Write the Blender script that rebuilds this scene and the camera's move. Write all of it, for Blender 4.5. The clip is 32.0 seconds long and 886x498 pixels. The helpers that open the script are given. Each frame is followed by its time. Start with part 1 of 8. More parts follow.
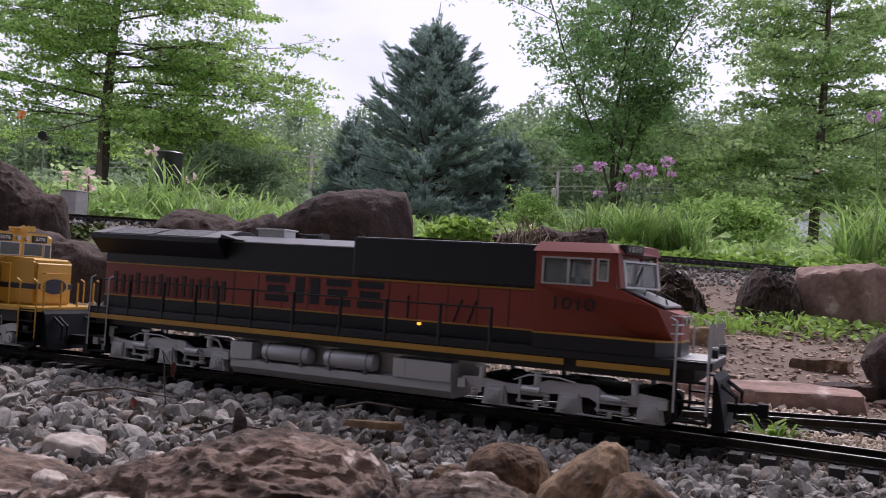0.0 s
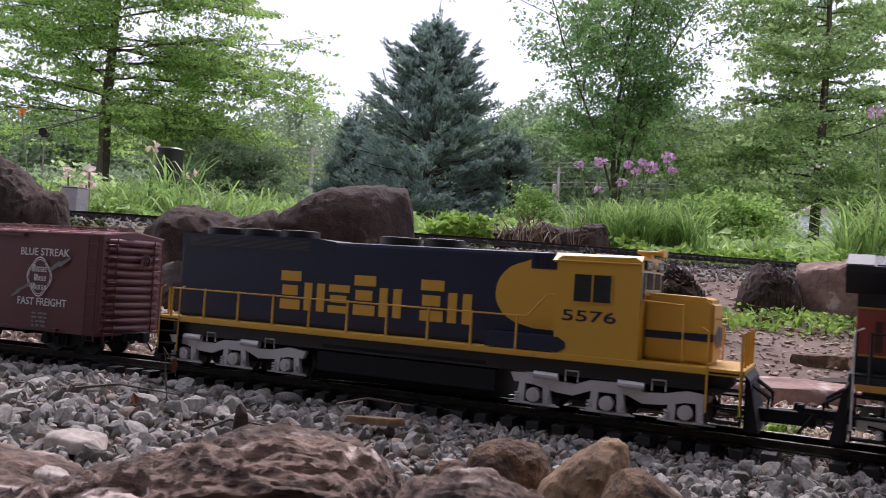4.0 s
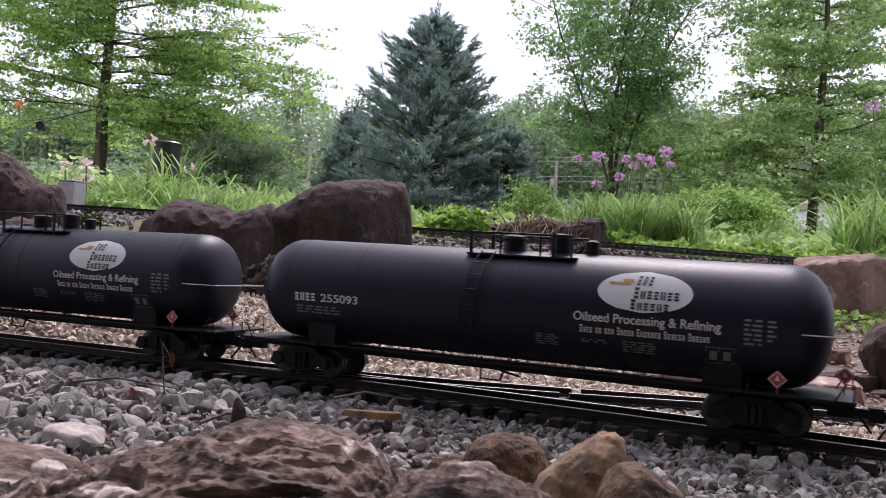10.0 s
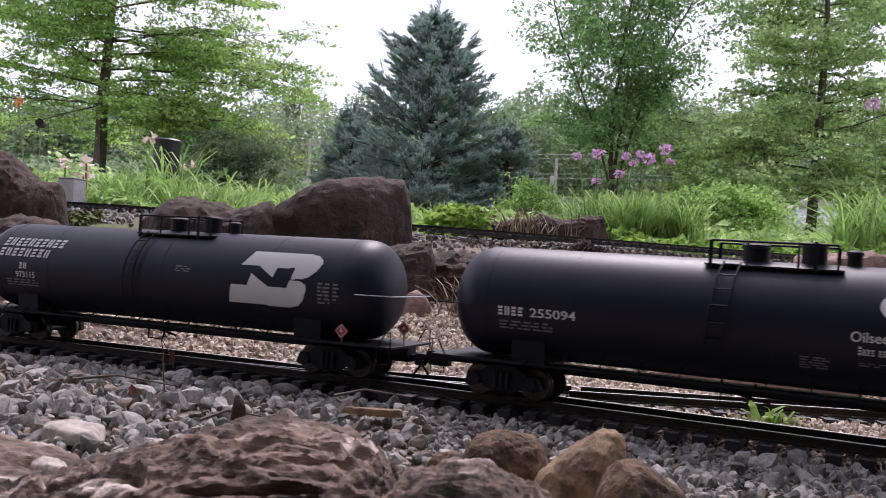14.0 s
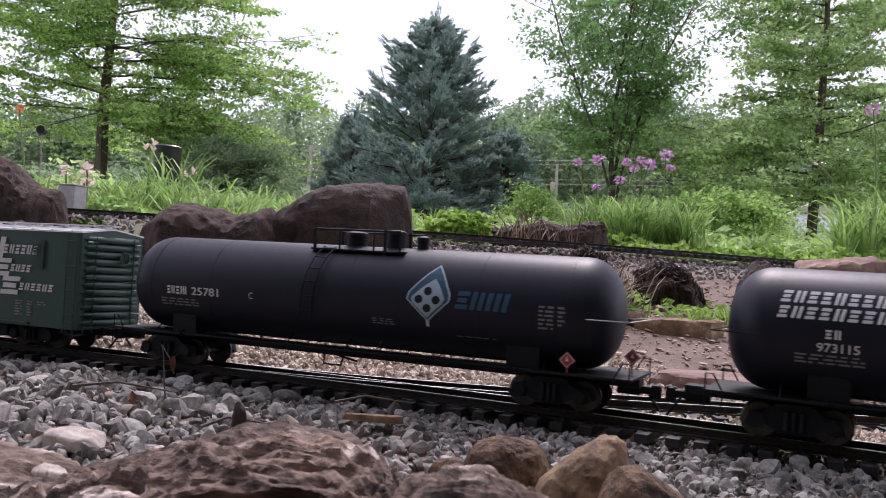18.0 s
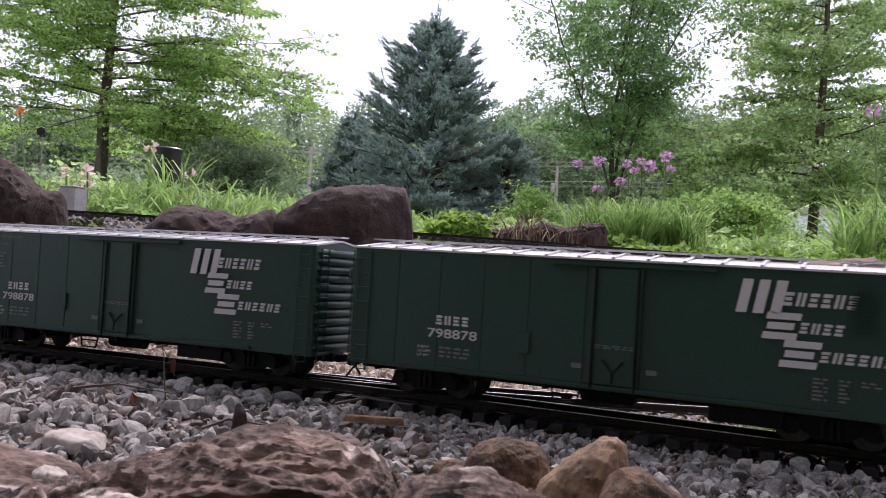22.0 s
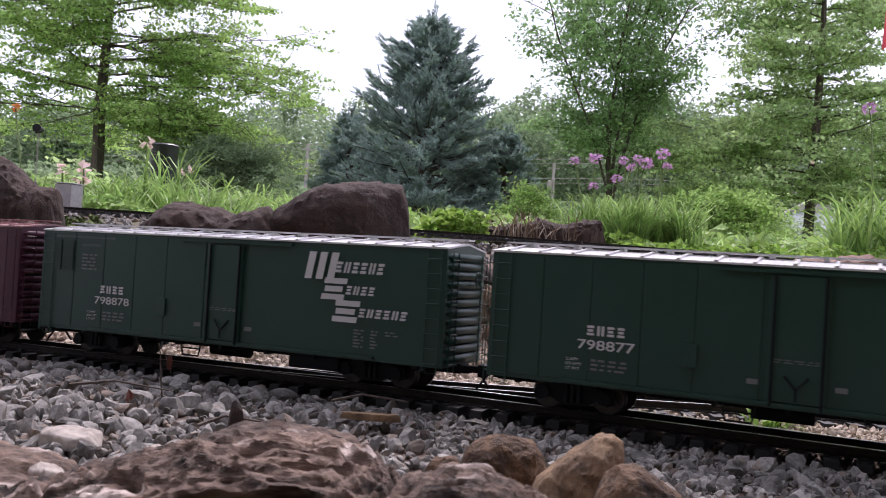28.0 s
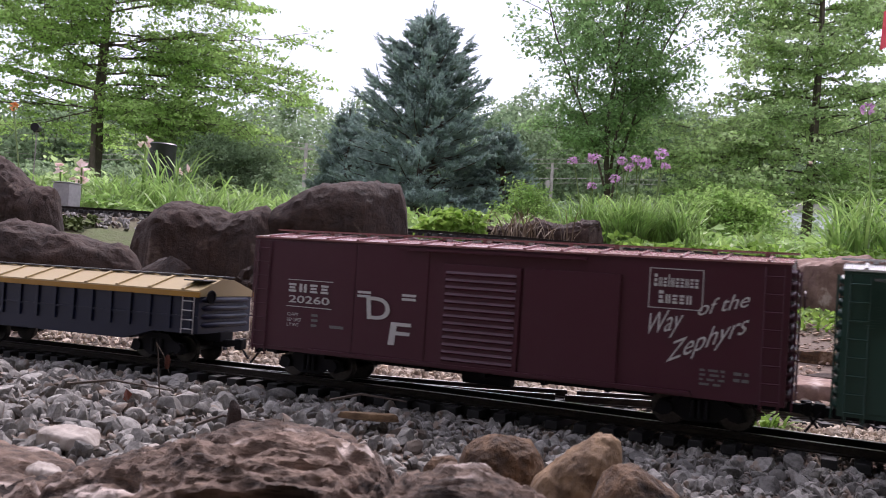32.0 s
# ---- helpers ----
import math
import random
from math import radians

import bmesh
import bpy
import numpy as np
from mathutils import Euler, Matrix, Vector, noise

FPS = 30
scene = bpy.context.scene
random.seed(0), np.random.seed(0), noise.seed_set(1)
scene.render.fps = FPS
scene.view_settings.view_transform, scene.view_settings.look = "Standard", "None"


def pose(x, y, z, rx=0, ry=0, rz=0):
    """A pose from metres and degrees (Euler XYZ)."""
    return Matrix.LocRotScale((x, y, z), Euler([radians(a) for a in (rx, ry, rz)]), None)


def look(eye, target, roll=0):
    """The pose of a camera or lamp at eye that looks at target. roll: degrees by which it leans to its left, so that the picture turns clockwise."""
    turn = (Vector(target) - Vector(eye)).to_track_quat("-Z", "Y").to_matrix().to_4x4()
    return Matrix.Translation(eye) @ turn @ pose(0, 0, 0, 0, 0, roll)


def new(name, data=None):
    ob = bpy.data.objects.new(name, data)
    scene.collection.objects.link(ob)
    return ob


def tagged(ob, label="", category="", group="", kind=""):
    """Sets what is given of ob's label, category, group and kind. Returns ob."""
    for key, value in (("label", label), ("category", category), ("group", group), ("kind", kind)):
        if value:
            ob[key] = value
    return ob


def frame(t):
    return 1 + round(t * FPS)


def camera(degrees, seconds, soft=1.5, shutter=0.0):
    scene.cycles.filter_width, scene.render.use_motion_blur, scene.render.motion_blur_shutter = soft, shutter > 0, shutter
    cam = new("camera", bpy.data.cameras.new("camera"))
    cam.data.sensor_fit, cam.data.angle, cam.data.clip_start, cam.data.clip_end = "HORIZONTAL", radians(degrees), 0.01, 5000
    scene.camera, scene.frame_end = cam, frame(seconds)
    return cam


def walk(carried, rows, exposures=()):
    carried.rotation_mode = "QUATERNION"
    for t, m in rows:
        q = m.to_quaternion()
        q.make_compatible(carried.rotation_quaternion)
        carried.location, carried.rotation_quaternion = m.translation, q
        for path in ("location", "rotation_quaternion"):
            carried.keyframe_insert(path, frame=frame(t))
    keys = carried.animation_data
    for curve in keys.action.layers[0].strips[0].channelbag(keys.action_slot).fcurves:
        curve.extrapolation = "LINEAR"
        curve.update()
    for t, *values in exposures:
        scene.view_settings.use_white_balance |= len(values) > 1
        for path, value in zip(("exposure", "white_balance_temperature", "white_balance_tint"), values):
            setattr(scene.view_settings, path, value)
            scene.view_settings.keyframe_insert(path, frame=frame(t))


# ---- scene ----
cam = camera(54.03, 32.0, soft=0.85, shutter=0.25)
cam.data.dof.use_dof, cam.data.dof.focus_distance, cam.data.dof.aperture_fstop = True, 1.7, 32.0
EYE = (0.0, 0.0, 0.125)
walk(cam, [(t, pose(*EYE, rx, ry, rz)) for t, rx, ry, rz in (
    (0, 91.906, -3.634, -0.024), (0.5, 91.963, -3.634, -0.024), (1, 91.958, -3.611, -0.023), (1.5, 91.972, -3.588, 0.010),
    (2, 91.852, -3.608, 0.040), (2.5, 91.623, -3.608, 0.044), (3, 91.623, -3.613, 0.048), (3.5, 91.697, -3.586, 0.046),
    (5.5, 91.390, -3.609, -0.009), (6, 91.447, -3.607, -0.014), (6.5, 91.349, -3.582, -0.008), (7, 91.096, -3.638, -0.055),
    (7.5, 91.156, -3.642, -0.104), (8, 91.272, -3.636, -0.134), (8.5, 91.326, -3.638, -0.077), (9, 91.212, -3.64, -0.077),
    (9.5, 91.099, -3.627, -0.103), (10, 91.272, -3.643, -0.126), (10.5, 91.396, -3.581, -0.126), (11, 91.368, -3.589, -0.105),
    (11.5, 91.215, -3.639, -0.130), (12, 91.226, -3.598, -0.132), (12.5, 91.328, -3.617, -0.133), (13, 91.439, -3.62, -0.076),
    (13.5, 91.340, -3.579, -0.074), (14, 91.101, -3.636, -0.134), (14.5, 91.135, -3.573, -0.166), (16.5, 91.200, -3.587, -0.141),
    (17, 91.300, -3.557, -0.148), (17.5, 91.458, -3.577, -0.131), (18, 91.498, -3.553, -0.089), (18.5, 91.344, -3.576, -0.131),
    (19, 91.396, -3.542, -0.155), (19.5, 91.594, -3.572, -0.134), (20, 91.687, -3.525, -0.065), (20.5, 91.504, -3.545, -0.067),
    (21, 91.442, -3.529, -0.066), (21.5, 91.499, -3.524, -0.079), (22, 91.603, -3.508, -0.064), (22.5, 91.532, -3.561, -0.072),
    (23, 91.393, -3.545, -0.094), (23.5, 91.408, -3.558, -0.125), (24, 91.536, -3.558, -0.129), (24.5, 91.658, -3.554, -0.071),
    (25, 91.463, -3.582, -0.131), (25.5, 91.471, -3.532, -0.172), (27.5, 91.340, -3.597, -0.260), (28, 91.417, -3.532, -0.282),
    (28.5, 91.564, -3.59, -0.272), (29, 91.544, -3.564, -0.257), (29.5, 91.418, -3.61, -0.313), (30, 91.462, -3.62, -0.358),
    (30.5, 91.633, -3.605, -0.366), (31, 91.672, -3.624, -0.350), (31.5, 91.456, -3.634, -0.381), (32, 91.407, -3.613, -0.402),
)], exposures=[(0.0, -0.2, 6300, 28), (1.2, 0.0, 6300, 28), (3.5, 0.06, 6300, 28), (6.0, 0.12, 6300, 28), (9.0, 0.2, 6300, 28), (32.0, 0.2, 6300, 28)])

# ---- world, sun ----
SUN_EL, SUN_AZ = radians(54), radians(9)       # behind the scene, veiled by cloud
world = bpy.data.worlds.new("sky")
scene.world = world
world.use_nodes = True
wn, wl = world.node_tree.nodes, world.node_tree.links
wn.clear()
w_out = wn.new("ShaderNodeOutputWorld")
w_sky = wn.new("ShaderNodeTexSky")
w_sky.sky_type, w_sky.sun_disc = "NISHITA", False
w_sky.sun_elevation, w_sky.sun_rotation = SUN_EL, SUN_AZ
w_bg1, w_bg2 = wn.new("ShaderNodeBackground"), wn.new("ShaderNodeBackground")
w_bg1.inputs["Strength"].default_value = 0.15
w_bg2.inputs["Strength"].default_value = 1.17
w_co = wn.new("ShaderNodeTexCoord")
w_map = wn.new("ShaderNodeMapping")
w_map.inputs["Scale"].default_value = (1.0, 1.0, 2.6)
w_map.inputs["Location"].default_value = (0.35, 0.1, 0.2)
w_noise = wn.new("ShaderNodeTexNoise")
w_noise.inputs["Scale"].default_value, w_noise.inputs["Detail"].default_value = 2.6, 6.0
w_ramp = wn.new("ShaderNodeValToRGB")
w_ramp.color_ramp.elements[0].position, w_ramp.color_ramp.elements[0].color = 0.26, (0.74, 0.77, 0.82, 1)
w_ramp.color_ramp.elements[1].position, w_ramp.color_ramp.elements[1].color = 0.42, (0.99, 1.03, 1.13, 1)
w_mix = wn.new("ShaderNodeMixShader")
w_mix.inputs["Fac"].default_value = 0.84
wl.new(w_co.outputs["Generated"], w_map.inputs["Vector"])
wl.new(w_map.outputs["Vector"], w_noise.inputs["Vector"])
wl.new(w_noise.outputs["Fac"], w_ramp.inputs["Fac"])
wl.new(w_ramp.outputs["Color"], w_bg2.inputs["Color"])
wl.new(w_sky.outputs["Color"], w_bg1.inputs["Color"])
wl.new(w_bg1.outputs["Background"], w_mix.inputs[1])
wl.new(w_bg2.outputs["Background"], w_mix.inputs[2])
wl.new(w_mix.outputs["Shader"], w_out.inputs["Surface"])

sun = new("sun", bpy.data.lights.new("sun", "SUN"))
sun.data.energy, sun.data.angle, sun.data.color = 3.1, radians(18), (1.0, 0.96, 0.9)
sun_dir = Vector((math.sin(SUN_AZ) * math.cos(SUN_EL), math.cos(SUN_AZ) * math.cos(SUN_EL), math.sin(SUN_EL)))
sun.matrix_world = look(sun_dir * 60, (0, 0, 0))


# ---- materials ----
def surface(name, a, b, rough=0.6, metal=0.0, scale=40.0, bump=0.15, fine=4.0, spot=None, spot_scale=6.0, spot_at=0.62,
            vary=0.0, translucent=0.0, coat=0.0, bump_dist=0.002, coords="Object", stretch=None, specular=0.5, span=(0.33, 0.67)):
    """A procedural surface: two colours by coarse and fine noise, optional spots, bump, tone from piece to piece."""
    m = bpy.data.materials.new(name)
    m.use_nodes = True
    nt, n, l = m.node_tree, m.node_tree.nodes, m.node_tree.links
    bsdf, out = n["Principled BSDF"], n["Material Output"]
    tc = n.new("ShaderNodeTexCoord")
    vec = tc.outputs[coords]
    if stretch:
        mp = n.new("ShaderNodeMapping")
        mp.inputs["Scale"].default_value = stretch
        l.new(vec, mp.inputs["Vector"])
        vec = mp.outputs["Vector"]
    n1, n2 = n.new("ShaderNodeTexNoise"), n.new("ShaderNodeTexNoise")
    n1.inputs["Scale"].default_value, n1.inputs["Detail"].default_value = scale, 5.0
    n2.inputs["Scale"].default_value, n2.inputs["Detail"].default_value = scale * fine, 6.0
    n2.inputs["Roughness"].default_value = 0.65
    l.new(vec, n1.inputs["Vector"]), l.new(vec, n2.inputs["Vector"])
    add = n.new("ShaderNodeMath")
    add.operation = "MULTIPLY_ADD"
    add.inputs[1].default_value = 0.55
    half = n.new("ShaderNodeMath")
    half.operation = "MULTIPLY"
    half.inputs[1].default_value = 0.45
    l.new(n2.outputs["Fac"], half.inputs[0])
    l.new(n1.outputs["Fac"], add.inputs[0]), l.new(half.outputs[0], add.inputs[2])
    ramp = n.new("ShaderNodeValToRGB")
    ramp.color_ramp.elements[0].position, ramp.color_ramp.elements[0].color = span[0], (*a, 1)
    ramp.color_ramp.elements[1].position, ramp.color_ramp.elements[1].color = span[1], (*b, 1)
    l.new(add.outputs[0], ramp.inputs["Fac"])
    colour = ramp.outputs["Color"]
    if spot:
        n3 = n.new("ShaderNodeTexNoise")
        n3.inputs["Scale"].default_value, n3.inputs["Detail"].default_value = spot_scale, 7.0
        l.new(vec, n3.inputs["Vector"])
        r3 = n.new("ShaderNodeValToRGB")
        r3.color_ramp.elements[0].position, r3.color_ramp.elements[1].position = spot_at, spot_at + 0.07
        l.new(n3.outputs["Fac"], r3.inputs["Fac"])
        mx = n.new("ShaderNodeMixRGB")
        mx.inputs["Color2"].default_value = (*spot, 1)
        l.new(r3.outputs["Color"], mx.inputs["Fac"]), l.new(colour, mx.inputs["Color1"])
        colour = mx.outputs["Color"]
    if vary:
        geo = n.new("ShaderNodeNewGeometry")
        info = n.new("ShaderNodeObjectInfo")
        tot = n.new("ShaderNodeMath")
        tot.operation = "ADD"
        fr = n.new("ShaderNodeMath")
        fr.operation = "FRACT"
        l.new(geo.outputs["Random Per Island"], tot.inputs[0]), l.new(info.outputs["Random"], tot.inputs[1])
        l.new(tot.outputs[0], fr.inputs[0])
        rng = n.new("ShaderNodeMapRange")
        rng.inputs["To Min"].default_value, rng.inputs["To Max"].default_value = 1 - vary, 1 + vary
        l.new(fr.outputs[0], rng.inputs["Value"])
        hsv = n.new("ShaderNodeHueSaturation")
        l.new(rng.outputs["Result"], hsv.inputs["Value"]), l.new(colour, hsv.inputs["Color"])
        colour = hsv.outputs["Color"]
    l.new(colour, bsdf.inputs["Base Color"])
    bsdf.inputs["Metallic"].default_value = metal
    bsdf.inputs["Specular IOR Level"].default_value = specular
    bsdf.inputs["Coat Weight"].default_value = coat
    rr = n.new("ShaderNodeMapRange")
    rr.inputs["To Min"].default_value, rr.inputs["To Max"].default_value = max(0.03, rough - 0.12), min(1.0, rough + 0.12)
    l.new(n2.outputs["Fac"], rr.inputs["Value"]), l.new(rr.outputs["Result"], bsdf.inputs["Roughness"])
    if bump:
        bp = n.new("ShaderNodeBump")
        bp.inputs["Strength"].default_value, bp.inputs["Distance"].default_value = bump, bump_dist
        l.new(add.outputs[0], bp.inputs["Height"]), l.new(bp.outputs["Normal"], bsdf.inputs["Normal"])
    if translucent:
        tr = n.new("ShaderNodeBsdfTranslucent")
        l.new(colour, tr.inputs["Color"])
        mix = n.new("ShaderNodeMixShader")
        mix.inputs["Fac"].default_value = translucent
        l.new(bsdf.outputs["BSDF"], mix.inputs[1]), l.new(tr.outputs["BSDF"], mix.inputs[2])
        l.new(mix.outputs["Shader"], out.inputs["Surface"])
    return m


def glow(name, colour, strength):
    m = bpy.data.materials.new(name)
    m.use_nodes = True
    b = m.node_tree.nodes["Principled BSDF"]
    b.inputs["Base Color"].default_value = (*colour, 1)
    b.inputs["Emission Color"].default_value = (*colour, 1)
    b.inputs["Emission Strength"].default_value = strength
    return m


def glassy(name, tint):
    m = bpy.data.materials.new(name)
    m.use_nodes = True
    b = m.node_tree.nodes["Principled BSDF"]
    b.inputs["Base Color"].default_value = (*tint, 1)
    b.inputs["Roughness"].default_value = 0.05
    b.inputs["Transmission Weight"].default_value = 0.9
    b.inputs["IOR"].default_value = 1.3
    return m


ROCK_DARK = surface("rock_dark", (0.018, 0.011, 0.0085), (0.08, 0.047, 0.035), 0.9, scale=13, bump=1.0, fine=5, bump_dist=0.014,
                    spot=(0.14, 0.1, 0.078), spot_scale=16, spot_at=0.64)
ROCK_FRONT = surface("rock_front", (0.022, 0.014, 0.01), (0.27, 0.185, 0.138), 0.9, scale=26, bump=1.0, fine=7, bump_dist=0.006,
                     spot=(0.6, 0.5, 0.44), spot_scale=30, spot_at=0.585, stretch=(0.4, 1.0, 1.5), span=(0.4, 0.62))
ROCK_OCHRE = surface("rock_ochre", (0.02, 0.012, 0.008), (0.19, 0.105, 0.05), 0.85, scale=30, bump=1.0, fine=4, bump_dist=0.006,
                     spot=(0.34, 0.25, 0.17), spot_scale=30, spot_at=0.6)
ROCK_TAN = surface("rock_tan", (0.06, 0.034, 0.018), (0.34, 0.215, 0.115), 0.85, scale=24, bump=0.8, fine=5, bump_dist=0.004,
                   spot=(0.42, 0.33, 0.22), spot_scale=26, spot_at=0.6)
ROCK_RUST = surface("rock_rust", (0.05, 0.025, 0.013), (0.19, 0.105, 0.055), 0.88, scale=26, bump=0.8, fine=4, bump_dist=0.004)
ROCK_PINK = surface("rock_pink", (0.1, 0.055, 0.042), (0.36, 0.235, 0.19), 0.9, scale=12, bump=0.9, fine=6, bump_dist=0.006,
                    spot=(0.5, 0.4, 0.35), spot_scale=18, spot_at=0.64)
ROCK_PALE = surface("rock_pale", (0.24, 0.2, 0.17), (0.56, 0.5, 0.44), 0.9, scale=30, bump=0.5, fine=5, bump_dist=0.003)
GRAVEL = surface("gravel_grey", (0.1, 0.094, 0.084), (0.35, 0.332, 0.302), 0.85, scale=90, bump=0.6, vary=0.5,
                 spot=(0.2, 0.155, 0.12), spot_scale=50, spot_at=0.56)
GRAVEL_WARM = surface("gravel_warm", (0.3, 0.24, 0.18), (0.64, 0.54, 0.43), 0.85, scale=60, bump=0.4, vary=0.4)
SOIL = surface("soil", (0.075, 0.053, 0.04), (0.25, 0.182, 0.138), 0.95, scale=6, bump=0.9, fine=14, bump_dist=0.012,
               spot=(0.1, 0.13, 0.04), spot_scale=1.3, spot_at=0.58)
LAWN = surface("lawn", (0.06, 0.11, 0.025), (0.16, 0.24, 0.06), 0.9, scale=3, bump=0.8, fine=20, bump_dist=0.03)
CHIPS = surface("wood_chips", (0.2, 0.135, 0.095), (0.52, 0.38, 0.29), 0.9, scale=50, bump=0.3, vary=0.45)
RAIL_SIDE = surface("rail_brown", (0.016, 0.013, 0.011), (0.05, 0.039, 0.031), 0.55, 0.5, scale=60, bump=0.2)
RAIL_TOP = surface("rail_polished", (0.5, 0.48, 0.46), (0.72, 0.7, 0.68), 0.42, 1.0, scale=90, bump=0.05)
TIE = surface("tie_black", (0.009, 0.009, 0.01), (0.03, 0.028, 0.027), 0.6, scale=50, bump=0.3, vary=0.25)
LEAF_OAK = surface("leaf_oak", (0.22, 0.38, 0.1), (0.48, 0.65, 0.23), 0.6, scale=0.7, bump=0, vary=0.4, translucent=0.57, specular=0.2)
LEAF_LIME = surface("leaf_lime", (0.29, 0.43, 0.17), (0.6, 0.74, 0.37), 0.6, scale=0.7, bump=0, vary=0.4, translucent=0.57, specular=0.2)
LEAF_DEEP = surface("leaf_deep", (0.17, 0.31, 0.11), (0.38, 0.56, 0.25), 0.6, scale=0.7, bump=0, vary=0.4, translucent=0.53, specular=0.2)
# distance haze is put into this leaf colour: greyer, bluer and paler green
LEAF_HAZED = surface("leaf_far", (0.14, 0.225, 0.125), (0.37, 0.47, 0.28), 0.7, scale=0.12, bump=0, vary=0.35, translucent=0.45, specular=0.15)
# dark leaves for the added trees behind the camera, which return little light
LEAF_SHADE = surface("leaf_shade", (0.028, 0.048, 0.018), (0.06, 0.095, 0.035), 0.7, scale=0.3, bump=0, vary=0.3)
LEAF_VINE = surface("leaf_vine", (0.14, 0.27, 0.045), (0.34, 0.51, 0.11), 0.58, scale=8, bump=0, vary=0.4, translucent=0.45, specular=0.3)
LEAF_BLADE = surface("leaf_blade", (0.17, 0.31, 0.075), (0.42, 0.6, 0.2), 0.55, scale=9, bump=0, vary=0.4, translucent=0.4, specular=0.35)
NEEDLE = surface("needle_blue", (0.24, 0.325, 0.295), (0.46, 0.575, 0.525), 0.65, scale=1.4, bump=0, vary=0.35, translucent=0.18, specular=0.3)
BARK = surface("bark", (0.05, 0.038, 0.03), (0.15, 0.115, 0.09), 0.9, scale=9, bump=0.8, fine=4, bump_dist=0.02, stretch=(1, 1, 0.25))
TWIG = surface("dry_twig", (0.16, 0.12, 0.085), (0.36, 0.29, 0.21), 0.9, scale=30, bump=0.2, vary=0.3)
STEM = surface("green_stem", (0.13, 0.2, 0.06), (0.22, 0.3, 0.1), 0.5, scale=20, bump=0)
PETAL_VIOLET = surface("petal_violet", (0.5, 0.24, 0.5), (0.76, 0.48, 0.72), 0.5, scale=40, bump=0, vary=0.25, translucent=0.35)
PETAL_ROSE = surface("petal_rose", (0.78, 0.55, 0.53), (0.9, 0.76, 0.73), 0.5, scale=40, bump=0, vary=0.15, translucent=0.35)
PETAL_ORANGE = surface("petal_orange", (0.7, 0.2, 0.05), (0.85, 0.34, 0.1), 0.5, scale=40, bump=0, vary=0.2, translucent=0.35)
CONCRETE = surface("concrete", (0.34, 0.33, 0.33), (0.5, 0.49, 0.48), 0.85, scale=30, bump=0.3)
PLASTIC_BLACK = surface("plastic_black", (0.008, 0.008, 0.009), (0.018, 0.018, 0.02), 0.4, scale=60, bump=0.1)
POLE_WOOD = surface("pole_grey", (0.24, 0.22, 0.2), (0.42, 0.39, 0.36), 0.8, scale=3, bump=0.2)
WHITE_WALL = surface("white_siding", (0.62, 0.64, 0.68), (0.78, 0.8, 0.84), 0.7, scale=2, bump=0.1)
FLAG_RED = surface("flag_cloth", (0.5, 0.05, 0.08), (0.65, 0.1, 0.13), 0.8, scale=3, bump=0.1, translucent=0.4)
DRY_RED = surface("dry_red_leaf", (0.06, 0.016, 0.01), (0.17, 0.045, 0.02), 0.7, scale=200, bump=0, translucent=0.3)
MOSS = surface("moss", (0.05, 0.08, 0.02), (0.16, 0.2, 0.06), 0.9, scale=30, bump=0.3, vary=0.4)


# ---- mesh helpers ----
def box(bm, x0, x1, y0, y1, z0, z1, bevel=0.0):
    got = bmesh.ops.create_cube(bm, size=1.0, matrix=Matrix.Translation(((x0 + x1) / 2, (y0 + y1) / 2, (z0 + z1) / 2))
                                @ Matrix.Diagonal((abs(x1 - x0), abs(y1 - y0), abs(z1 - z0), 1)))
    if bevel:
        edges = {e for v in got["verts"] for e in v.link_edges}
        bmesh.ops.bevel(bm, geom=list(edges), offset=bevel, segments=2, affect="EDGES", profile=0.6)


def rod(bm, p0, p1, r0, r1=None, n=8, caps=True):
    """A tapered round bar from p0 to p1."""
    p0, p1 = Vector(p0), Vector(p1)
    d = p1 - p0
    q = d.to_track_quat("Z", "Y").to_matrix().to_4x4()
    bmesh.ops.create_cone(bm, cap_ends=caps, segments=n, radius1=r0, radius2=r0 if r1 is None else r1, depth=d.length,
                          matrix=Matrix.Translation((p0 + p1) / 2) @ q)


def tube(bm, points, r0, r1=None, n=6):
    """A tapered tube along points."""
    r1 = r0 if r1 is None else r1
    points = [Vector(p) for p in points]
    rings = []
    for i, p in enumerate(points):
        d = points[min(i + 1, len(points) - 1)] - points[max(i - 1, 0)]
        q = d.to_track_quat("Z", "Y")
        r = r0 + (r1 - r0) * i / (len(points) - 1)
        rings.append([bm.verts.new(p + q @ Vector((math.cos(a) * r, math.sin(a) * r, 0)))
                      for a in (2 * math.pi * k / n for k in range(n))])
    for u, v in zip(rings, rings[1:]):
        for k in range(n):
            bm.faces.new((u[k], u[(k + 1) % n], v[(k + 1) % n], v[k]))
    bm.faces.new(rings[0][::-1]), bm.faces.new(rings[-1])


def prism(bm, outline, axis, lo, hi):
    """An outline of (a, b) pairs swept along an axis: 'y' takes (x, z), 'x' takes (y, z), 'z' takes (x, y)."""
    put = {"y": lambda a, b, c: (a, c, b), "x": lambda a, b, c: (c, a, b), "z": lambda a, b, c: (a, b, c)}[axis]
    u = [bm.verts.new(put(a, b, lo)) for a, b in outline]
    v = [bm.verts.new(put(a, b, hi)) for a, b in outline]
    k = len(outline)
    bm.faces.new(u), bm.faces.new(v[::-1])
    for i in range(k):
        bm.faces.new((u[i], v[i], v[(i + 1) % k], u[(i + 1) % k]))
    bmesh.ops.recalc_face_normals(bm, faces=bm.faces[:])


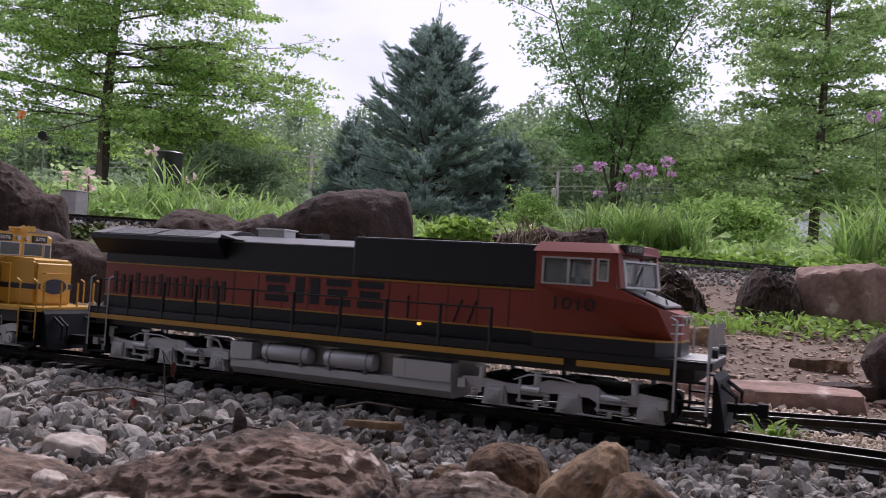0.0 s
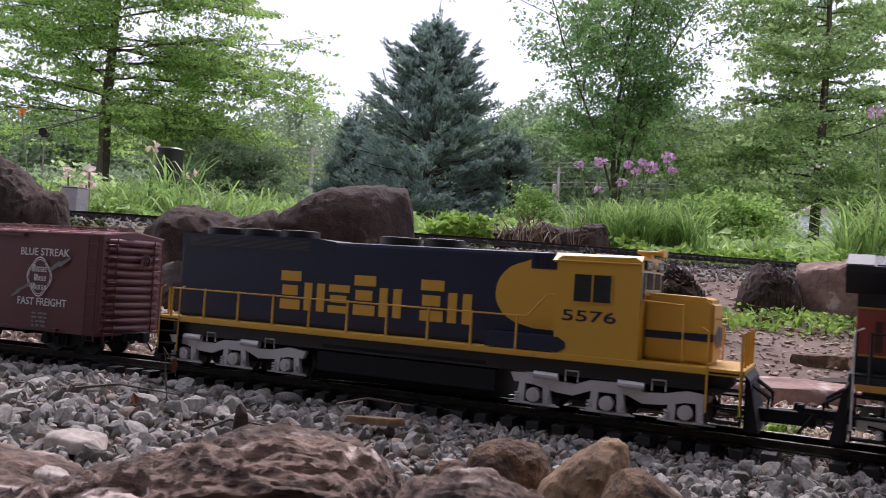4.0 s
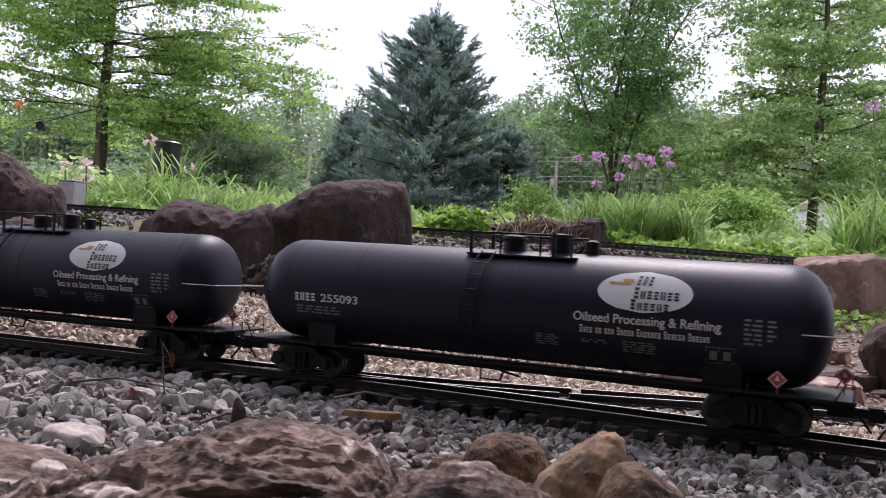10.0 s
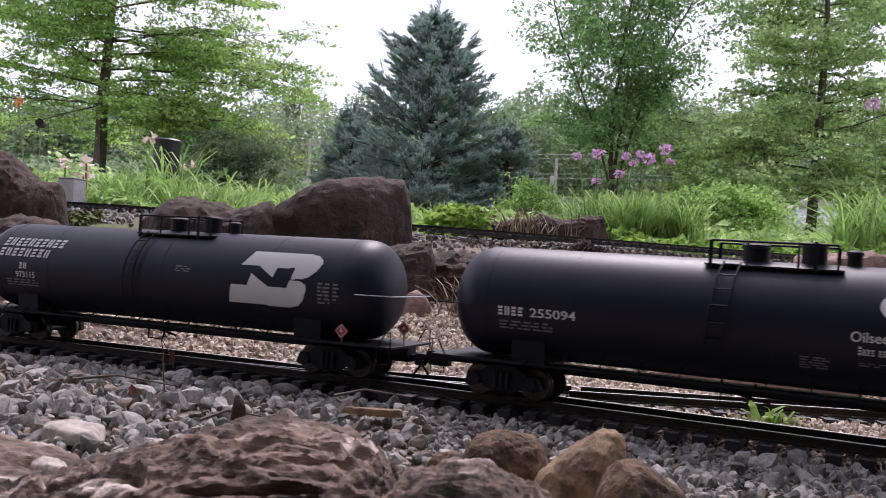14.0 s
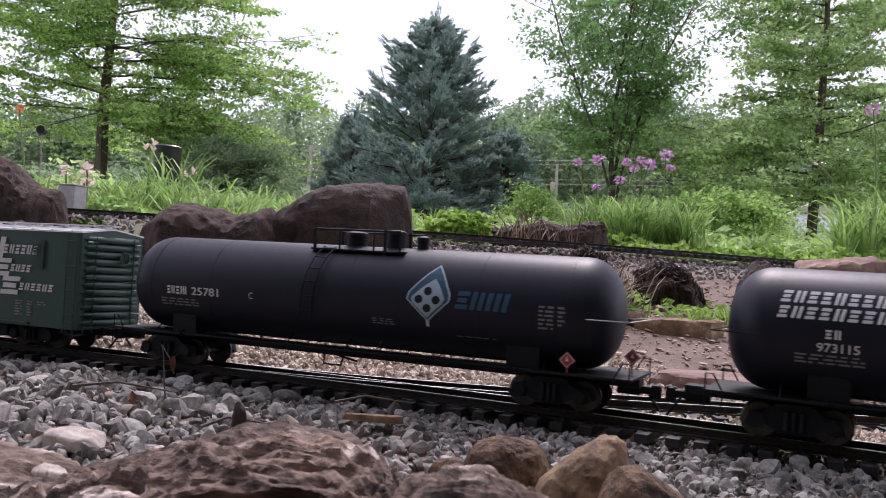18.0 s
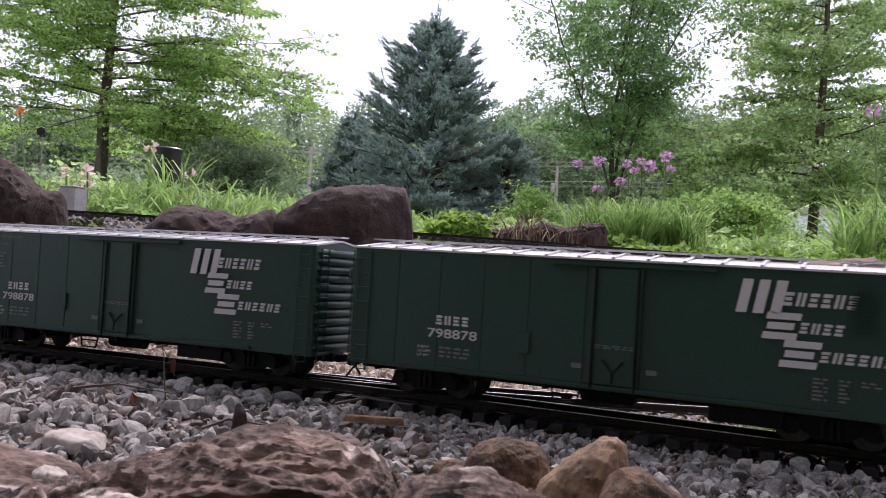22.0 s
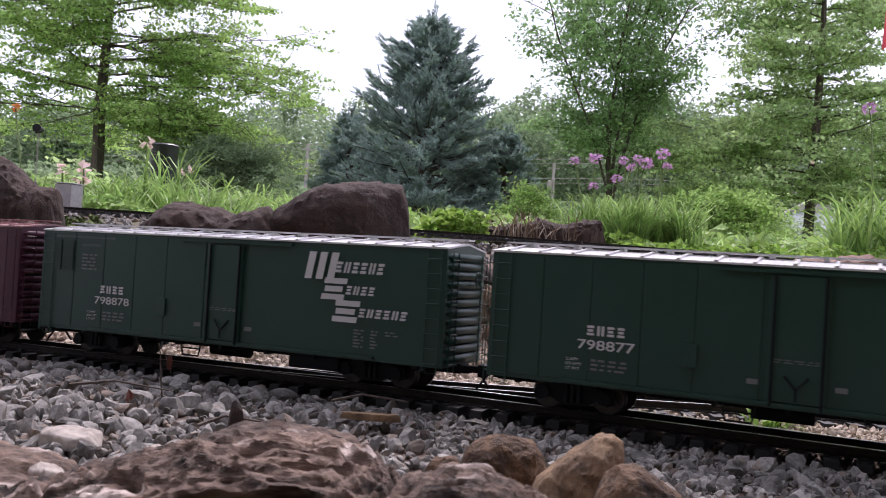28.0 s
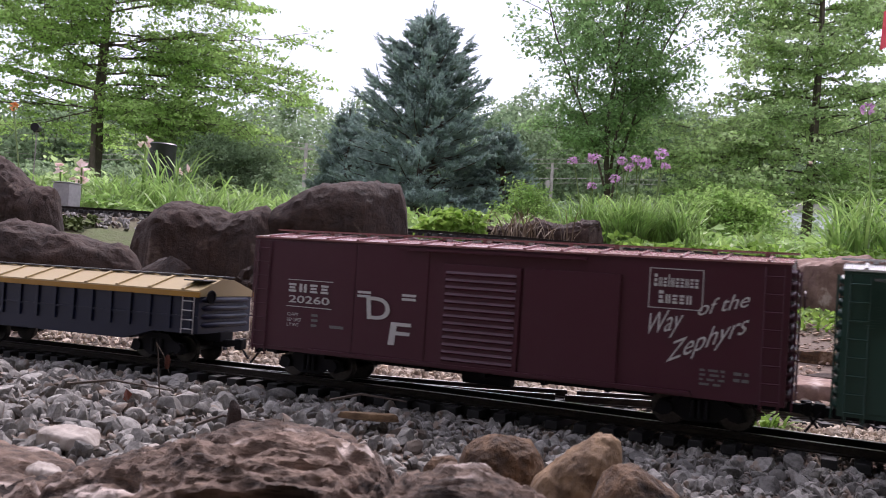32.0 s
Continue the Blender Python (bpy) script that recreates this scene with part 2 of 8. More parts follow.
def lathe(bm, profile, axis="x", n=40, at=(0, 0, 0)):
    """A profile of (along, radius) turned round an axis."""
    rings = []
    for a, r in profile:
        ring = []
        for k in range(n):
            c, s = math.cos(2 * math.pi * k / n) * r, math.sin(2 * math.pi * k / n) * r
            co = (a, c, s) if axis == "x" else ((c, a, s) if axis == "y" else (c, s, a))
            ring.append(bm.verts.new(Vector(co) + Vector(at)))
        rings.append(ring)
    for u, v in zip(rings, rings[1:]):
        for k in range(n):
            bm.faces.new((u[k], u[(k + 1) % n], v[(k + 1) % n], v[k]))
    bm.faces.new(rings[0]), bm.faces.new(rings[-1])
    bmesh.ops.recalc_face_normals(bm, faces=bm.faces[:])


def mesh_of(name, bm, material, smooth=None):
    me = bpy.data.meshes.new(name)
    bm.normal_update()
    if smooth is not None:
        for f in bm.faces:
            f.smooth = True
        for e in bm.edges:
            e.smooth = e.is_boundary or e.calc_face_angle(4.0) < radians(smooth)
    bm.to_mesh(me)
    bm.free()
    me.materials.append(material)
    return me


def part(name, bm, material, parent=None, label="", smooth=None, m=None):
    """One mesh object from a bmesh or a mesh, under its thing."""
    me = bm if isinstance(bm, bpy.types.Mesh) else mesh_of(name, bm, material, smooth)
    ob = new(name, me)
    if parent is not None:
        ob.parent = parent
    if m is not None:
        ob.matrix_basis = m
    if label:
        ob["label"] = label
    return ob


def soup(name, verts, faces, material, smooth=False):
    """A mesh from arrays: verts (n, 3), faces (m, 3 or 4)."""
    verts, faces = np.asarray(verts, np.float32), np.asarray(faces, np.int32)
    me = bpy.data.meshes.new(name)
    k = faces.shape[1]
    me.vertices.add(len(verts)), me.loops.add(faces.size), me.polygons.add(len(faces))
    me.vertices.foreach_set("co", verts.ravel())
    me.loops.foreach_set("vertex_index", faces.ravel())
    me.polygons.foreach_set("loop_start", np.arange(0, faces.size, k, dtype=np.int32))
    me.polygons.foreach_set("use_smooth", np.full(len(faces), smooth))
    me.update(calc_edges=True)
    me.materials.append(material)
    return me


def spins(rng, n):
    """n random turns, (n, 3, 3)."""
    q = rng.normal(size=(n, 4))
    q /= np.linalg.norm(q, axis=1, keepdims=True)
    w, x, y, z = q.T
    return np.stack([1 - 2 * (y * y + z * z), 2 * (x * y - z * w), 2 * (x * z + y * w), 2 * (x * y + z * w), 1 - 2 * (x * x + z * z),
                     2 * (y * z - x * w), 2 * (x * z - y * w), 2 * (y * z + x * w), 1 - 2 * (x * x + y * y)], 1).reshape(n, 3, 3)


def leaves(rng, centres, size, droop=0.3, aspect=0.5):
    """Pointed, folded leaves at centres: (verts, faces), four triangles a leaf."""
    n = len(centres)
    sz = size * rng.uniform(0.6, 1.35, n)
    base = np.array([[-0.5, 0, 0], [0.05, aspect * 0.5, 0.1], [0.5, 0, -0.05], [0.05, -aspect * 0.5, 0.1]])
    yaw, tilt, roll = rng.uniform(0, 2 * np.pi, n), rng.normal(-droop, 0.5, n), rng.normal(0, 0.6, n)
    cy, sy, ct, st, cr, sr = np.cos(yaw), np.sin(yaw), np.cos(tilt), np.sin(tilt), np.cos(roll), np.sin(roll)
    v = base[None] * sz[:, None, None]
    x, y, z = v[..., 0], v[..., 1], v[..., 2]
    y, z = y * cr[:, None] - z * sr[:, None], y * sr[:, None] + z * cr[:, None]
    x, z = x * ct[:, None] - z * st[:, None], x * st[:, None] + z * ct[:, None]
    x, y = x * cy[:, None] - y * sy[:, None], x * sy[:, None] + y * cy[:, None]
    v = np.stack([x, y, z], -1) + np.asarray(centres)[:, None]
    i = np.arange(n)[:, None] * 4
    f = np.concatenate([i + [0, 1, 2], i + [0, 2, 3]])
    return v.reshape(-1, 3), f


def blades(rng, feet, height, reach, width, steps=5):
    """Arching grass-like blades from feet (n, 3): (verts, faces)."""
    n = len(feet)
    h, r = height * rng.uniform(0.55, 1.15, n), reach * rng.uniform(0.3, 1.2, n)
    yaw = rng.uniform(0, 2 * np.pi, n)
    bend = rng.uniform(0.5, 1.25, n)
    t = np.linspace(0, 1, steps)
    out = r[:, None] * t ** 1.6
    up = h[:, None] * np.sin(t * np.pi * 0.5 * (1 + 0.5 * bend[:, None]) / 1.25)
    w = width * rng.uniform(0.6, 1.3, n)[:, None] * (1 - t ** 2.5 * 0.95) * 0.5
    dx, dy = np.cos(yaw)[:, None], np.sin(yaw)[:, None]
    mid = np.stack([feet[:, 0:1] + out * dx, feet[:, 1:2] + out * dy, feet[:, 2:3] + up], -1)
    side = np.stack([-dy * w, dx * w, 0 * w], -1)
    v = np.stack([mid - side, mid + side], 2).reshape(n, -1, 3)
    i = (np.arange(n) * steps * 2)[:, None]
    f = np.concatenate([i + np.array([2 * k, 2 * k + 1, 2 * k + 3, 2 * k + 2]) for k in range(steps - 1)])
    return v.reshape(-1, 3), f


# ---- ground ----
TURN, BEND, SIDE = radians(24.5), -0.0653, 0.0535
HUB = (math.sin(TURN) / BEND, 0.8597 + math.cos(TURN) / BEND)       # middle of the wide curve on which the line lies


def lateral(x, y):
    """Distance behind the middle of the main line (negative: in front of it)."""
    return np.hypot(np.asarray(x) - HUB[0], np.asarray(y) - HUB[1]) + 1 / BEND - SIDE


def bank(x, y):
    return y - 0.257 * x


PROFILE_B = [-400, -1, 1.11, 1.29, 1.67, 1.99, 2.32, 2.57, 3.35, 4.12, 15.44, 38.61, 90.09, 257.4, 1158.3]
PROFILE_Z = [-0.2, -0.05, -0.02, -0.006, 0.045, 0.085, 0.165, 0.208, 0.228, 0.28, 1.0, 2.6, 5.2, 9, 14]


def ground_z(x, y):
    x, y = np.asarray(x, float), np.asarray(y, float)
    z = np.interp(bank(x, y), PROFILE_B, PROFILE_Z)
    z = z + 0.006 * np.sin(x * 7.3 + 1.1) * np.sin(y * 6.1) * (bank(x, y) > 1.22)
    d = np.abs(lateral(x, y))
    near = np.clip((0.75 - d) / 0.55, 0, 1) * np.clip((-0.9 - x) / 0.6, 0, 1)       # the cutting in which the line runs on
    bed = np.clip((0.17 - d) / 0.09, 0, 1)
    z = z + (-0.022 - z) * np.maximum(near * near * (3 - 2 * near), bed)
    return z


def grow(n, k, lo, hi):
    """Steps that are fine near the track and widen to the horizon."""
    near = np.linspace(lo, hi, n)
    far = hi + (hi - lo) * 0.02 * (1.23 ** np.arange(1, k) - 1) / 0.23
    return near, far


def make_ground():
    nx, fx = grow(120, 46, -3.2, 3.2)
    ny, fy = grow(170, 46, -1.0, 7.6)
    xs = np.concatenate([-fx[::-1], nx, fx])
    ys = np.concatenate([-1.0 - (fy - 7.6)[::-1], ny, fy])
    gx, gy = np.meshgrid(xs, ys)
    v = np.stack([gx, gy, ground_z(gx, gy)], -1).reshape(-1, 3)
    w, h = len(xs), len(ys)
    i = (np.arange(h - 1)[:, None] * w + np.arange(w - 1)[None]).ravel()
    f = np.stack([i, i + 1, i + 1 + w, i + w], 1)
    me = soup("ground", v, f, SOIL, True)
    me.materials.append(LAWN)
    c = v[f].mean(1)
    edge = 0.22 * np.sin(c[:, 0] * 2.3 + c[:, 1] * 3.1) + 0.13 * np.sin(c[:, 0] * 5.7 - c[:, 1] * 7.3 + 1) + 0.06 * np.sin(c[:, 0] * 17 + c[:, 1] * 13)
    lawn = (bank(c[:, 0], c[:, 1]) > 5.4 + edge) | (c[:, 1] < -0.55 + edge) | (np.abs(c[:, 0]) > 2.8 + edge)
    me.polygons.foreach_set("material_index", lawn.astype(np.int32))
    tagged(new("ground", me), "brown garden soil with bark chips passing into lawn", "ground", kind="structure")


make_ground()

# ---- the line of the track ----
def along(s, off):
    """A place and heading on the main line: s metres along, off metres behind the near flank of the train."""
    a0, a = -TURN, -TURN + BEND * s
    x = (math.sin(a) - math.sin(a0)) / BEND - math.sin(a) * off
    y = 0.8597 - (math.cos(a) - math.cos(a0)) / BEND + math.cos(a) * off
    return Vector((x, y, -0.0064 * s * s / (1 + (s / 2) ** 2))), a


def swing(s):
    """How far the siding has left the main line."""
    d = s + 0.393
    return 0.0 if d < 0 else (0.417 * d * d if d < 0.58 else 0.1403 + 0.4836 * (d - 0.58))


RAIL_FORM = [(-0.0042, -0.0084), (0.0042, -0.0084), (0.0042, -0.0074), (0.0009, -0.0064), (0.0009, -0.0026), (0.0019, -0.0018),
             (0.0019, -0.0001), (-0.0019, -0.0001), (-0.0019, -0.0018), (-0.0009, -0.0026), (-0.0009, -0.0064), (-0.0042, -0.0074)]


def rail(name, line, parent):
    """A rail of flat-bottom section along a list of (place, heading), with a polished head."""
    bm = bmesh.new()
    rings = [[bm.verts.new(p + Vector((-math.sin(a) * u, math.cos(a) * u, w))) for u, w in RAIL_FORM] for p, a in line]
    for u, v in zip(rings, rings[1:]):
        for k in range(len(u)):
            bm.faces.new((u[k], v[k], v[(k + 1) % len(u)], u[(k + 1) % len(u)]))
    bmesh.ops.recalc_face_normals(bm, faces=bm.faces[:])
    ob = part(name, bm, RAIL_SIDE, parent)
    bm = bmesh.new()
    rows = [[bm.verts.new(p + Vector((-math.sin(a) * u, math.cos(a) * u, 0.0004))) for u in (-0.0014, 0.0014)] for p, a in line]
    for u, v in zip(rows, rows[1:]):
        bm.faces.new((u[0], v[0], v[1], u[1]))
    part("railhead", bm, RAIL_TOP, ob, "worn shiny railhead")
    return ob


def sleeper_mesh(length, width=0.0125, height=0.0085):
    bm = bmesh.new()
    box(bm, -width / 2, width / 2, -length / 2, length / 2, -0.0084 - height, -0.0086, 0.0008)
    for y in (-0.0225, 0.0225):
        for d in (-0.006, 0.006):
            box(bm, -0.002, 0.002, y + d - 0.0018, y + d + 0.0018, -0.0088, -0.0066)
    return mesh_of("tie", bm, TIE)


SHORT_TIE, LONG_TIE = sleeper_mesh(0.094), sleeper_mesh(0.14)


def lay_track(name, label, line_of, lo, hi, near_lo, near_hi, tie_mesh=SHORT_TIE, gauge=0.045, pitch=0.0262):
    """Rails and ties; the ties next to the camera are single pieces, the rest one joined mesh."""
    track = tagged(new(name), label, "track")
    steps = np.arange(lo, hi + 1e-6, 0.04)
    for n, o in (("rail", -gauge / 2), ("rail", gauge / 2)):
        rail(n, [line_of(s, o) for s in steps], track)
    far_v, far_f, k = [], [], 0
    s = lo
    while s < hi:
        p, a = line_of(s, 0.0)
        m = Matrix.Translation(p) @ Matrix.Rotation(a + 0.02 * math.sin(s * 91), 4, "Z")
        if near_lo < s < near_hi:
            part("tie", tie_mesh, TIE, track, m=m)
        else:
            c = [m @ Vector((x, y, z)) for z in (-0.017, -0.0086) for x, y in ((-0.006, -0.047), (0.006, -0.047), (0.006, 0.047), (-0.006, 0.047))]
            far_v += c
            far_f += [[k + i for i in q] for q in ((4, 5, 6, 7), (0, 1, 5, 4), (1, 2, 6, 5), (2, 3, 7, 6), (3, 0, 4, 7))]
            k += 8
        s += pitch
    if far_v:
        tagged(part("far_ties", soup("far_ties", np.array([list(v) for v in far_v]), far_f, TIE), TIE, track), kind="stuff")
    return track


lay_track("railway_track", "narrow model railway track with black ties on gravel", lambda s, o: along(s, SIDE + o), -8.6, 8.6, -1.5, 1.3)


def siding_line(s, o):
    p, a = along(s, SIDE + swing(s) + o)
    q, _ = along(s + 0.01, SIDE + swing(s + 0.01) + o)
    return p + Vector((0, 0, -0.0006)), math.atan2(q.y - p.y, q.x - p.x)


lay_track("siding_track", "model railway siding branching off over a turnout", siding_line, 0.1, 3.4, 0.1, 1.2, pitch=0.0262)
turnout = tagged(new("turnout"), "model railway turnout with curved closure rails", "turnout")
for o in (-0.0225, 0.0225):
    rail("closure_rail", [siding_line(s, o) for s in np.arange(-0.36, 0.11, 0.03)], turnout)
for s in np.arange(-0.1, 0.1, 0.0262):
    p, a = along(s, SIDE + 0.035 + 0.25 * max(0, s))
    part("long_tie", LONG_TIE, TIE, turnout, m=Matrix.Translation(p + Vector((0, 0, -0.0012))) @ Matrix.Rotation(a, 4, "Z"))


def upper_line(s, o):
    """The second line on the terrace behind."""
    def mid(q):
        x = q
        return Vector((x, 2.484 + 0.129 * x + 0.142 * x * x * (0.6 if x > 0 else 0.4) + (0.129 * x if x > 0 else 0), 0.236))
    p, q = mid(s), mid(s + 0.02)
    a = math.atan2(q.y - p.y, q.x - p.x)
    return p + Vector((-math.sin(a) * o, math.cos(a) * o, 0)), a


lay_track("upper_railway_track", "dark model railway track on the raised terrace", upper_line, -2.6, 3.4, -1.6, 2.4)


# ---- gravel ----
def rock_form(rng, sub, jag):
    bm = bmesh.new()
    bmesh.ops.create_icosphere(bm, subdivisions=sub, radius=1.0)
    v = np.array([list(w.co) for w in bm.verts])
    f = np.array([[w.index for w in q.verts] for q in bm.faces])
    bm.free()
    for _ in range(13):
        d = rng.normal(size=3)
        d /= np.linalg.norm(d)
        cut = rng.uniform(0.3, 0.72)
        over = np.maximum(v @ d - cut, 0)
        v = v - over[:, None] * d * 0.92
    return v * (1 + rng.uniform(-jag, jag, (len(v), 1))), f


def scatter_stones(name, label, places, sizes, material, rng, sub=2, sink=0.35, flat=1.0):
    forms = [rock_form(rng, sub, 0.1 if sub < 2 else 0.05) for _ in range(12)]
    vs, fs, k = [], [], 0
    which = rng.integers(0, len(forms), len(places))
    turn = spins(rng, len(places))
    stretch = rng.uniform(0.5, 1.35, (len(places), 3))
    for i, (v0, f0) in enumerate(forms):
        idx = np.where(which == i)[0]
        v = v0[None] * (stretch[idx] * sizes[idx, None])[:, None, :]
        v = np.einsum("nij,nkj->nki", turn[idx], v)
        v = v * np.array([1, 1, flat]) + places[idx][:, None] + np.array([0, 0, 1.0]) * (sizes[idx] * sink)[:, None, None]
        vs.append(v.reshape(-1, 3))
        fs.append((f0[None] + (np.arange(len(idx)) * len(v0))[:, None, None] + k).reshape(-1, 3))
        k += len(idx) * len(v0)
    ob = new(name, soup(name, np.concatenate(vs), np.concatenate(fs), material))
    return tagged(ob, label, "gravel", kind="stuff")


def spread(rng, n, x0, x1, y0, y1, keep):
    p = np.stack([rng.uniform(x0, x1, n), rng.uniform(y0, y1, n)], 1)
    p = p[keep(p[:, 0], p[:, 1])]
    return np.column_stack([p, ground_z(p[:, 0], p[:, 1])])


rng = np.random.default_rng(5)
p = spread(rng, 55200, -1.4, 1.3, 0.367, 1.988, lambda x, y: (lateral(x, y) < -0.05) & (lateral(x, y) > -0.52))
scatter_stones("front_gravel", "loose grey crushed limestone gravel beside the track", p, (rng.gamma(5, 0.0007, len(p)) + 0.0026) * np.clip(1.05 - 0.1 * p[:, 0], 0.9, 1.15), GRAVEL, rng, sub=2)
p = spread(rng, 10800, 0.0, 0.75, 0.367, 0.994, lambda x, y: (lateral(x, y) < -0.05) & (lateral(x, y) > -0.37))
scatter_stones("fine_gravel", "fine grey gravel beside the rails", p, rng.uniform(0.0028, 0.0062, len(p)), GRAVEL, rng, sub=1)
p = spread(rng, 31200, -1.4, 0.1, 0.489, 1.988, lambda x, y: (lateral(x, y) < -0.065) & (lateral(x, y) > -0.52) & (np.sin(x * 23) * np.sin(y * 31) + 1.1 > (x + 0.75) * 1.9))
scatter_stones("coarse_gravel", "coarser pale limestone gravel lying on top", p[:1500], rng.gamma(5, 0.001, 1500)[:len(p[:1500])] + 0.003, GRAVEL, rng)
p = spread(rng, 74400, -1.7, 1.2, 0.367, 1.988, lambda x, y: (abs(lateral(x, y)) < 0.068))
p[:, 2] = -0.0205
scatter_stones("ballast", "small grey stones packed between the ties", p, rng.uniform(0.0026, 0.0054, len(p)), GRAVEL, rng, sub=1)
p = spread(rng, 62400, -1.7, 1.0, 0.734, 2.254, lambda x, y: (lateral(x, y) > 0.05) & (bank(x, y) < 1.78) & (x < 0.36 + 0.14 * np.sin(y * 7)))
scatter_stones("back_gravel", "warm pale river gravel between the tracks", p, rng.uniform(0.0038, 0.0085, len(p)), GRAVEL_WARM, rng, sub=1)
p = spread(rng, 48000, 0.22, 1.4, 0.367, 1.458, lambda x, y: (lateral(x, y) > 0.028) & (lateral(x, y) < 0.19) & (x < 1.1))
side_rails = np.array([siding_line(q, o)[0] for q in np.arange(0.0, 1.6, 0.01) for o in (-0.0225, 0.0225)])
p = p[np.min(np.hypot(p[:, None, 0] - side_rails[None, :, 0], p[:, None, 1] - side_rails[None, :, 1]), 1) > 0.007]
p[:, 2] = np.maximum(p[:, 2], -0.019) + rng.uniform(0, 0.005, len(p))
scatter_stones("turnout_gravel", "pale loose gravel between the diverging rails", p, rng.uniform(0.003, 0.006, len(p)), GRAVEL_WARM, rng, sub=1)
p = spread(rng, 31200, 0.2, 2.6, 0.428, 1.856, lambda x, y: (lateral(x, y) > 0.04) & (lateral(x, y) < 0.3))
scatter_stones("siding_gravel", "pale gravel round the siding", p, rng.uniform(0.004, 0.0085, len(p)), GRAVEL_WARM, rng, sub=1)
p = spread(rng, 26400, -2.4, 2.4, 1.712, 4.242, lambda x, y: (abs(y - (2.445 + 0.129 * x + 0.0965 * x * x + 0.129 * np.maximum(x, 0))) < 0.26))
scatter_stones("terrace_gravel", "grey gravel under the upper track", p, rng.uniform(0.0065, 0.0125, len(p)), GRAVEL, rng, sub=1)
p = spread(rng, 13200, 0.15, 2.4, 0.978, 2.916, lambda x, y: (lateral(x, y) > 0.25) & (bank(x, y) < 2.25) & (x > 0.3))
scatter_stones("bark_chips", "brown wood chips and dead leaves on soil", p, rng.gamma(3, 0.0016, len(p)) + 0.002, CHIPS, rng, sub=1, flat=0.42)


# ---- rocks ----
def rock(label, at, size, seed, material, turn=0.0, sub=4, cuts=9, rough=0.10, flat_top=0.0, pits=0.0, tilt=(0, 0), lean=0.0, name="rock"):
    """A boulder: a ball cut by planes, worn by noise. at: the middle of its foot; size: full width, depth, height."""
    r = np.random.default_rng(seed)
    bm = bmesh.new()
    bmesh.ops.create_icosphere(bm, subdivisions=sub, radius=1.0)
    planes = []
    for _ in range(cuts):
        d = r.normal(size=3)
        d[2] *= 0.8
        planes.append((Vector(d / np.linalg.norm(d)), r.uniform(0.5, 0.82)))
    if flat_top:
        planes.append((Vector((0.05, 0.1, 1)).normalized(), flat_top))
    off = Vector(r.uniform(-50, 50, 3))
    for v in bm.verts:
        c = v.co.copy()
        for d, k in planes:
            o = c.dot(d) - k
            if o > 0:
                c -= d * o * 0.93
        k = noise.fractal(c * 1.7 + off, 1.0, 2.0, 5) * rough + noise.fractal(c * 6 + off, 0.8, 2.1, 5) * rough * 0.35 - abs(noise.noise(c * 3.1 + off)) * rough * 0.5
        if pits:
            h = noise.noise(Vector((c.x * 3.2, c.y * 3.2, c.z * 9)) + off)
            k -= pits * max(0.0, h - 0.18)
            k += 0.5 * pits * noise.noise(Vector((c.x * 5, c.y * 2, c.z * 16)) + off)
        c += v.co.normalized() * k
        v.co = c
    lo = Vector([min(v.co[i] for v in bm.verts) for i in range(3)])
    hi = Vector([max(v.co[i] for v in bm.verts) for i in range(3)])
    for v in bm.verts:
        u = [(v.co[i] - lo[i]) / (hi[i] - lo[i]) for i in range(3)]
        v.co = Vector(((u[0] - 0.5 + lean * (u[2] - 0.5)) * size[0], (u[1] - 0.5) * size[1], u[2] * size[2] * 1.25 - size[2] * 0.25))
    ob = part(name, bm, material, smooth=40)
    ob.matrix_basis = pose(*at, tilt[0], tilt[1], turn)
    return tagged(ob, label, "rock")


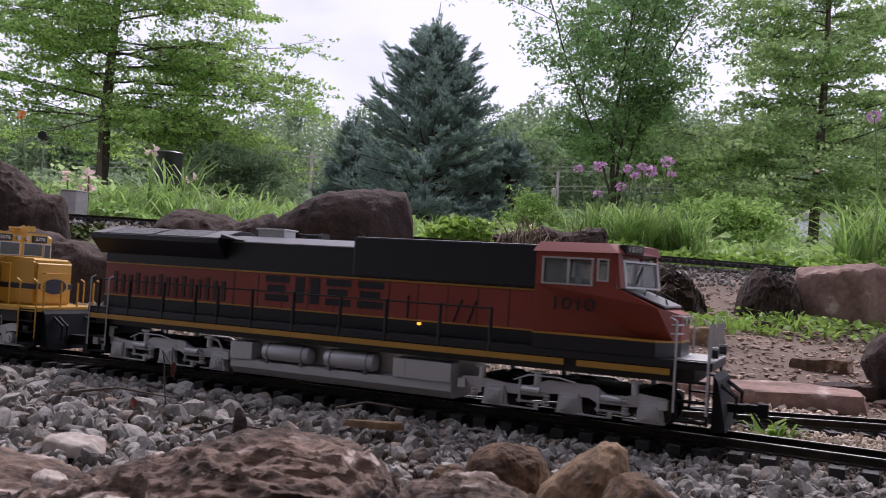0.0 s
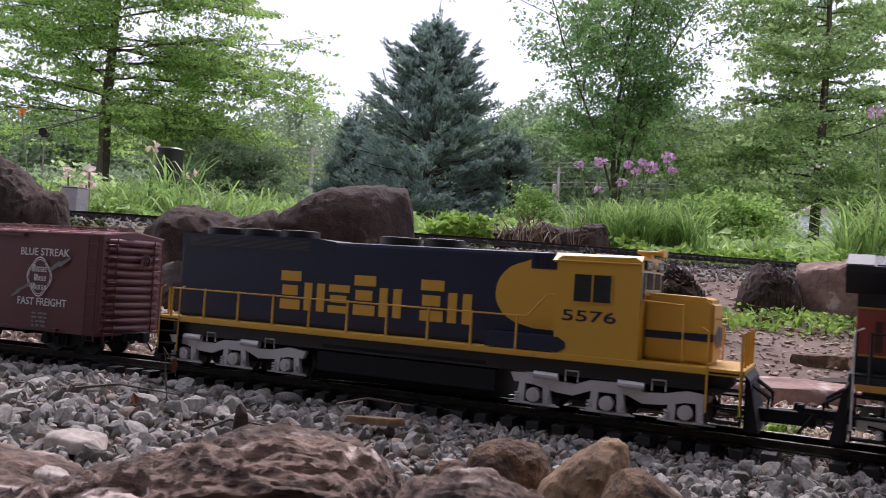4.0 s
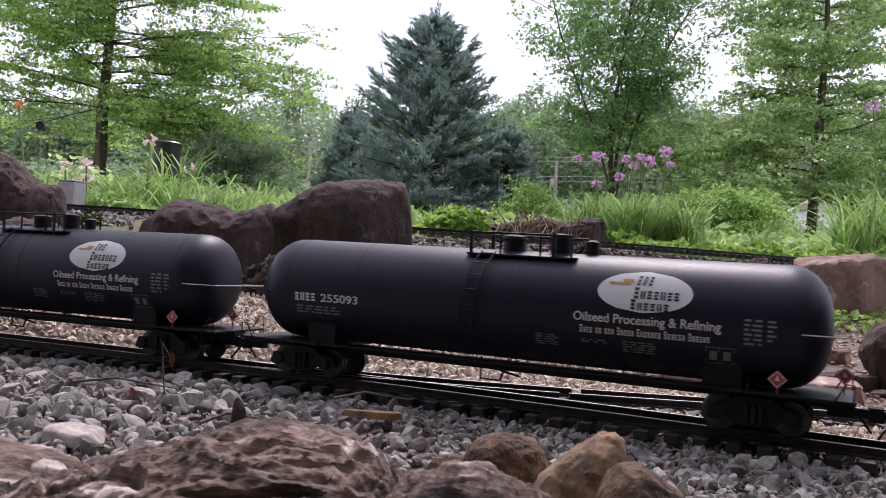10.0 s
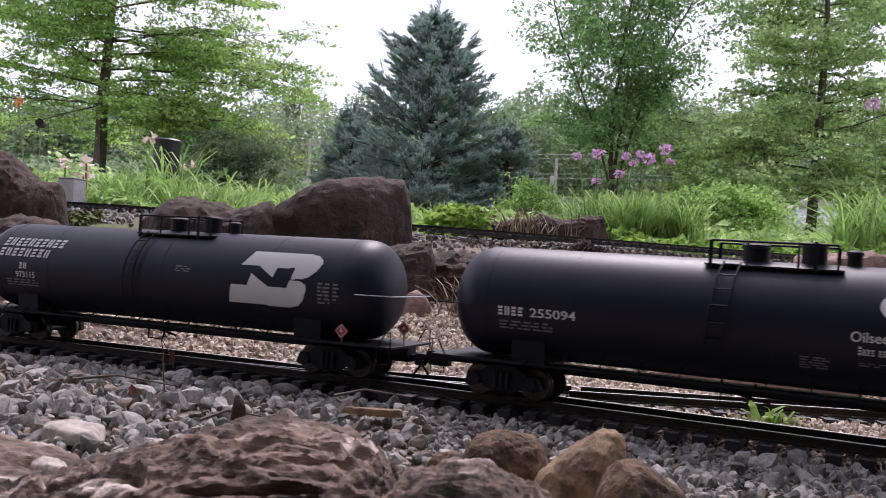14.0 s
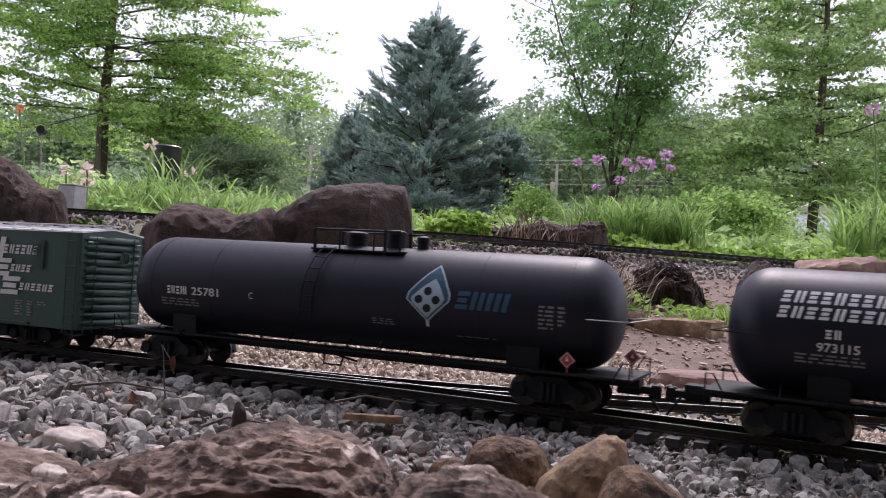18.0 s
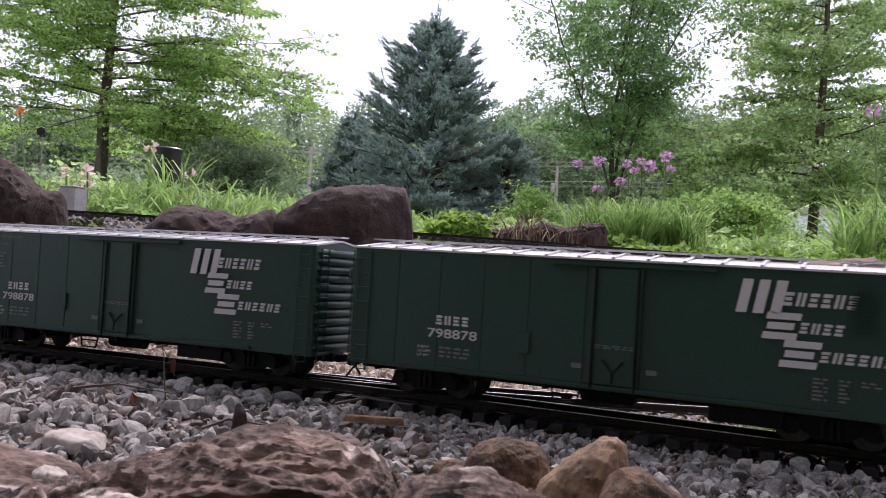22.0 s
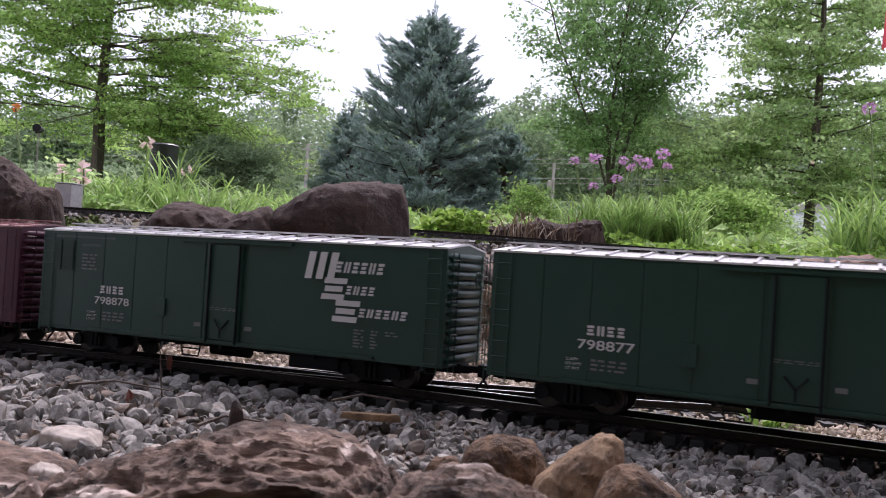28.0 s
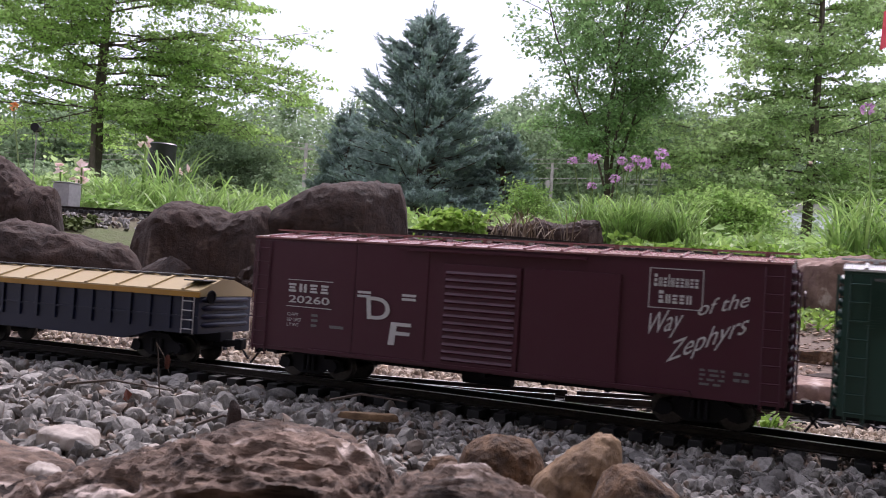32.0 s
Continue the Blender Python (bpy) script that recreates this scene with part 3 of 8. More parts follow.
def crag(label, at, width, depth, profile, seed, material, turn=0.0, cols=90, rows=44, rough=0.02, blunt=0.45, pits=0.0, layers=0.0, freq=3.2, grain=(1, 1, 1), name="rock"):
    """A boulder with a given skyline: profile of (part of the width, height); worn and cracked by noise."""
    r = np.random.default_rng(seed)
    off = Vector(r.uniform(-40, 40, 3))
    bm = bmesh.new()
    px, pz = [q[0] for q in profile], [q[1] for q in profile]
    top = max(pz)
    grid = []
    for i in range(cols + 1):
        u = i / cols
        h = float(np.interp(u, px, pz))
        d = depth * (0.35 + 0.65 * min(1.0, h / top) ** 0.6) * min(1.0, 0.25 + 3.2 * min(u, 1 - u))
        line = []
        for j in range(rows + 1):
            a = math.pi * j / rows
            y, z = -math.cos(a) * d / 2, h * max(0.0, math.sin(a)) ** blunt
            c = Vector(((u - 0.5) * width, y, z))
            q = Vector((c.x * grain[0], c.y * grain[1], c.z * grain[2])) * (freq / max(width, 0.05)) + off
            k = noise.fractal(q, 0.9, 2.0, 6) * 0.6 + abs(noise.noise(q * 2.3)) * -0.7 + abs(noise.noise(q * 5.1)) * -0.35 + noise.fractal(q * 7, 0.8, 2.1, 4) * 0.25 + abs(noise.noise(q * 17)) * -0.14
            if pits:
                k -= pits * max(0.0, noise.noise(Vector((q.x * 2.4, q.y * 2.4, q.z * 6))) - 0.12) * 4
            if layers:
                k += layers * (0.5 - abs((c.z / top * 5.3 + noise.noise(q * 1.5) * 1.2) % 1 - 0.5)) * 2
            k *= rough * min(1.0, 3 * h / top + 0.2)
            line.append(bm.verts.new(c + Vector((k * 0.35 * noise.noise(q * 3), -math.cos(a) * k, math.sin(a) * k - 0.006))))
        grid.append(line)
    for a, b in zip(grid, grid[1:]):
        for j in range(rows):
            bm.faces.new((a[j], a[j + 1], b[j + 1], b[j]))
    bm.faces.new(grid[0][::-1]), bm.faces.new(grid[-1])
    bmesh.ops.recalc_face_normals(bm, faces=bm.faces[:])
    ob = part(name, bm, material, smooth=35)
    ob.matrix_basis = pose(*at, 0, 0, turn)
    return tagged(ob, label, "rock")


def slab(label, at, size, seed, material, turn=0.0, tilt=(0, 0), name="stone_slab"):
    """A broken flat stone: a many-sided outline with steep chipped sides and a nearly level top."""
    r = np.random.default_rng(seed)
    off = Vector(r.uniform(-40, 40, 3))
    n = int(r.integers(6, 9))
    corners = [(a + r.normal(0, 0.16), r.uniform(0.8, 1.08)) for a in np.arange(n) * 2 * math.pi / n]
    pts = [Vector((math.cos(a) * q, math.sin(a) * q)) for a, q in corners]
    edge = []
    for p, q in zip(pts, pts[1:] + pts[:1]):
        edge += [p.lerp(q, k / 9) for k in range(9)]
    bm = bmesh.new()
    rings = []
    for scale, z in ((1.06, -0.25), (1.05, 0.2), (1.03, 0.55), (1.0, 0.85), (0.96, 0.97), (0.88, 1.0), (0.7, 1.0), (0.5, 1.0), (0.28, 1.0), (0.1, 1.0)):
        ring = []
        for p in edge:
            q = Vector((p.x * scale, p.y * scale, z))
            k = noise.fractal(q * 2.2 + off, 0.9, 2.0, 5)
            w = 0.05 * k + 0.03 * noise.noise(q * 9 + off)
            ring.append(bm.verts.new((q.x * (1 + w) * size[0] / 2, q.y * (1 + w) * size[1] / 2, (z + 0.09 * k * (z > 0.5) + 0.1 * q.x * (z > 0.5)) * size[2])))
        rings.append(ring)
    m = len(edge)
    for a, b in zip(rings, rings[1:]):
        for k in range(m):
            bm.faces.new((a[k], a[(k + 1) % m], b[(k + 1) % m], b[k]))
    bm.faces.new(rings[-1]), bm.faces.new(rings[0][::-1])
    bmesh.ops.recalc_face_normals(bm, faces=bm.faces[:])
    ob = part(name, bm, material, smooth=35)
    ob.matrix_basis = pose(*at, tilt[0], tilt[1], turn)
    return tagged(ob, label, "rock")


# the boulders in front of the camera
crag("large weathered brown sandstone boulder with pits", (-0.13, 0.444, -0.03), 0.3, 0.17,
     [(0, 0.014), (0.2, 0.032), (0.36, 0.049), (0.48, 0.061), (0.56, 0.069), (0.68, 0.0735), (0.78, 0.072), (0.84, 0.065), (0.9, 0.046), (0.96, 0.02), (1, 0.0)], 11, ROCK_FRONT, 4, cols=260, rows=150, rough=0.0085, blunt=0.6, pits=0.5, layers=0.25, freq=8.0, grain=(0.45, 1, 1.4))
crag("weathered brown boulder with pale worn ridge", (0.015, 0.36, -0.03), 0.13, 0.1,
     [(0, 0.0), (0.2, 0.055), (0.3, 0.073), (0.42, 0.081), (0.55, 0.082), (0.66, 0.077), (0.8, 0.066), (0.92, 0.045), (1, 0.015)], 12, ROCK_FRONT, -8, cols=150, rows=100, rough=0.006, blunt=0.6, pits=0.4, layers=0.3, freq=4, grain=(0.45, 1, 1.4))
crag("low brown boulder with pale chips", (-0.285, 0.515, -0.03), 0.2, 0.14,
     [(0, 0.02), (0.3, 0.036), (0.6, 0.04), (0.85, 0.03), (1, 0.0)], 25, ROCK_FRONT, 8, cols=150, rows=100, rough=0.006, blunt=0.6, pits=0.4, layers=0.3, freq=4, grain=(0.45, 1, 1.4))
crag("dark brown rough stone by the track", (0.054, 0.611, -0.025), 0.066, 0.055, [(0, 0.015), (0.1, 0.036), (0.4, 0.045), (0.8, 0.042), (0.93, 0.03), (1, 0.01)], 13, ROCK_OCHRE, 4,
     cols=110, rows=70, rough=0.003, blunt=0.42, freq=2.4)
crag("ochre brown stone with rust stains", (0.092, 0.547, -0.03), 0.066, 0.06, [(0, 0.012), (0.15, 0.034), (0.45, 0.054), (0.7, 0.065), (0.86, 0.067), (0.95, 0.061), (1, 0.03)], 14, ROCK_TAN, -10,
     cols=110, rows=70, rough=0.003, blunt=0.45, freq=2.0)
crag("brown speckled stone leaning on another", (0.121, 0.479, -0.03), 0.066, 0.06, [(0, 0.02), (0.1, 0.046), (0.25, 0.06), (0.42, 0.0615), (0.72, 0.05), (0.9, 0.034), (1, 0.01)], 15, ROCK_OCHRE, 12,
     cols=110, rows=70, rough=0.003, blunt=0.45, freq=2.0)
rock("small brown stone in the gravel", (0.104, 0.409, -0.03), (0.035, 0.03, 0.042), 16, ROCK_OCHRE, 30, sub=4)
rock("small brown stone wedge", (0.012, 0.553, -0.02), (0.03, 0.025, 0.028), 17, ROCK_OCHRE, 10, sub=4)
crag("flat rust-brown stone in the gravel", (-0.128, 0.656, -0.026), 0.104, 0.06, [(0, 0.004), (0.15, 0.016), (0.4, 0.024), (0.65, 0.027), (0.85, 0.024), (0.95, 0.016), (1, 0.004)], 18, ROCK_RUST, 6,
     cols=60, rows=36, rough=0.003, blunt=0.4, freq=2.5)
rock("grey upright stone chip", (-0.14, 0.631, -0.004), (0.012, 0.008, 0.026), 19, ROCK_DARK, 10, sub=3)
slab("broken piece of brown wood on gravel", (-0.052, 0.779, -0.011), (0.062, 0.012, 0.005), 20, ROCK_TAN, -8, name="wood_piece")
for k, (x, y, z, w, d) in enumerate(((-0.262, 0.6435, 0.0, 0.052, 0.036), (-0.29, 0.5405, 0.006, 0.045, 0.03), (-0.225, 0.5212, 0.003, 0.024, 0.02), (-0.2, 0.6435, -0.008, 0.03, 0.02))):
    crag("pale limestone flake among the gravel", (x, y, z - 0.014), w, d, [(0, 0.004), (0.08, 0.011), (0.3, 0.0135), (0.6, 0.0125), (0.85, 0.01), (1, 0.003)], 30 + k, ROCK_PALE, 17 * k - 20,
         cols=40, rows=26, rough=0.0022, blunt=0.25, freq=2.2, name="limestone_flake")
for k in range(30):
    x = -0.52 + 0.4 * random.random()
    y = 0.772 + 0.206 * random.random() - 0.322 * (x + 0.3)
    w = random.uniform(0.016, 0.028)
    rock("grey limestone chunk in the gravel", (x, y, -0.022), (w * 1.15, w * 0.8, w * 0.6), 40 + k, GRAVEL, 50 * k, sub=3, cuts=15, rough=0.05, name="limestone_chunk")

# the rock bank behind the tracks
crag("tall dark brown boulder with a sloping back", (-0.265, 1.93, 0.06), 0.4, 0.26,
     [(0, 0.1), (0.1, 0.165), (0.24, 0.185), (0.36, 0.22), (0.46, 0.247), (0.6, 0.254), (0.8, 0.262), (0.93, 0.256), (0.975, 0.21), (1, 0.1)], 51, ROCK_DARK, 0, rough=0.014, blunt=0.3)
crag("low dark brown boulder below the terrace", (-0.49, 1.866, 0.055), 0.34, 0.22,
     [(0, 0.06), (0.06, 0.145), (0.25, 0.19), (0.45, 0.186), (0.62, 0.172), (0.85, 0.19), (1, 0.12)], 52, ROCK_DARK, 0, rough=0.014, blunt=0.32)
crag("brown boulder at the edge of the terrace", (-0.985, 1.995, 0.05), 0.25, 0.2,
     [(0, 0.25), (0.3, 0.292), (0.5, 0.262), (0.68, 0.222), (0.9, 0.212), (0.97, 0.15), (1, 0.08)], 53, ROCK_DARK, 0, rough=0.014, blunt=0.32)
crag("long flat dark rock facing the track", (-0.78, 1.544, 0.0), 0.56, 0.2,
     [(0, 0.14), (0.3, 0.158), (0.55, 0.172), (0.7, 0.158), (0.9, 0.142), (0.95, 0.11), (1, 0.03)], 54, ROCK_DARK, 2, cols=120, rough=0.018, blunt=0.28, layers=0.3)
rock("grey-brown rock wedge below the bank", (-0.47, 1.532, 0.0), (0.16, 0.12, 0.12), 55, ROCK_DARK, 20, sub=4)
crag("brown layered rock between the boulders", (-0.33, 1.673, 0.01), 0.2, 0.14, [(0, 0.03), (0.3, 0.09), (0.6, 0.125), (1, 0.05)], 56, ROCK_DARK, -8, rough=0.02, blunt=0.35, layers=0.6)
crag("brown layered rock in the bank", (-0.12, 1.75, 0.02), 0.24, 0.16, [(0, 0.02), (0.2, 0.1), (0.5, 0.14), (0.9, 0.16), (1, 0.08)], 57, ROCK_DARK, 6, rough=0.01, blunt=0.3, layers=0.4)
crag("grey-brown wedge of rock on the bank", (0.03, 1.828, 0.05), 0.32, 0.2, [(0, 0.03), (0.12, 0.075), (0.35, 0.105), (0.55, 0.11), (0.75, 0.09), (0.92, 0.06), (1, 0.02)], 58, ROCK_DARK, 5,
     rough=0.014, blunt=0.32, layers=0.5)
crag("reddish weathered rock on the bank", (0.12, 1.647, 0.02), 0.22, 0.17, [(0, 0.02), (0.15, 0.06), (0.4, 0.085), (0.7, 0.08), (0.9, 0.05), (1, 0.015)], 59, ROCK_RUST, -8,
     rough=0.012, blunt=0.35, layers=0.4)
slab("reddish brown slab below the bank", (0.16, 1.441, 0.0), (0.17, 0.12, 0.045), 60, ROCK_RUST, 12)
crag("split dark rock on the bank", (0.54, 2.059, 0.07), 0.17, 0.14, [(0, 0.09), (0.3, 0.118), (0.7, 0.1), (1, 0.03)], 61, ROCK_DARK, -6, rough=0.02, blunt=0.35, layers=0.6)
crag("dark upright rock behind dry grass", (0.35, 2.085, 0.08), 0.15, 0.12, [(0, 0.03), (0.15, 0.1), (0.4, 0.13), (0.75, 0.11), (1, 0.03)], 62, ROCK_DARK, 0, rough=0.02, blunt=0.35, layers=0.5)
slab("long flat tan slab on the soil", (0.47, 1.699, 0.025), (0.2, 0.13, 0.036), 63, ROCK_TAN, -6)
crag("pointed dark brown rock", (0.8, 2.136, 0.06), 0.18, 0.16, [(0, 0.0), (0.15, 0.09), (0.32, 0.148), (0.5, 0.142), (0.8, 0.125), (1, 0.05)], 64, ROCK_DARK, 0, rough=0.016, blunt=0.4)
slab("broad rock with flat pink top", (0.985, 2.188, 0.06), (0.26, 0.24, 0.152), 65, ROCK_PINK, 14, name="rock")
rock("dark rock at the terrace edge", (1.22, 2.317, 0.1), (0.22, 0.18, 0.13), 66, ROCK_DARK, 20, sub=4)
rock("rounded dark brown rock", (0.735, 1.313, -0.02), (0.2, 0.16, 0.115), 67, ROCK_DARK, 0, sub=5, rough=0.06)
slab("wide flat pinkish stepping stone", (0.45, 1.229, -0.016), (0.3, 0.17, 0.02), 68, ROCK_PINK, -8)
slab("small slate slab on the gravel", (0.6, 1.287, -0.014), (0.1, 0.06, 0.02), 69, ROCK_DARK, -6)
slab("thin brown slab on the wood chips", (0.68, 1.544, 0.006), (0.12, 0.06, 0.018), 70, ROCK_OCHRE, -4)
for k, (x, y, w, h) in enumerate(((0.17, 2.96, 0.26, 0.085), (0.42, 3.0, 0.3, 0.118))):
    crag("dark rock under dry stalks beside the upper track", (x, y, 0.22), w, 0.16, [(0, 0.03), (0.08, h * 0.75), (0.22, h * 0.9), (0.4, h * 0.78), (0.55, h * 0.8), (0.75, h * 0.98), (0.93, h), (1, h * 0.45)], 80 + k, ROCK_DARK, 4 * k, cols=60, rows=30, rough=0.016, blunt=0.25, layers=0.4)
for k in range(18):
    x = random.uniform(-0.1, 1.3)
    y = random.uniform(1.545, 2.12) + 0.193 * x
    w = random.uniform(0.03, 0.08)
    rock("small brown rock on the bank", (x, y, float(ground_z(x, y)) - 0.005), (w, w * 0.8, w * 0.6), 100 + k,
         (ROCK_DARK, ROCK_OCHRE, ROCK_PINK)[k % 3], 37 * k, sub=3)


# ---- trees ----
def limb(bm, start, heading, length, r0, r1, r, sag=0.0, steps=6, wander=0.12):
    """A limb that wanders; returns its points."""
    pts, d = [Vector(start)], Vector(heading).normalized()
    for _ in range(steps):
        d = (d + Vector(r.normal(0, wander, 3)) + Vector((0, 0, sag))).normalized()
        pts.append(pts[-1] + d * length / steps)
    tube(bm, pts, r0, r1, 4)
    return pts


def broadleaf(label, base, height, seed, material, trunk_r, first, reach_at, rise, n_limbs, leaf, per_twig, trunk_lean=(0, 0), sag=-0.03,
              twigs=9, spread_=0.14, forks=1, low=0.85, flat=1.0, fan=0.16, aspect=0.5, extra=()):
    """A tree: trunk, limbs from 'first' (part of the height) up, and a crown of single leaves on twigs."""
    r = np.random.default_rng(seed)
    tree = tagged(new("tree"), label, "tree")
    tree.matrix_basis = Matrix.Translation(base)
    bm_t, bm_l, centres = bmesh.new(), bmesh.new(), []
    stems = []
    for f in range(forks):
        lean = Vector((trunk_lean[0] + (0 if forks == 1 else r.normal(0, fan)), trunk_lean[1] + (0 if forks == 1 else r.normal(0, fan)), 1))
        foot = Vector((0, 0, -0.15)) if f == 0 or forks == 1 else stems[0][1]
        stems.append(limb(bm_t, foot, lean, height * (1 if forks == 1 else r.uniform(0.75, 1)), trunk_r * (1 if f == 0 else 0.6), trunk_r * 0.15, r, steps=12, wander=0.03 if forks == 1 else 0.07))
    for i in range(n_limbs + len(extra)):
        h = first + (1 - first) * ((min(i, n_limbs - 1) + r.uniform(0, 1)) / n_limbs) ** low
        stem = stems[i % forks]
        k = min(h, 0.985) * (len(stem) - 1)
        q = stem[int(k)].lerp(stem[min(int(k) + 1, len(stem) - 1)], k - int(k))
        az = i * 2.4 + r.normal(0, 0.35)
        el = rise(h)
        d = Vector((math.cos(az) * math.cos(el), math.sin(az) * math.cos(el), math.sin(el)))
        length = reach_at(h) * r.uniform(0.7, 1.2)
        if i >= n_limbs:
            lift, az, el, length = extra[i - n_limbs]
            q = stem[int(lift * (len(stem) - 1))]
            d = Vector((math.cos(az) * math.cos(el), math.sin(az) * math.cos(el), math.sin(el)))
        pts = limb(bm_l, q, d, length, trunk_r * 0.2 * (1.2 - h * 0.7), trunk_r * 0.03, r, sag=sag, steps=7, wander=0.1 if i < n_limbs else 0.045)
        for j in range(twigs):
            u = 0.18 + 0.82 * (j + r.uniform(0, 1)) / twigs
            kk = min(u, 0.99) * (len(pts) - 1)
            q2 = pts[int(kk)].lerp(pts[int(kk) + 1], kk - int(kk))
            side = Vector(r.normal(0, 1, 3))
            side.z *= flat
            d2 = (d * 0.6 + side * 0.7 + Vector((0, 0, -0.05))).normalized()
            l2 = length * 0.34 * (1.1 - 0.55 * u) + 0.08
            tp = limb(bm_l, q2, d2, l2, trunk_r * 0.05, trunk_r * 0.015, r, sag=-0.03, steps=3, wander=0.15)
            for _ in range(5):
                c = tp[0].lerp(tp[-1], r.uniform(0.1, 1.1)) + Vector((r.normal(0, spread_), r.normal(0, spread_), r.normal(0, spread_ * 0.3 * flat)))
                q = r.normal(0, 1, (per_twig // 5, 3)) * np.array([leaf, leaf, leaf * 0.55 * flat])
                centres.extend((q + np.array(c)).tolist())
    part("trunk", bm_t, BARK, tree, "rough grey-brown bark", smooth=60)
    tagged(part("branchwork", bm_l, BARK, tree), kind="stuff")
    v, f = leaves(r, np.array(centres), leaf, aspect=aspect)
    tagged(part("crown", soup("crown", v, f, material), material, tree), kind="stuff")
    return tree


broadleaf("pin oak with layered drooping green limbs", (-6.2, 15.444, 0.98), 7.0, 3, LEAF_OAK, 0.12, 0.24,
          lambda h: 3.1 * (1 - 0.48 * h), lambda h: 0.02 + 0.4 * h, 56, 0.07, 55, sag=-0.018, twigs=24, spread_=0.12, low=1.05, flat=0.36, aspect=0.62,
          extra=((0.42, 0.05, -0.12, 3.5), (0.42, -0.15, -0.15, 3.4), (0.42, 0.2, -0.12, 3.4), (0.25, -0.3, 0.0, 3.0), (0.25, 0.45, 0.02, 3.0), (0.33, -0.6, -0.1, 2.8), (0.33, 0.0, -0.14, 3.2), (0.25, -0.9, 0.0, 2.4), (0.42, -0.3, -0.02, 3.4), (0.33, 0.25, 0.0, 3.3), (0.33, -0.1, -0.12, 3.0), (0.25, 0.3, -0.1, 2.9), (0.25, 0.0, -0.06, 2.6),
                 (0.5, -0.9, 0.1, 2.6), (0.42, 2.7, 0.05, 3.2), (0.5, 3.3, 0.1, 3.2), (0.42, 3.8, 0.05, 3.2), (0.33, 3.1, 0.05, 2.8), (0.5, 3.0, 0.05, 3.4), (0.33, 3.6, 0.0, 3.0), (0.42, 4.4, 0.0, 2.8), (0.33, 2.6, -0.05, 3.2), (0.25, -0.4, -0.06, 2.4), (0.42, 0.5, 0.0, 3.6)))
broadleaf("upright green ash tree with forked stems", (2.5, 12.87, 0.86), 5.0, 4, LEAF_DEEP, 0.042, 0.17,
          lambda h: 0.6 + 0.9 * min(1.0, 1.6 * h), lambda h: 0.5 + 0.35 * h, 78, 0.074, 30, sag=-0.012, twigs=15, spread_=0.1, forks=7, low=1.0, trunk_lean=(0.0, 0), fan=0.17, flat=0.7)
broadleaf("layered green oak tree behind the garden", (4.88, 11.583, 0.75), 5.6, 6, LEAF_LIME, 0.075, 0.13,
          lambda h: 0.5 + 1.8 * (1 - h) ** 0.9, lambda h: -0.02 + 0.38 * h, 66, 0.066, 50, trunk_lean=(0.03, 0), sag=-0.016, twigs=20, spread_=0.1, low=1.25, flat=0.3, aspect=0.6,
          extra=((0.17, 3.3, -0.05, 1.9), (0.25, 3.0, 0.0, 1.9), (0.25, 3.7, 0.05, 1.8), (0.33, 3.4, 0.1, 1.7), (0.17, 3.9, -0.05, 1.9), (0.25, 2.7, 0.0, 2.0), (0.17, 4.7, -0.02, 1.4), (0.25, 5.3, 0.0, 1.4)))
broadleaf("light green shrub behind the flower bed", (2.72, 8.494, 0.55), 0.36, 8, LEAF_OAK, 0.03, 0.05,
          lambda h: 0.62 * (1.1 - 0.6 * h), lambda h: 0.25 + 0.8 * h, 30, 0.05, 60, twigs=13, spread_=0.1, flat=0.6)
broadleaf("bushy willow-like shrub among tall trees", (-3.5, 14.157, 0.9), 0.9, 9, LEAF_HAZED, 0.05, 0.05,
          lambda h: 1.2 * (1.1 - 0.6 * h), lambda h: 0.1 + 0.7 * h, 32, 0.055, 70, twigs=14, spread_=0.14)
broadleaf("young leafy shrub with broad pale green leaves", (-1.75, 4.054, 0.27), 0.3, 22, LEAF_LIME, 0.008, 0.15,
          lambda h: 0.16 * (1.1 - 0.5 * h), lambda h: 0.2 + 0.5 * h, 12, 0.042, 10, twigs=4, spread_=0.03, flat=0.5, aspect=0.7)
broadleaf("leafy green bush beside the spruce", (1.15, 11.583, 0.75), 0.5, 10, LEAF_OAK, 0.03, 0.05,
          lambda h: 0.5 * (1.1 - 0.6 * h), lambda h: 0.3 + 0.7 * h, 20, 0.05, 30, twigs=8, spread_=0.08)



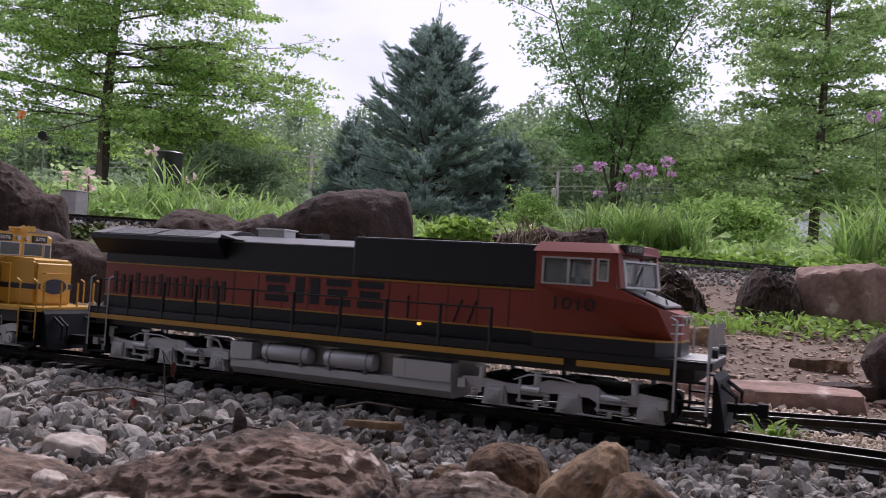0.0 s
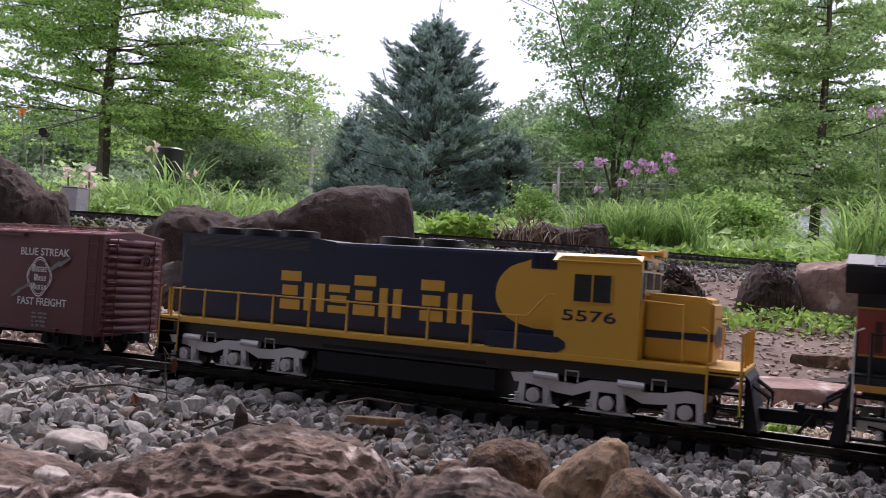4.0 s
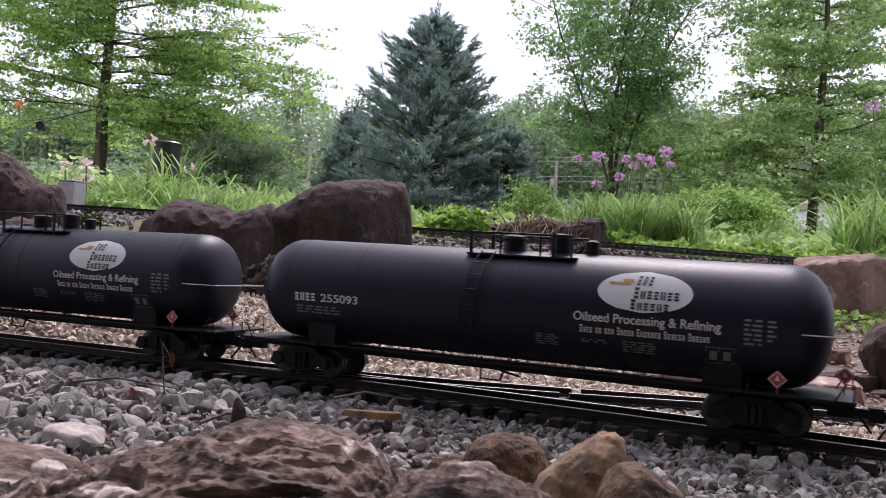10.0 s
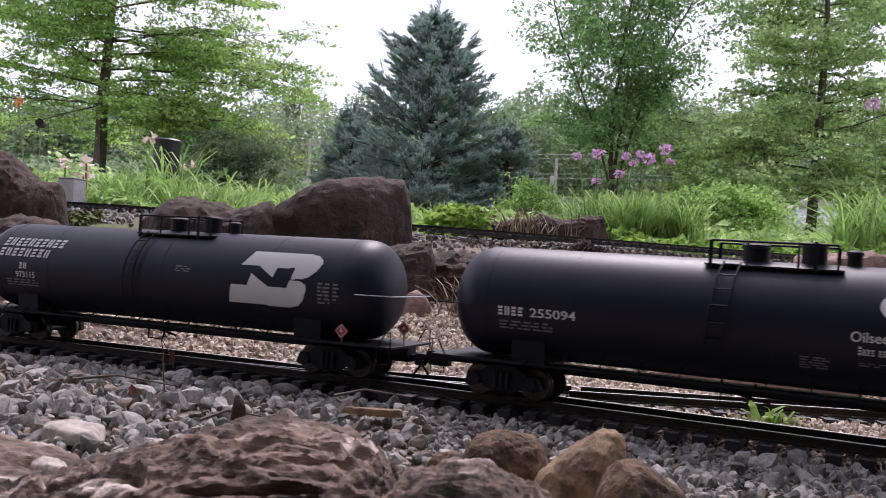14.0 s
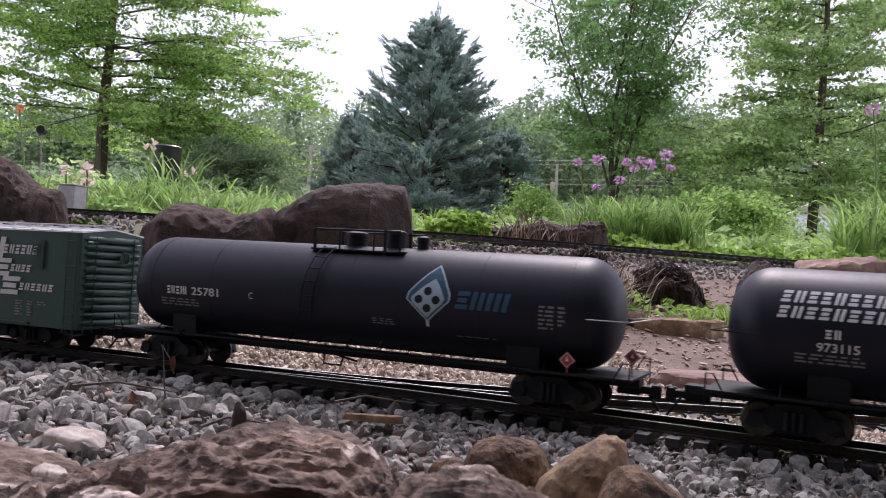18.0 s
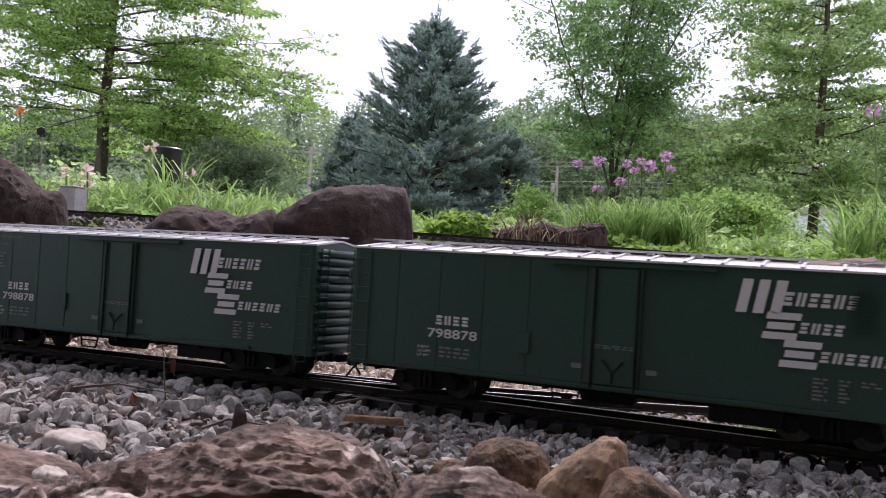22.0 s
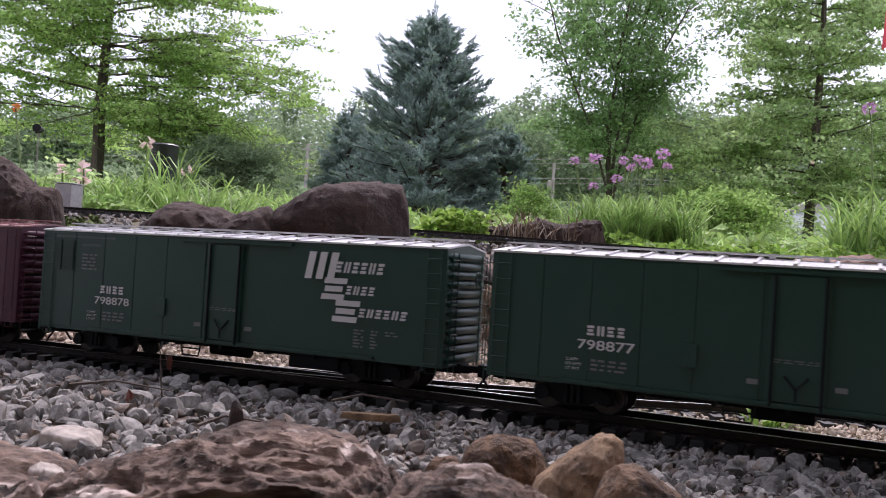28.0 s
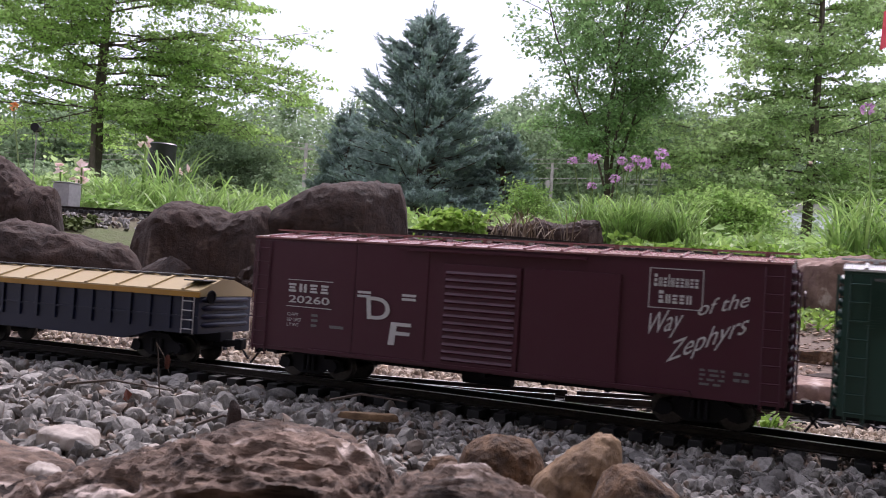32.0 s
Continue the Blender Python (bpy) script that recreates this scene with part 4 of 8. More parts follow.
def spruce(label, base, height, width, seed, n=205):
    """A blue spruce: limbs in uneven tiers that end in fans of rounded, upturned fingers of needles."""
    r = np.random.default_rng(seed)
    tree = tagged(new("spruce_tree"), label, "spruce")
    tree.matrix_basis = Matrix.Translation(base)
    bm = bmesh.new()
    tube(bm, [(0, 0, -0.1), (0.02, 0, height * 0.5), (0, 0, height * 0.97)], 0.1, 0.012, 8)
    part("trunk", bm, BARK, tree)
    bm, fingers = bmesh.new(), []
    for i in range(n):
        h = 0.01 + 0.93 * (i / n) ** 0.95
        az = i * 2.39996 + r.normal(0, 0.3)
        full = float(np.interp(h, (0, 0.18, 0.34, 0.5, 0.68, 0.78, 0.88, 0.95, 1), (0.95, 1.0, 0.95, 0.84, 0.72, 0.52, 0.34, 0.15, 0.03)))
        reach = (width * 0.5 * full - 0.12) * r.uniform(0.74, 1.12) + 0.06
        el = -0.05 + 0.75 * h ** 1.6 + r.normal(0, 0.1)
        d = Vector((math.cos(az) * math.cos(el), math.sin(az) * math.cos(el), math.sin(el)))
        pts = limb(bm, (0, 0, h * height * 0.94), d, reach, 0.018, 0.005, r, sag=0.05, steps=6, wander=0.05)
        flat = Vector((d.x, d.y, 0)).normalized()
        side = flat.cross(Vector((0, 0, 1)))
        m = int(7 + 10 * reach)
        for j in range(m):
            u = 0.36 + 0.66 * (j + r.uniform(0, 1)) / m
            k = min(u, 0.99) * (len(pts) - 1)
            q = pts[int(k)].lerp(pts[int(k) + 1], k - int(k)) + side * r.normal(0, 0.2) * reach * (1.15 - u) + Vector((0, 0, r.normal(0, 0.03)))
            main = (flat * r.uniform(0.5, 1) + side * r.normal(0, 0.4) + Vector((0, 0, r.uniform(0.15, 0.75)))).normalized()
            across = main.cross(Vector((0, 0, 1))).normalized()
            fingers.append((q, main, r.uniform(0.12, 0.18)))
            for e in (-1, 1, 0.45):
                dd = (main + across * e * r.uniform(0.5, 0.9) + Vector((0, 0, r.uniform(-0.1, 0.3)))).normalized()
                fingers.append((q + main * r.uniform(-0.06, 0.05), dd, r.uniform(0.09, 0.15)))
    for k in range(5):
        fingers.append((Vector((0.012 * k, 0, height * (0.92 + 0.016 * k))), Vector((0.15, r.normal(0, 0.1), 1)).normalized(), 0.1))
    for k in range(9):
        z = height * (0.84 + 0.013 * k)
        fingers.append((Vector((r.normal(0, 0.08), r.normal(0, 0.05), z)), Vector((r.normal(0, 0.3), r.normal(0, 0.2), 1)).normalized(), 0.24))
    fingers.append((Vector((0, 0, height * 0.93)), Vector((0.1, 0, 1)).normalized(), height * 0.12))
    fingers.append((Vector((-0.04, 0, height * 0.92)), Vector((-0.2, 0, 1)).normalized(), height * 0.06))
    for x, z, lean, l in ((-0.13, 0.81, -0.12, 0.09), (-0.11, 0.84, 0.05, 0.06), (0.11, 0.8, 0.15, 0.08), (0.14, 0.78, 0.3, 0.06), (0.27, 0.66, 0.3, 0.07), (-0.28, 0.66, -0.3, 0.06), (-0.06, 0.88, -0.05, 0.07)):
        fingers.append((Vector((width * x, -0.1, height * z)), Vector((lean, 0, 1)).normalized(), height * l))
    tagged(part("branchwork", bm, BARK, tree), kind="stuff")
    vs = []
    for q, d, l in fingers:
        per = int(300 * l)
        t = r.uniform(0, 1, per)
        a = r.uniform(0, 2 * np.pi, per)
        dn = np.array(d)
        e1 = np.array(d.orthogonal().normalized())
        e2 = np.cross(dn, e1)
        out = np.cos(a)[:, None] * e1 + np.sin(a)[:, None] * e2
        foot = np.array(q) + dn * (t * l)[:, None]
        tip = foot + out * (0.033 * np.sqrt(1.05 - t * t * 0.9))[:, None] + dn * 0.022
        wide = np.cross(out, dn) * 0.0065
        vs.append(np.stack([foot - wide, foot + wide, tip], 1))
    v = np.concatenate(vs).reshape(-1, 3)
    tagged(part("needles", soup("needles", v, np.arange(len(v)).reshape(-1, 3), NEEDLE), NEEDLE, tree, "dense blue-green needles"), kind="stuff")
    return tree


spruce("blue spruce with upturned silvery branches", (-0.36, 14.157, 0.72), 3.74, 2.75, 2, 250)
spruce("small blue spruce half hidden behind another", (-1.75, 15.701, 0.8), 2.2, 1.5, 7, 90)
spruce("small blue spruce beside the taller one", (0.95, 14.414, 0.8), 1.75, 1.5, 8, 90)


def far_woods():
    """The wooded slope all round: crowns of many clumps of leaves on a bumpy outline."""
    r = np.random.default_rng(17)
    cs = []
    for i in range(210):
        az = r.uniform(-0.68, 0.68)
        dist = r.uniform(50, 78)
        x, y = math.sin(az) * dist, 1.287 * math.cos(az) * dist
        g = float(ground_z(x, y)) - 0.5
        top = y * 0.777 * (0.248 + 0.075 * az + 0.014 * math.sin(az * 23 + 0.7) + 0.008 * math.sin(az * 51)) * r.uniform(0.82, 1.02)
        if i < 9:
            az, rise = ((-0.217, 0.262), (-0.235, 0.235), (0.16, 0.27), (0.125, 0.282), (0.105, 0.262), (0.34, 0.262), (0.38, 0.255), (0.3, 0.25), (-0.13, 0.25))[i]
            x, y = math.sin(az) * 56, 72 * math.cos(az)
            top = y * 0.777 * rise
        h = max(5.0, top - g)
        w = r.uniform(2.4, 4.4) if i > 8 else (1.7 if i < 2 else 2.6)
        k = 1600
        a, b = r.uniform(0, 2 * np.pi, k), r.uniform(0, 1, k)
        lump = 0.72 + 0.3 * np.sin(a * 3 + b * 9 + az * 40) + 0.14 * np.sin(a * 7 - b * 17)
        rad = w * np.sqrt(np.maximum(0.05, 1 - (2 * b - 0.75) ** 2 * 0.62)) * lump
        cs.append(np.stack([x + rad * np.cos(a), y + rad * np.sin(a), g + h * b + r.normal(0, 0.25, k)], 1))
    v, f = leaves(r, np.concatenate(cs), 0.34, aspect=0.7)
    tagged(new("far_woods", soup("far_woods", v, f, LEAF_HAZED)), "distant green deciduous woods on the slope", "woods", kind="stuff")


far_woods()


def hedge_row(name, label, n, seed, az0, az1, d0, d1, h0, h1, leaf, material):
    r = np.random.default_rng(seed)
    cs = []
    for _ in range(n):
        az, dist = r.uniform(az0, az1), r.uniform(d0, d1)
        x, y = math.sin(az) * dist, math.cos(az) * dist * (1.287 if math.cos(az) > 0 else 1.0)
        g, h, w = float(ground_z(x, y)) - 0.2, r.uniform(h0, h1), r.uniform(0.8, 1.7)
        k = 420 if leaf < 0.25 else 330
        a, b = r.uniform(0, 2 * np.pi, k), r.uniform(0, 1, k)
        rad = w * np.sqrt(np.maximum(0.05, 1 - (2 * b - 0.8) ** 2 * 0.65)) * (0.75 + 0.3 * np.sin(a * 3 + b * 8 + az * 30))
        cs.append(np.stack([x + rad * np.cos(a), y + rad * np.sin(a), g + h * b], 1))
    v, f = leaves(r, np.concatenate(cs), leaf, aspect=0.7)
    tagged(new(name, soup(name, v, f, material)), label, "shrubs", kind="stuff")


hedge_row("thicket", "green thicket below the far woods", 110, 19, -0.75, 0.75, 20, 34, 0.4, 1.1, 0.16, LEAF_HAZED)
# added out of view: crowns behind the camera that shade the train's near flank
hedge_row("garden_trees", "unseen leafy trees added behind the camera to block sky light", 110, 23, 1.85, 4.45, 3.4, 7.5, 3.2, 6.4, 0.33, LEAF_SHADE)


# ---- plants ----
def clump(name, label, centre, n, height, reach, width, seed, material=LEAF_BLADE, foot=0.03, category="plant"):
    r = np.random.default_rng(seed)
    feet = np.column_stack([r.normal(0, foot, n), r.normal(0, foot, n), np.full(n, -0.01)])
    v, f = blades(r, feet, height, reach, width)
    ob = tagged(new(name), label, category)
    ob.matrix_basis = Matrix.Translation(centre)
    tagged(part("foliage", soup("foliage", v, f, material), material, ob), kind="stuff")
    return ob


def patch(name, label, n, seed, x0, x1, y_of, depth, height, leaf, material, mound=0.0):
    """Low ground cover of broad leaves."""
    r = np.random.default_rng(seed)
    x = r.uniform(x0, x1, n)
    y = y_of(x) + r.uniform(-depth, depth, n)
    z = ground_z(x, y) + height * r.uniform(0.05, 1, n) ** 0.7 * (0.55 + 0.45 * np.sin(x * 11 + 1) * np.sin(x * 5.3 + y * 7))
    v, f = leaves(r, np.column_stack([x, y, z]), leaf, droop=0.15, aspect=0.75)
    tagged(new(name, soup(name, v, f, material)), label, "ground cover", kind="stuff")


for k in range(22):
    x = random.uniform(-1.45, -0.42)
    y = random.uniform(3.02, 3.8)
    clump("daylily", "clump of arching green daylily leaves", (x, y, float(ground_z(x, y))), 30 + k, 0.13 + 0.055 * random.random(), 0.27, 0.0085, 200 + k, foot=0.05)
clump("daylily", "clump of arching green daylily leaves", (-1.03, 3.22, 0.24), 60, 0.26, 0.24, 0.008, 199, foot=0.05)
for k in range(16):
    x = random.uniform(-2.3, 2.6)
    y = random.uniform(4.12, 5.4)
    clump("grass_clump", "tall green grass clump in the border", (x, y, float(ground_z(x, y))), 46, 0.15, 0.16, 0.01, 300 + k, foot=0.08)
for k, (x, y) in enumerate(((0.58, 3.5), (0.68, 3.6), (0.78, 3.45), (0.86, 3.58), (0.94, 3.42), (0.72, 3.37))):
    clump("ornamental_onion", "dense clump of upright narrow green leaves", (x, y, float(ground_z(x, y))), 190, 0.225, 0.22, 0.0062, 240 + k, foot=0.035)
for k, (x, y) in enumerate(((1.7, 3.6), (1.82, 3.8), (1.9, 3.6), (2.02, 3.73))):
    r = np.random.default_rng(250 + k)
    ob = tagged(new("agapanthus"), "tall clump of strap-shaped green leaves", "plant")
    ob.matrix_basis = Matrix.Translation((x, y, float(ground_z(x, y))))
    for _ in range(70):
        v, f = blades(r, np.array([[r.normal(0, 0.05), r.normal(0, 0.05), -0.01]]), 0.32, 0.4, 0.011, steps=7)
        part("leaf", soup("leaf", v, f, LEAF_BLADE), LEAF_BLADE, ob)
patch("vine_cover", "bright green leafy ground cover along the terrace", 5200, 31, -0.1, 2.6, lambda x: 2.83 + 0.206 * x + 0.116 * x * x + 0.44 * (x < 0.62), 0.21, 0.1, 0.032, LEAF_VINE)
patch("vine_corner", "leafy green vine beside the dark boulder", 420, 36, -0.06, 0.15, lambda x: 2.78 + 0 * x, 0.065, 0.13, 0.032, LEAF_VINE)
patch("vine_left", "green leafy ground cover under the daylilies", 4200, 32, -1.4, -0.2, lambda x: 2.88 + 0.026 * x, 0.18, 0.08, 0.026, LEAF_BLADE)
patch("weeds", "low green weeds between the rocks", 900, 33, 0.35, 1.4, lambda x: 1.853 + 0.154 * x, 0.14, 0.055, 0.02, LEAF_VINE)
patch("border_plants", "mixed green border plants", 5200, 34, -3.2, 3.6, lambda x: 4.63 + 0.064 * x * x, 0.96, 0.15, 0.06, LEAF_BLADE)
patch("moss_left", "mossy plants over the terrace edge", 240, 35, -0.95, -0.85, lambda x: 2.136 + 0 * x, 0.06, 0.025, 0.016, MOSS)
for k in range(15):
    x = random.uniform(0.5, 1.35)
    y = 1.75 + 0.18 * x + random.uniform(-0.13, 0.15)
    clump("grass_tuft", "small tuft of fresh green grass", (x, y, float(ground_z(x, y))), 18, 0.05, 0.07, 0.0055, 270 + k, material=LEAF_VINE, foot=0.025)
clump("grass_tuft", "tuft of grass and moss beside the stones", (0.128, 0.412, -0.018), 60, 0.035, 0.02, 0.0022, 299, material=LEAF_VINE, foot=0.008)
clump("weed", "small broad-leaved weed between the rails", (0.345, 0.888, -0.02), 26, 0.03, 0.028, 0.011, 298, material=LEAF_VINE, foot=0.006)
clump("dry_grass", "mound of dry straw-coloured grass", (0.36, 1.93, 0.07), 160, 0.1, 0.12, 0.004, 297, material=TWIG, foot=0.03)
clump("dry_grass", "bleached dry brush fallen over the bank", (0.26, 1.74, 0.06), 260, 0.085, 0.17, 0.003, 294, material=TWIG, foot=0.05)
clump("dry_grass", "bleached dry brush fallen over the bank", (0.1, 1.55, 0.05), 120, 0.06, 0.14, 0.003, 293, material=TWIG, foot=0.05)
clump("dry_stalks", "tangle of dry bent stalks over the rock", (0.2, 2.857, 0.24), 70, 0.1, 0.18, 0.004, 296, material=TWIG, foot=0.08)
clump("dry_stalks", "tangle of dry bent stalks over the rock", (0.34, 2.883, 0.24), 60, 0.1, 0.16, 0.004, 295, material=TWIG, foot=0.08)


def flower(name, label, foot, head, seed, petals, size, material, bend=0.0):
    r = np.random.default_rng(seed)
    ob = tagged(new(name), label, "flower")
    foot, head = Vector(foot), Vector(head)
    ob.matrix_basis = Matrix.Translation(foot)
    bm = bmesh.new()
    d = head - foot
    tube(bm, [(0, 0, -0.02), d * 0.5 + Vector((bend, 0, 0)), d * 0.85 + Vector((bend * 0.7, 0, 0.0)), d], 0.004, 0.0028, 6)
    part("stem", bm, STEM, ob)
    if petals:
        q = r.normal(size=(petals, 3))
        q /= np.linalg.norm(q, axis=1, keepdims=True)
        v, f = leaves(r, np.array(d) + q * size * np.array([0.9, 0.9, 0.7]), size * (0.85 if petals > 20 else 1.35), aspect=0.6 if petals > 20 else 0.9)
        part("blossom", soup("blossom", v, f, material), material, ob)
    return ob


for k, (x, y, z) in enumerate(((0.516, 3.475, 0.597), (0.601, 3.475, 0.614), (0.715, 3.475, 0.61), (0.802, 3.475, 0.604), (0.868, 3.475, 0.647),
                               (0.889, 3.475, 0.598), (0.69, 3.475, 0.536), (0.599, 3.475, 0.5), (0.77, 3.475, 0.62), (0.745, 3.475, 0.585), (1.692, 3.475, 0.879))):
    flower("violet_flower", "tall stem with a loose head of violet blossom", (0.72 + (x - 0.72) * 0.72 if x < 1 else x + 0.03, y, 0.24), (x, y, z), 400 + k, 30, 0.02 + 0.008 * (k in (1, 3, 4, 10)), PETAL_VIOLET, bend=0.012 * (-1) ** k)
for k, (x, y, z, fx) in enumerate(((-1.301, 2.96, 0.387, -1.29), (-1.23, 2.96, 0.396, -1.22), (-1.236, 2.96, 0.352, -1.24), (-1.11, 3.22, 0.529, -1.09), (-0.959, 3.22, 0.433, -0.95))):
    flower("rose_flower", "pale pink cupped blossom on a thin stem", (fx, y, 0.23), (x, y, z), 420 + k, 8, 0.023, PETAL_ROSE)
flower("orange_flower", "orange lily blossom on a tall stem", (-1.85, 3.86, 0.28), (-1.925, 3.86, 0.731), 430, 9, 0.018, PETAL_ORANGE)
flower("drooping_stalk", "bent seed stalk above strap leaves", (1.7, 3.73, 0.3), (1.58, 3.73, 0.69), 431, 8, 0.008, PETAL_ROSE, bend=0.075)


# ---- garden fixtures and distance ----
def fixtures():
    ob = tagged(new("stone_block"), "square grey concrete block beside the upper track", "block")
    ob.matrix_basis = pose(-1.135, 2.638, 0.215, 0, 0, -14)
    bm = bmesh.new()
    box(bm, -0.029, 0.029, -0.029, 0.029, 0, 0.1, 0.004)
    part("block", bm, CONCRETE, ob)
    bm = bmesh.new()
    box(bm, -0.0305, 0.0305, -0.0305, 0.0305, 0.1005, 0.104, 0.0015)
    part("cap", bm, CONCRETE, ob)
    lamp = tagged(new("garden_spotlight"), "black garden spotlight on a thin stake", "garden light")
    lamp.matrix_basis = pose(-1.572, 3.346, 0.22)
    bm = bmesh.new()
    rod(bm, (0, 0, -0.05), (0, 0, 0.34), 0.0025)
    part("stake", bm, POLE_WOOD, lamp)
    bm = bmesh.new()
    rod(bm, (0, 0.02, 0.352), (0, -0.02, 0.355), 0.011, 0.0165, 16)
    part("lamp_head", bm, PLASTIC_BLACK, lamp)
    bm = bmesh.new()
    rod(bm, (-0.011, 0, 0.34), (0.011, 0, 0.34), 0.003)
    part("bracket", bm, PLASTIC_BLACK, lamp)
    ob = tagged(new("black_bucket"), "black plastic planter among the flowers", "planter")
    ob.matrix_basis = pose(-2.086, 6.435, 0.42)
    bm = bmesh.new()
    lathe(bm, [(0, 0.075), (0.25, 0.09), (0.47, 0.1), (0.5, 0.107), (0.51, 0.095)], "z", 24)
    part("pot", bm, PLASTIC_BLACK, ob, smooth=40)
    marker = tagged(new("plant_stake"), "thin dry twig with a rust-red leaf", "twig")
    marker.matrix_basis = pose(-0.262, 0.843, -0.02)
    bm = bmesh.new()
    tube(bm, [(0.004, 0, 0), (0, 0, 0.03), (-0.002, 0.002, 0.048), (-0.004, 0, 0.058)], 0.0009, 0.0005, 5)
    tube(bm, [(-0.004, 0, 0.058), (0.004, 0, 0.046), (0.01, 0, 0.03)], 0.0005, 0.0004, 5)
    part("twig", bm, BARK, marker)
    bm = bmesh.new()
    bmesh.ops.create_uvsphere(bm, u_segments=8, v_segments=6, radius=0.005, matrix=Matrix.Translation((0.008, 0, 0.04)) @ Matrix.Diagonal((0.6, 0.25, 1.5, 1)))
    part("dry_leaf", bm, DRY_RED, marker, "rust-red dry leaf")
    for k, (x, y, z, turn) in enumerate(((-0.165, 0.727, -0.003, 20), (-0.255, 0.735, 0.0, 70))):
        v, f = leaves(np.random.default_rng(60 + k), np.zeros((2, 3)) + np.array([[0, 0, 0], [0.003, 0.001, 0.004]]), 0.009, aspect=0.7)
        tagged(part("dead_leaf", soup("dead_leaf", v, f, DRY_RED), DRY_RED, m=pose(x, y, z, 10, 5, turn)), "curled rust-red dead leaf on gravel", "leaf")
    for k, (x, y, l, a) in enumerate(((-0.33, 0.798, 0.1, -8), (-0.17, 0.6435, 0.05, 20), (-0.09, 0.798, 0.07, 5))):
        bm = bmesh.new()
        tube(bm, [(0, 0, 0), (l * 0.4, 0.006, 0.006), (l, 0, 0.002)], 0.0016, 0.0007, 5)
        tagged(part("fallen_twig", bm, BARK, m=pose(x, y, 0.0, 0, 0, a)), "thin dark fallen twig on the gravel", "twig")
    for k, (x, y, z0, z1, w) in enumerate(((7.27, 57.9, 3.2, 7.75, 0.13), (-8.2, 51.5, 3.0, 7.15, 0.13))):
        pole = tagged(new("utility_pole"), "grey wooden utility pole with crossarm and wires", "utility pole")
        pole.matrix_basis = pose(x, y, z0)
        bm = bmesh.new()
        rod(bm, (0, 0, 0), (0, 0, z1 - z0), w, w * 0.75, 10)
        part("pole", bm, POLE_WOOD, pole)
        bm = bmesh.new()
        box(bm, -0.4, 0.4, -0.05, 0.05, z1 - z0 - 0.4, z1 - z0 - 0.32)
        part("crossarm", bm, POLE_WOOD, pole)
        if k == 0:
            bm = bmesh.new()
            lathe(bm, [(0, 0.15), (0.5, 0.17), (0.55, 0.05)], "z", 14, (-0.25, -0.2, z1 - z0 - 1.75))
            part("transformer", bm, POLE_WOOD, pole)
    for k, (h0, h1) in enumerate(((7.6, 6.9), (7.35, 6.6), (6.4, 5.6), (6.1, 5.3))):
        bm = bmesh.new()
        pts = []
        for i in range(33):
            u = i / 32
            x = -42 + 84 * u
            pts.append((x, 55.3, h1 + 0.35 + (h0 - h1) * u + 0.25 * math.cos(u * 6 * math.pi)))
        tube(bm, pts, 0.018, 0.018, 4)
        tagged(part("power_line", bm, POLE_WOOD), "thin overhead power line before the woods", "cable")
    shed = tagged(new("white_shed"), "small white sided building behind the trees", "building")
    shed.matrix_basis = pose(16.2, 38.6, 2.1, 0, 0, -10)
    bm = bmesh.new()
    box(bm, -0.9, 0.9, -1.2, 1.2, 0, 1.55)
    part("wall", bm, WHITE_WALL, shed)
    bm = bmesh.new()
    prism(bm, [(-1.05, 1.5), (0, 2.1), (1.05, 1.5)], "y", -1.3, 1.3)
    part("roof", bm, POLE_WOOD, shed)
    flag = tagged(new("flag"), "red flag hanging from a tall pole", "flag")
    flag.matrix_basis = pose(4.86, 9.01, 0.6)
    bm = bmesh.new()
    rod(bm, (0, 0, -0.1), (0, 0, 3.0), 0.015, 0.01, 10)
    part("flagpole", bm, POLE_WOOD, flag)
    bm = bmesh.new()
    rows = []
    for i in range(15):
        u = i / 14
        rows.append([bm.verts.new((-0.01 - 0.36 * u, 0.025 * math.sin(u * 11 + j * 0.3), 2.75 - 0.05 * j - 0.25 * u + 0.015 * math.sin(u * 8))) for j in range(9)])
    for a, b in zip(rows, rows[1:]):
        for j in range(8):
            bm.faces.new((a[j], a[j + 1], b[j + 1], b[j]))
    part("cloth", bm, FLAG_RED, flag)


fixtures()


# ---- the train: its run ----
S_TABLE = [0.0, 0.206, 0.41, 0.616, 0.83, 1.047, 1.263, 1.475, 1.693, 1.911, 2.131, 2.357, 2.58, 2.796, 3.013, 3.234, 3.463,
           3.696, 3.933, 4.167, 4.399, 4.626, 4.85, 5.074, 5.299, 5.521, 5.739, 5.957, 6.172, 6.39, 6.612, 6.84, 7.069]


def run(t):
    """How far the train has come at t seconds."""
    i = min(int(t), 31)
    u = t - i
    p0, p1, p2, p3 = (S_TABLE[min(max(i + d, 0), 32)] for d in (-1, 0, 1, 2))
    if i == 0:
        p0 = p1 - (p2 - p1)
    if i == 31:
        p3 = p2 + (p2 - p1)
    return 0.5 * (2 * p1 + (p2 - p0) * u + (2 * p0 - 5 * p1 + 4 * p2 - p3) * u * u + (3 * p1 - p0 - 3 * p2 + p3) * u ** 3)


def car_pose(t, behind, half):
    """The pose of a car whose middle runs 'behind' metres behind the mark, on trucks 'half' metres either way."""
    s = run(t) - behind
    a, _ = along(s - half, SIDE)
    b, _ = along(s + half, SIDE)
    d = b - a
    return pose(*((a + b) / 2), 0, -math.degrees(math.asin(d.z / d.length)), math.degrees(math.atan2(d.y, d.x)))


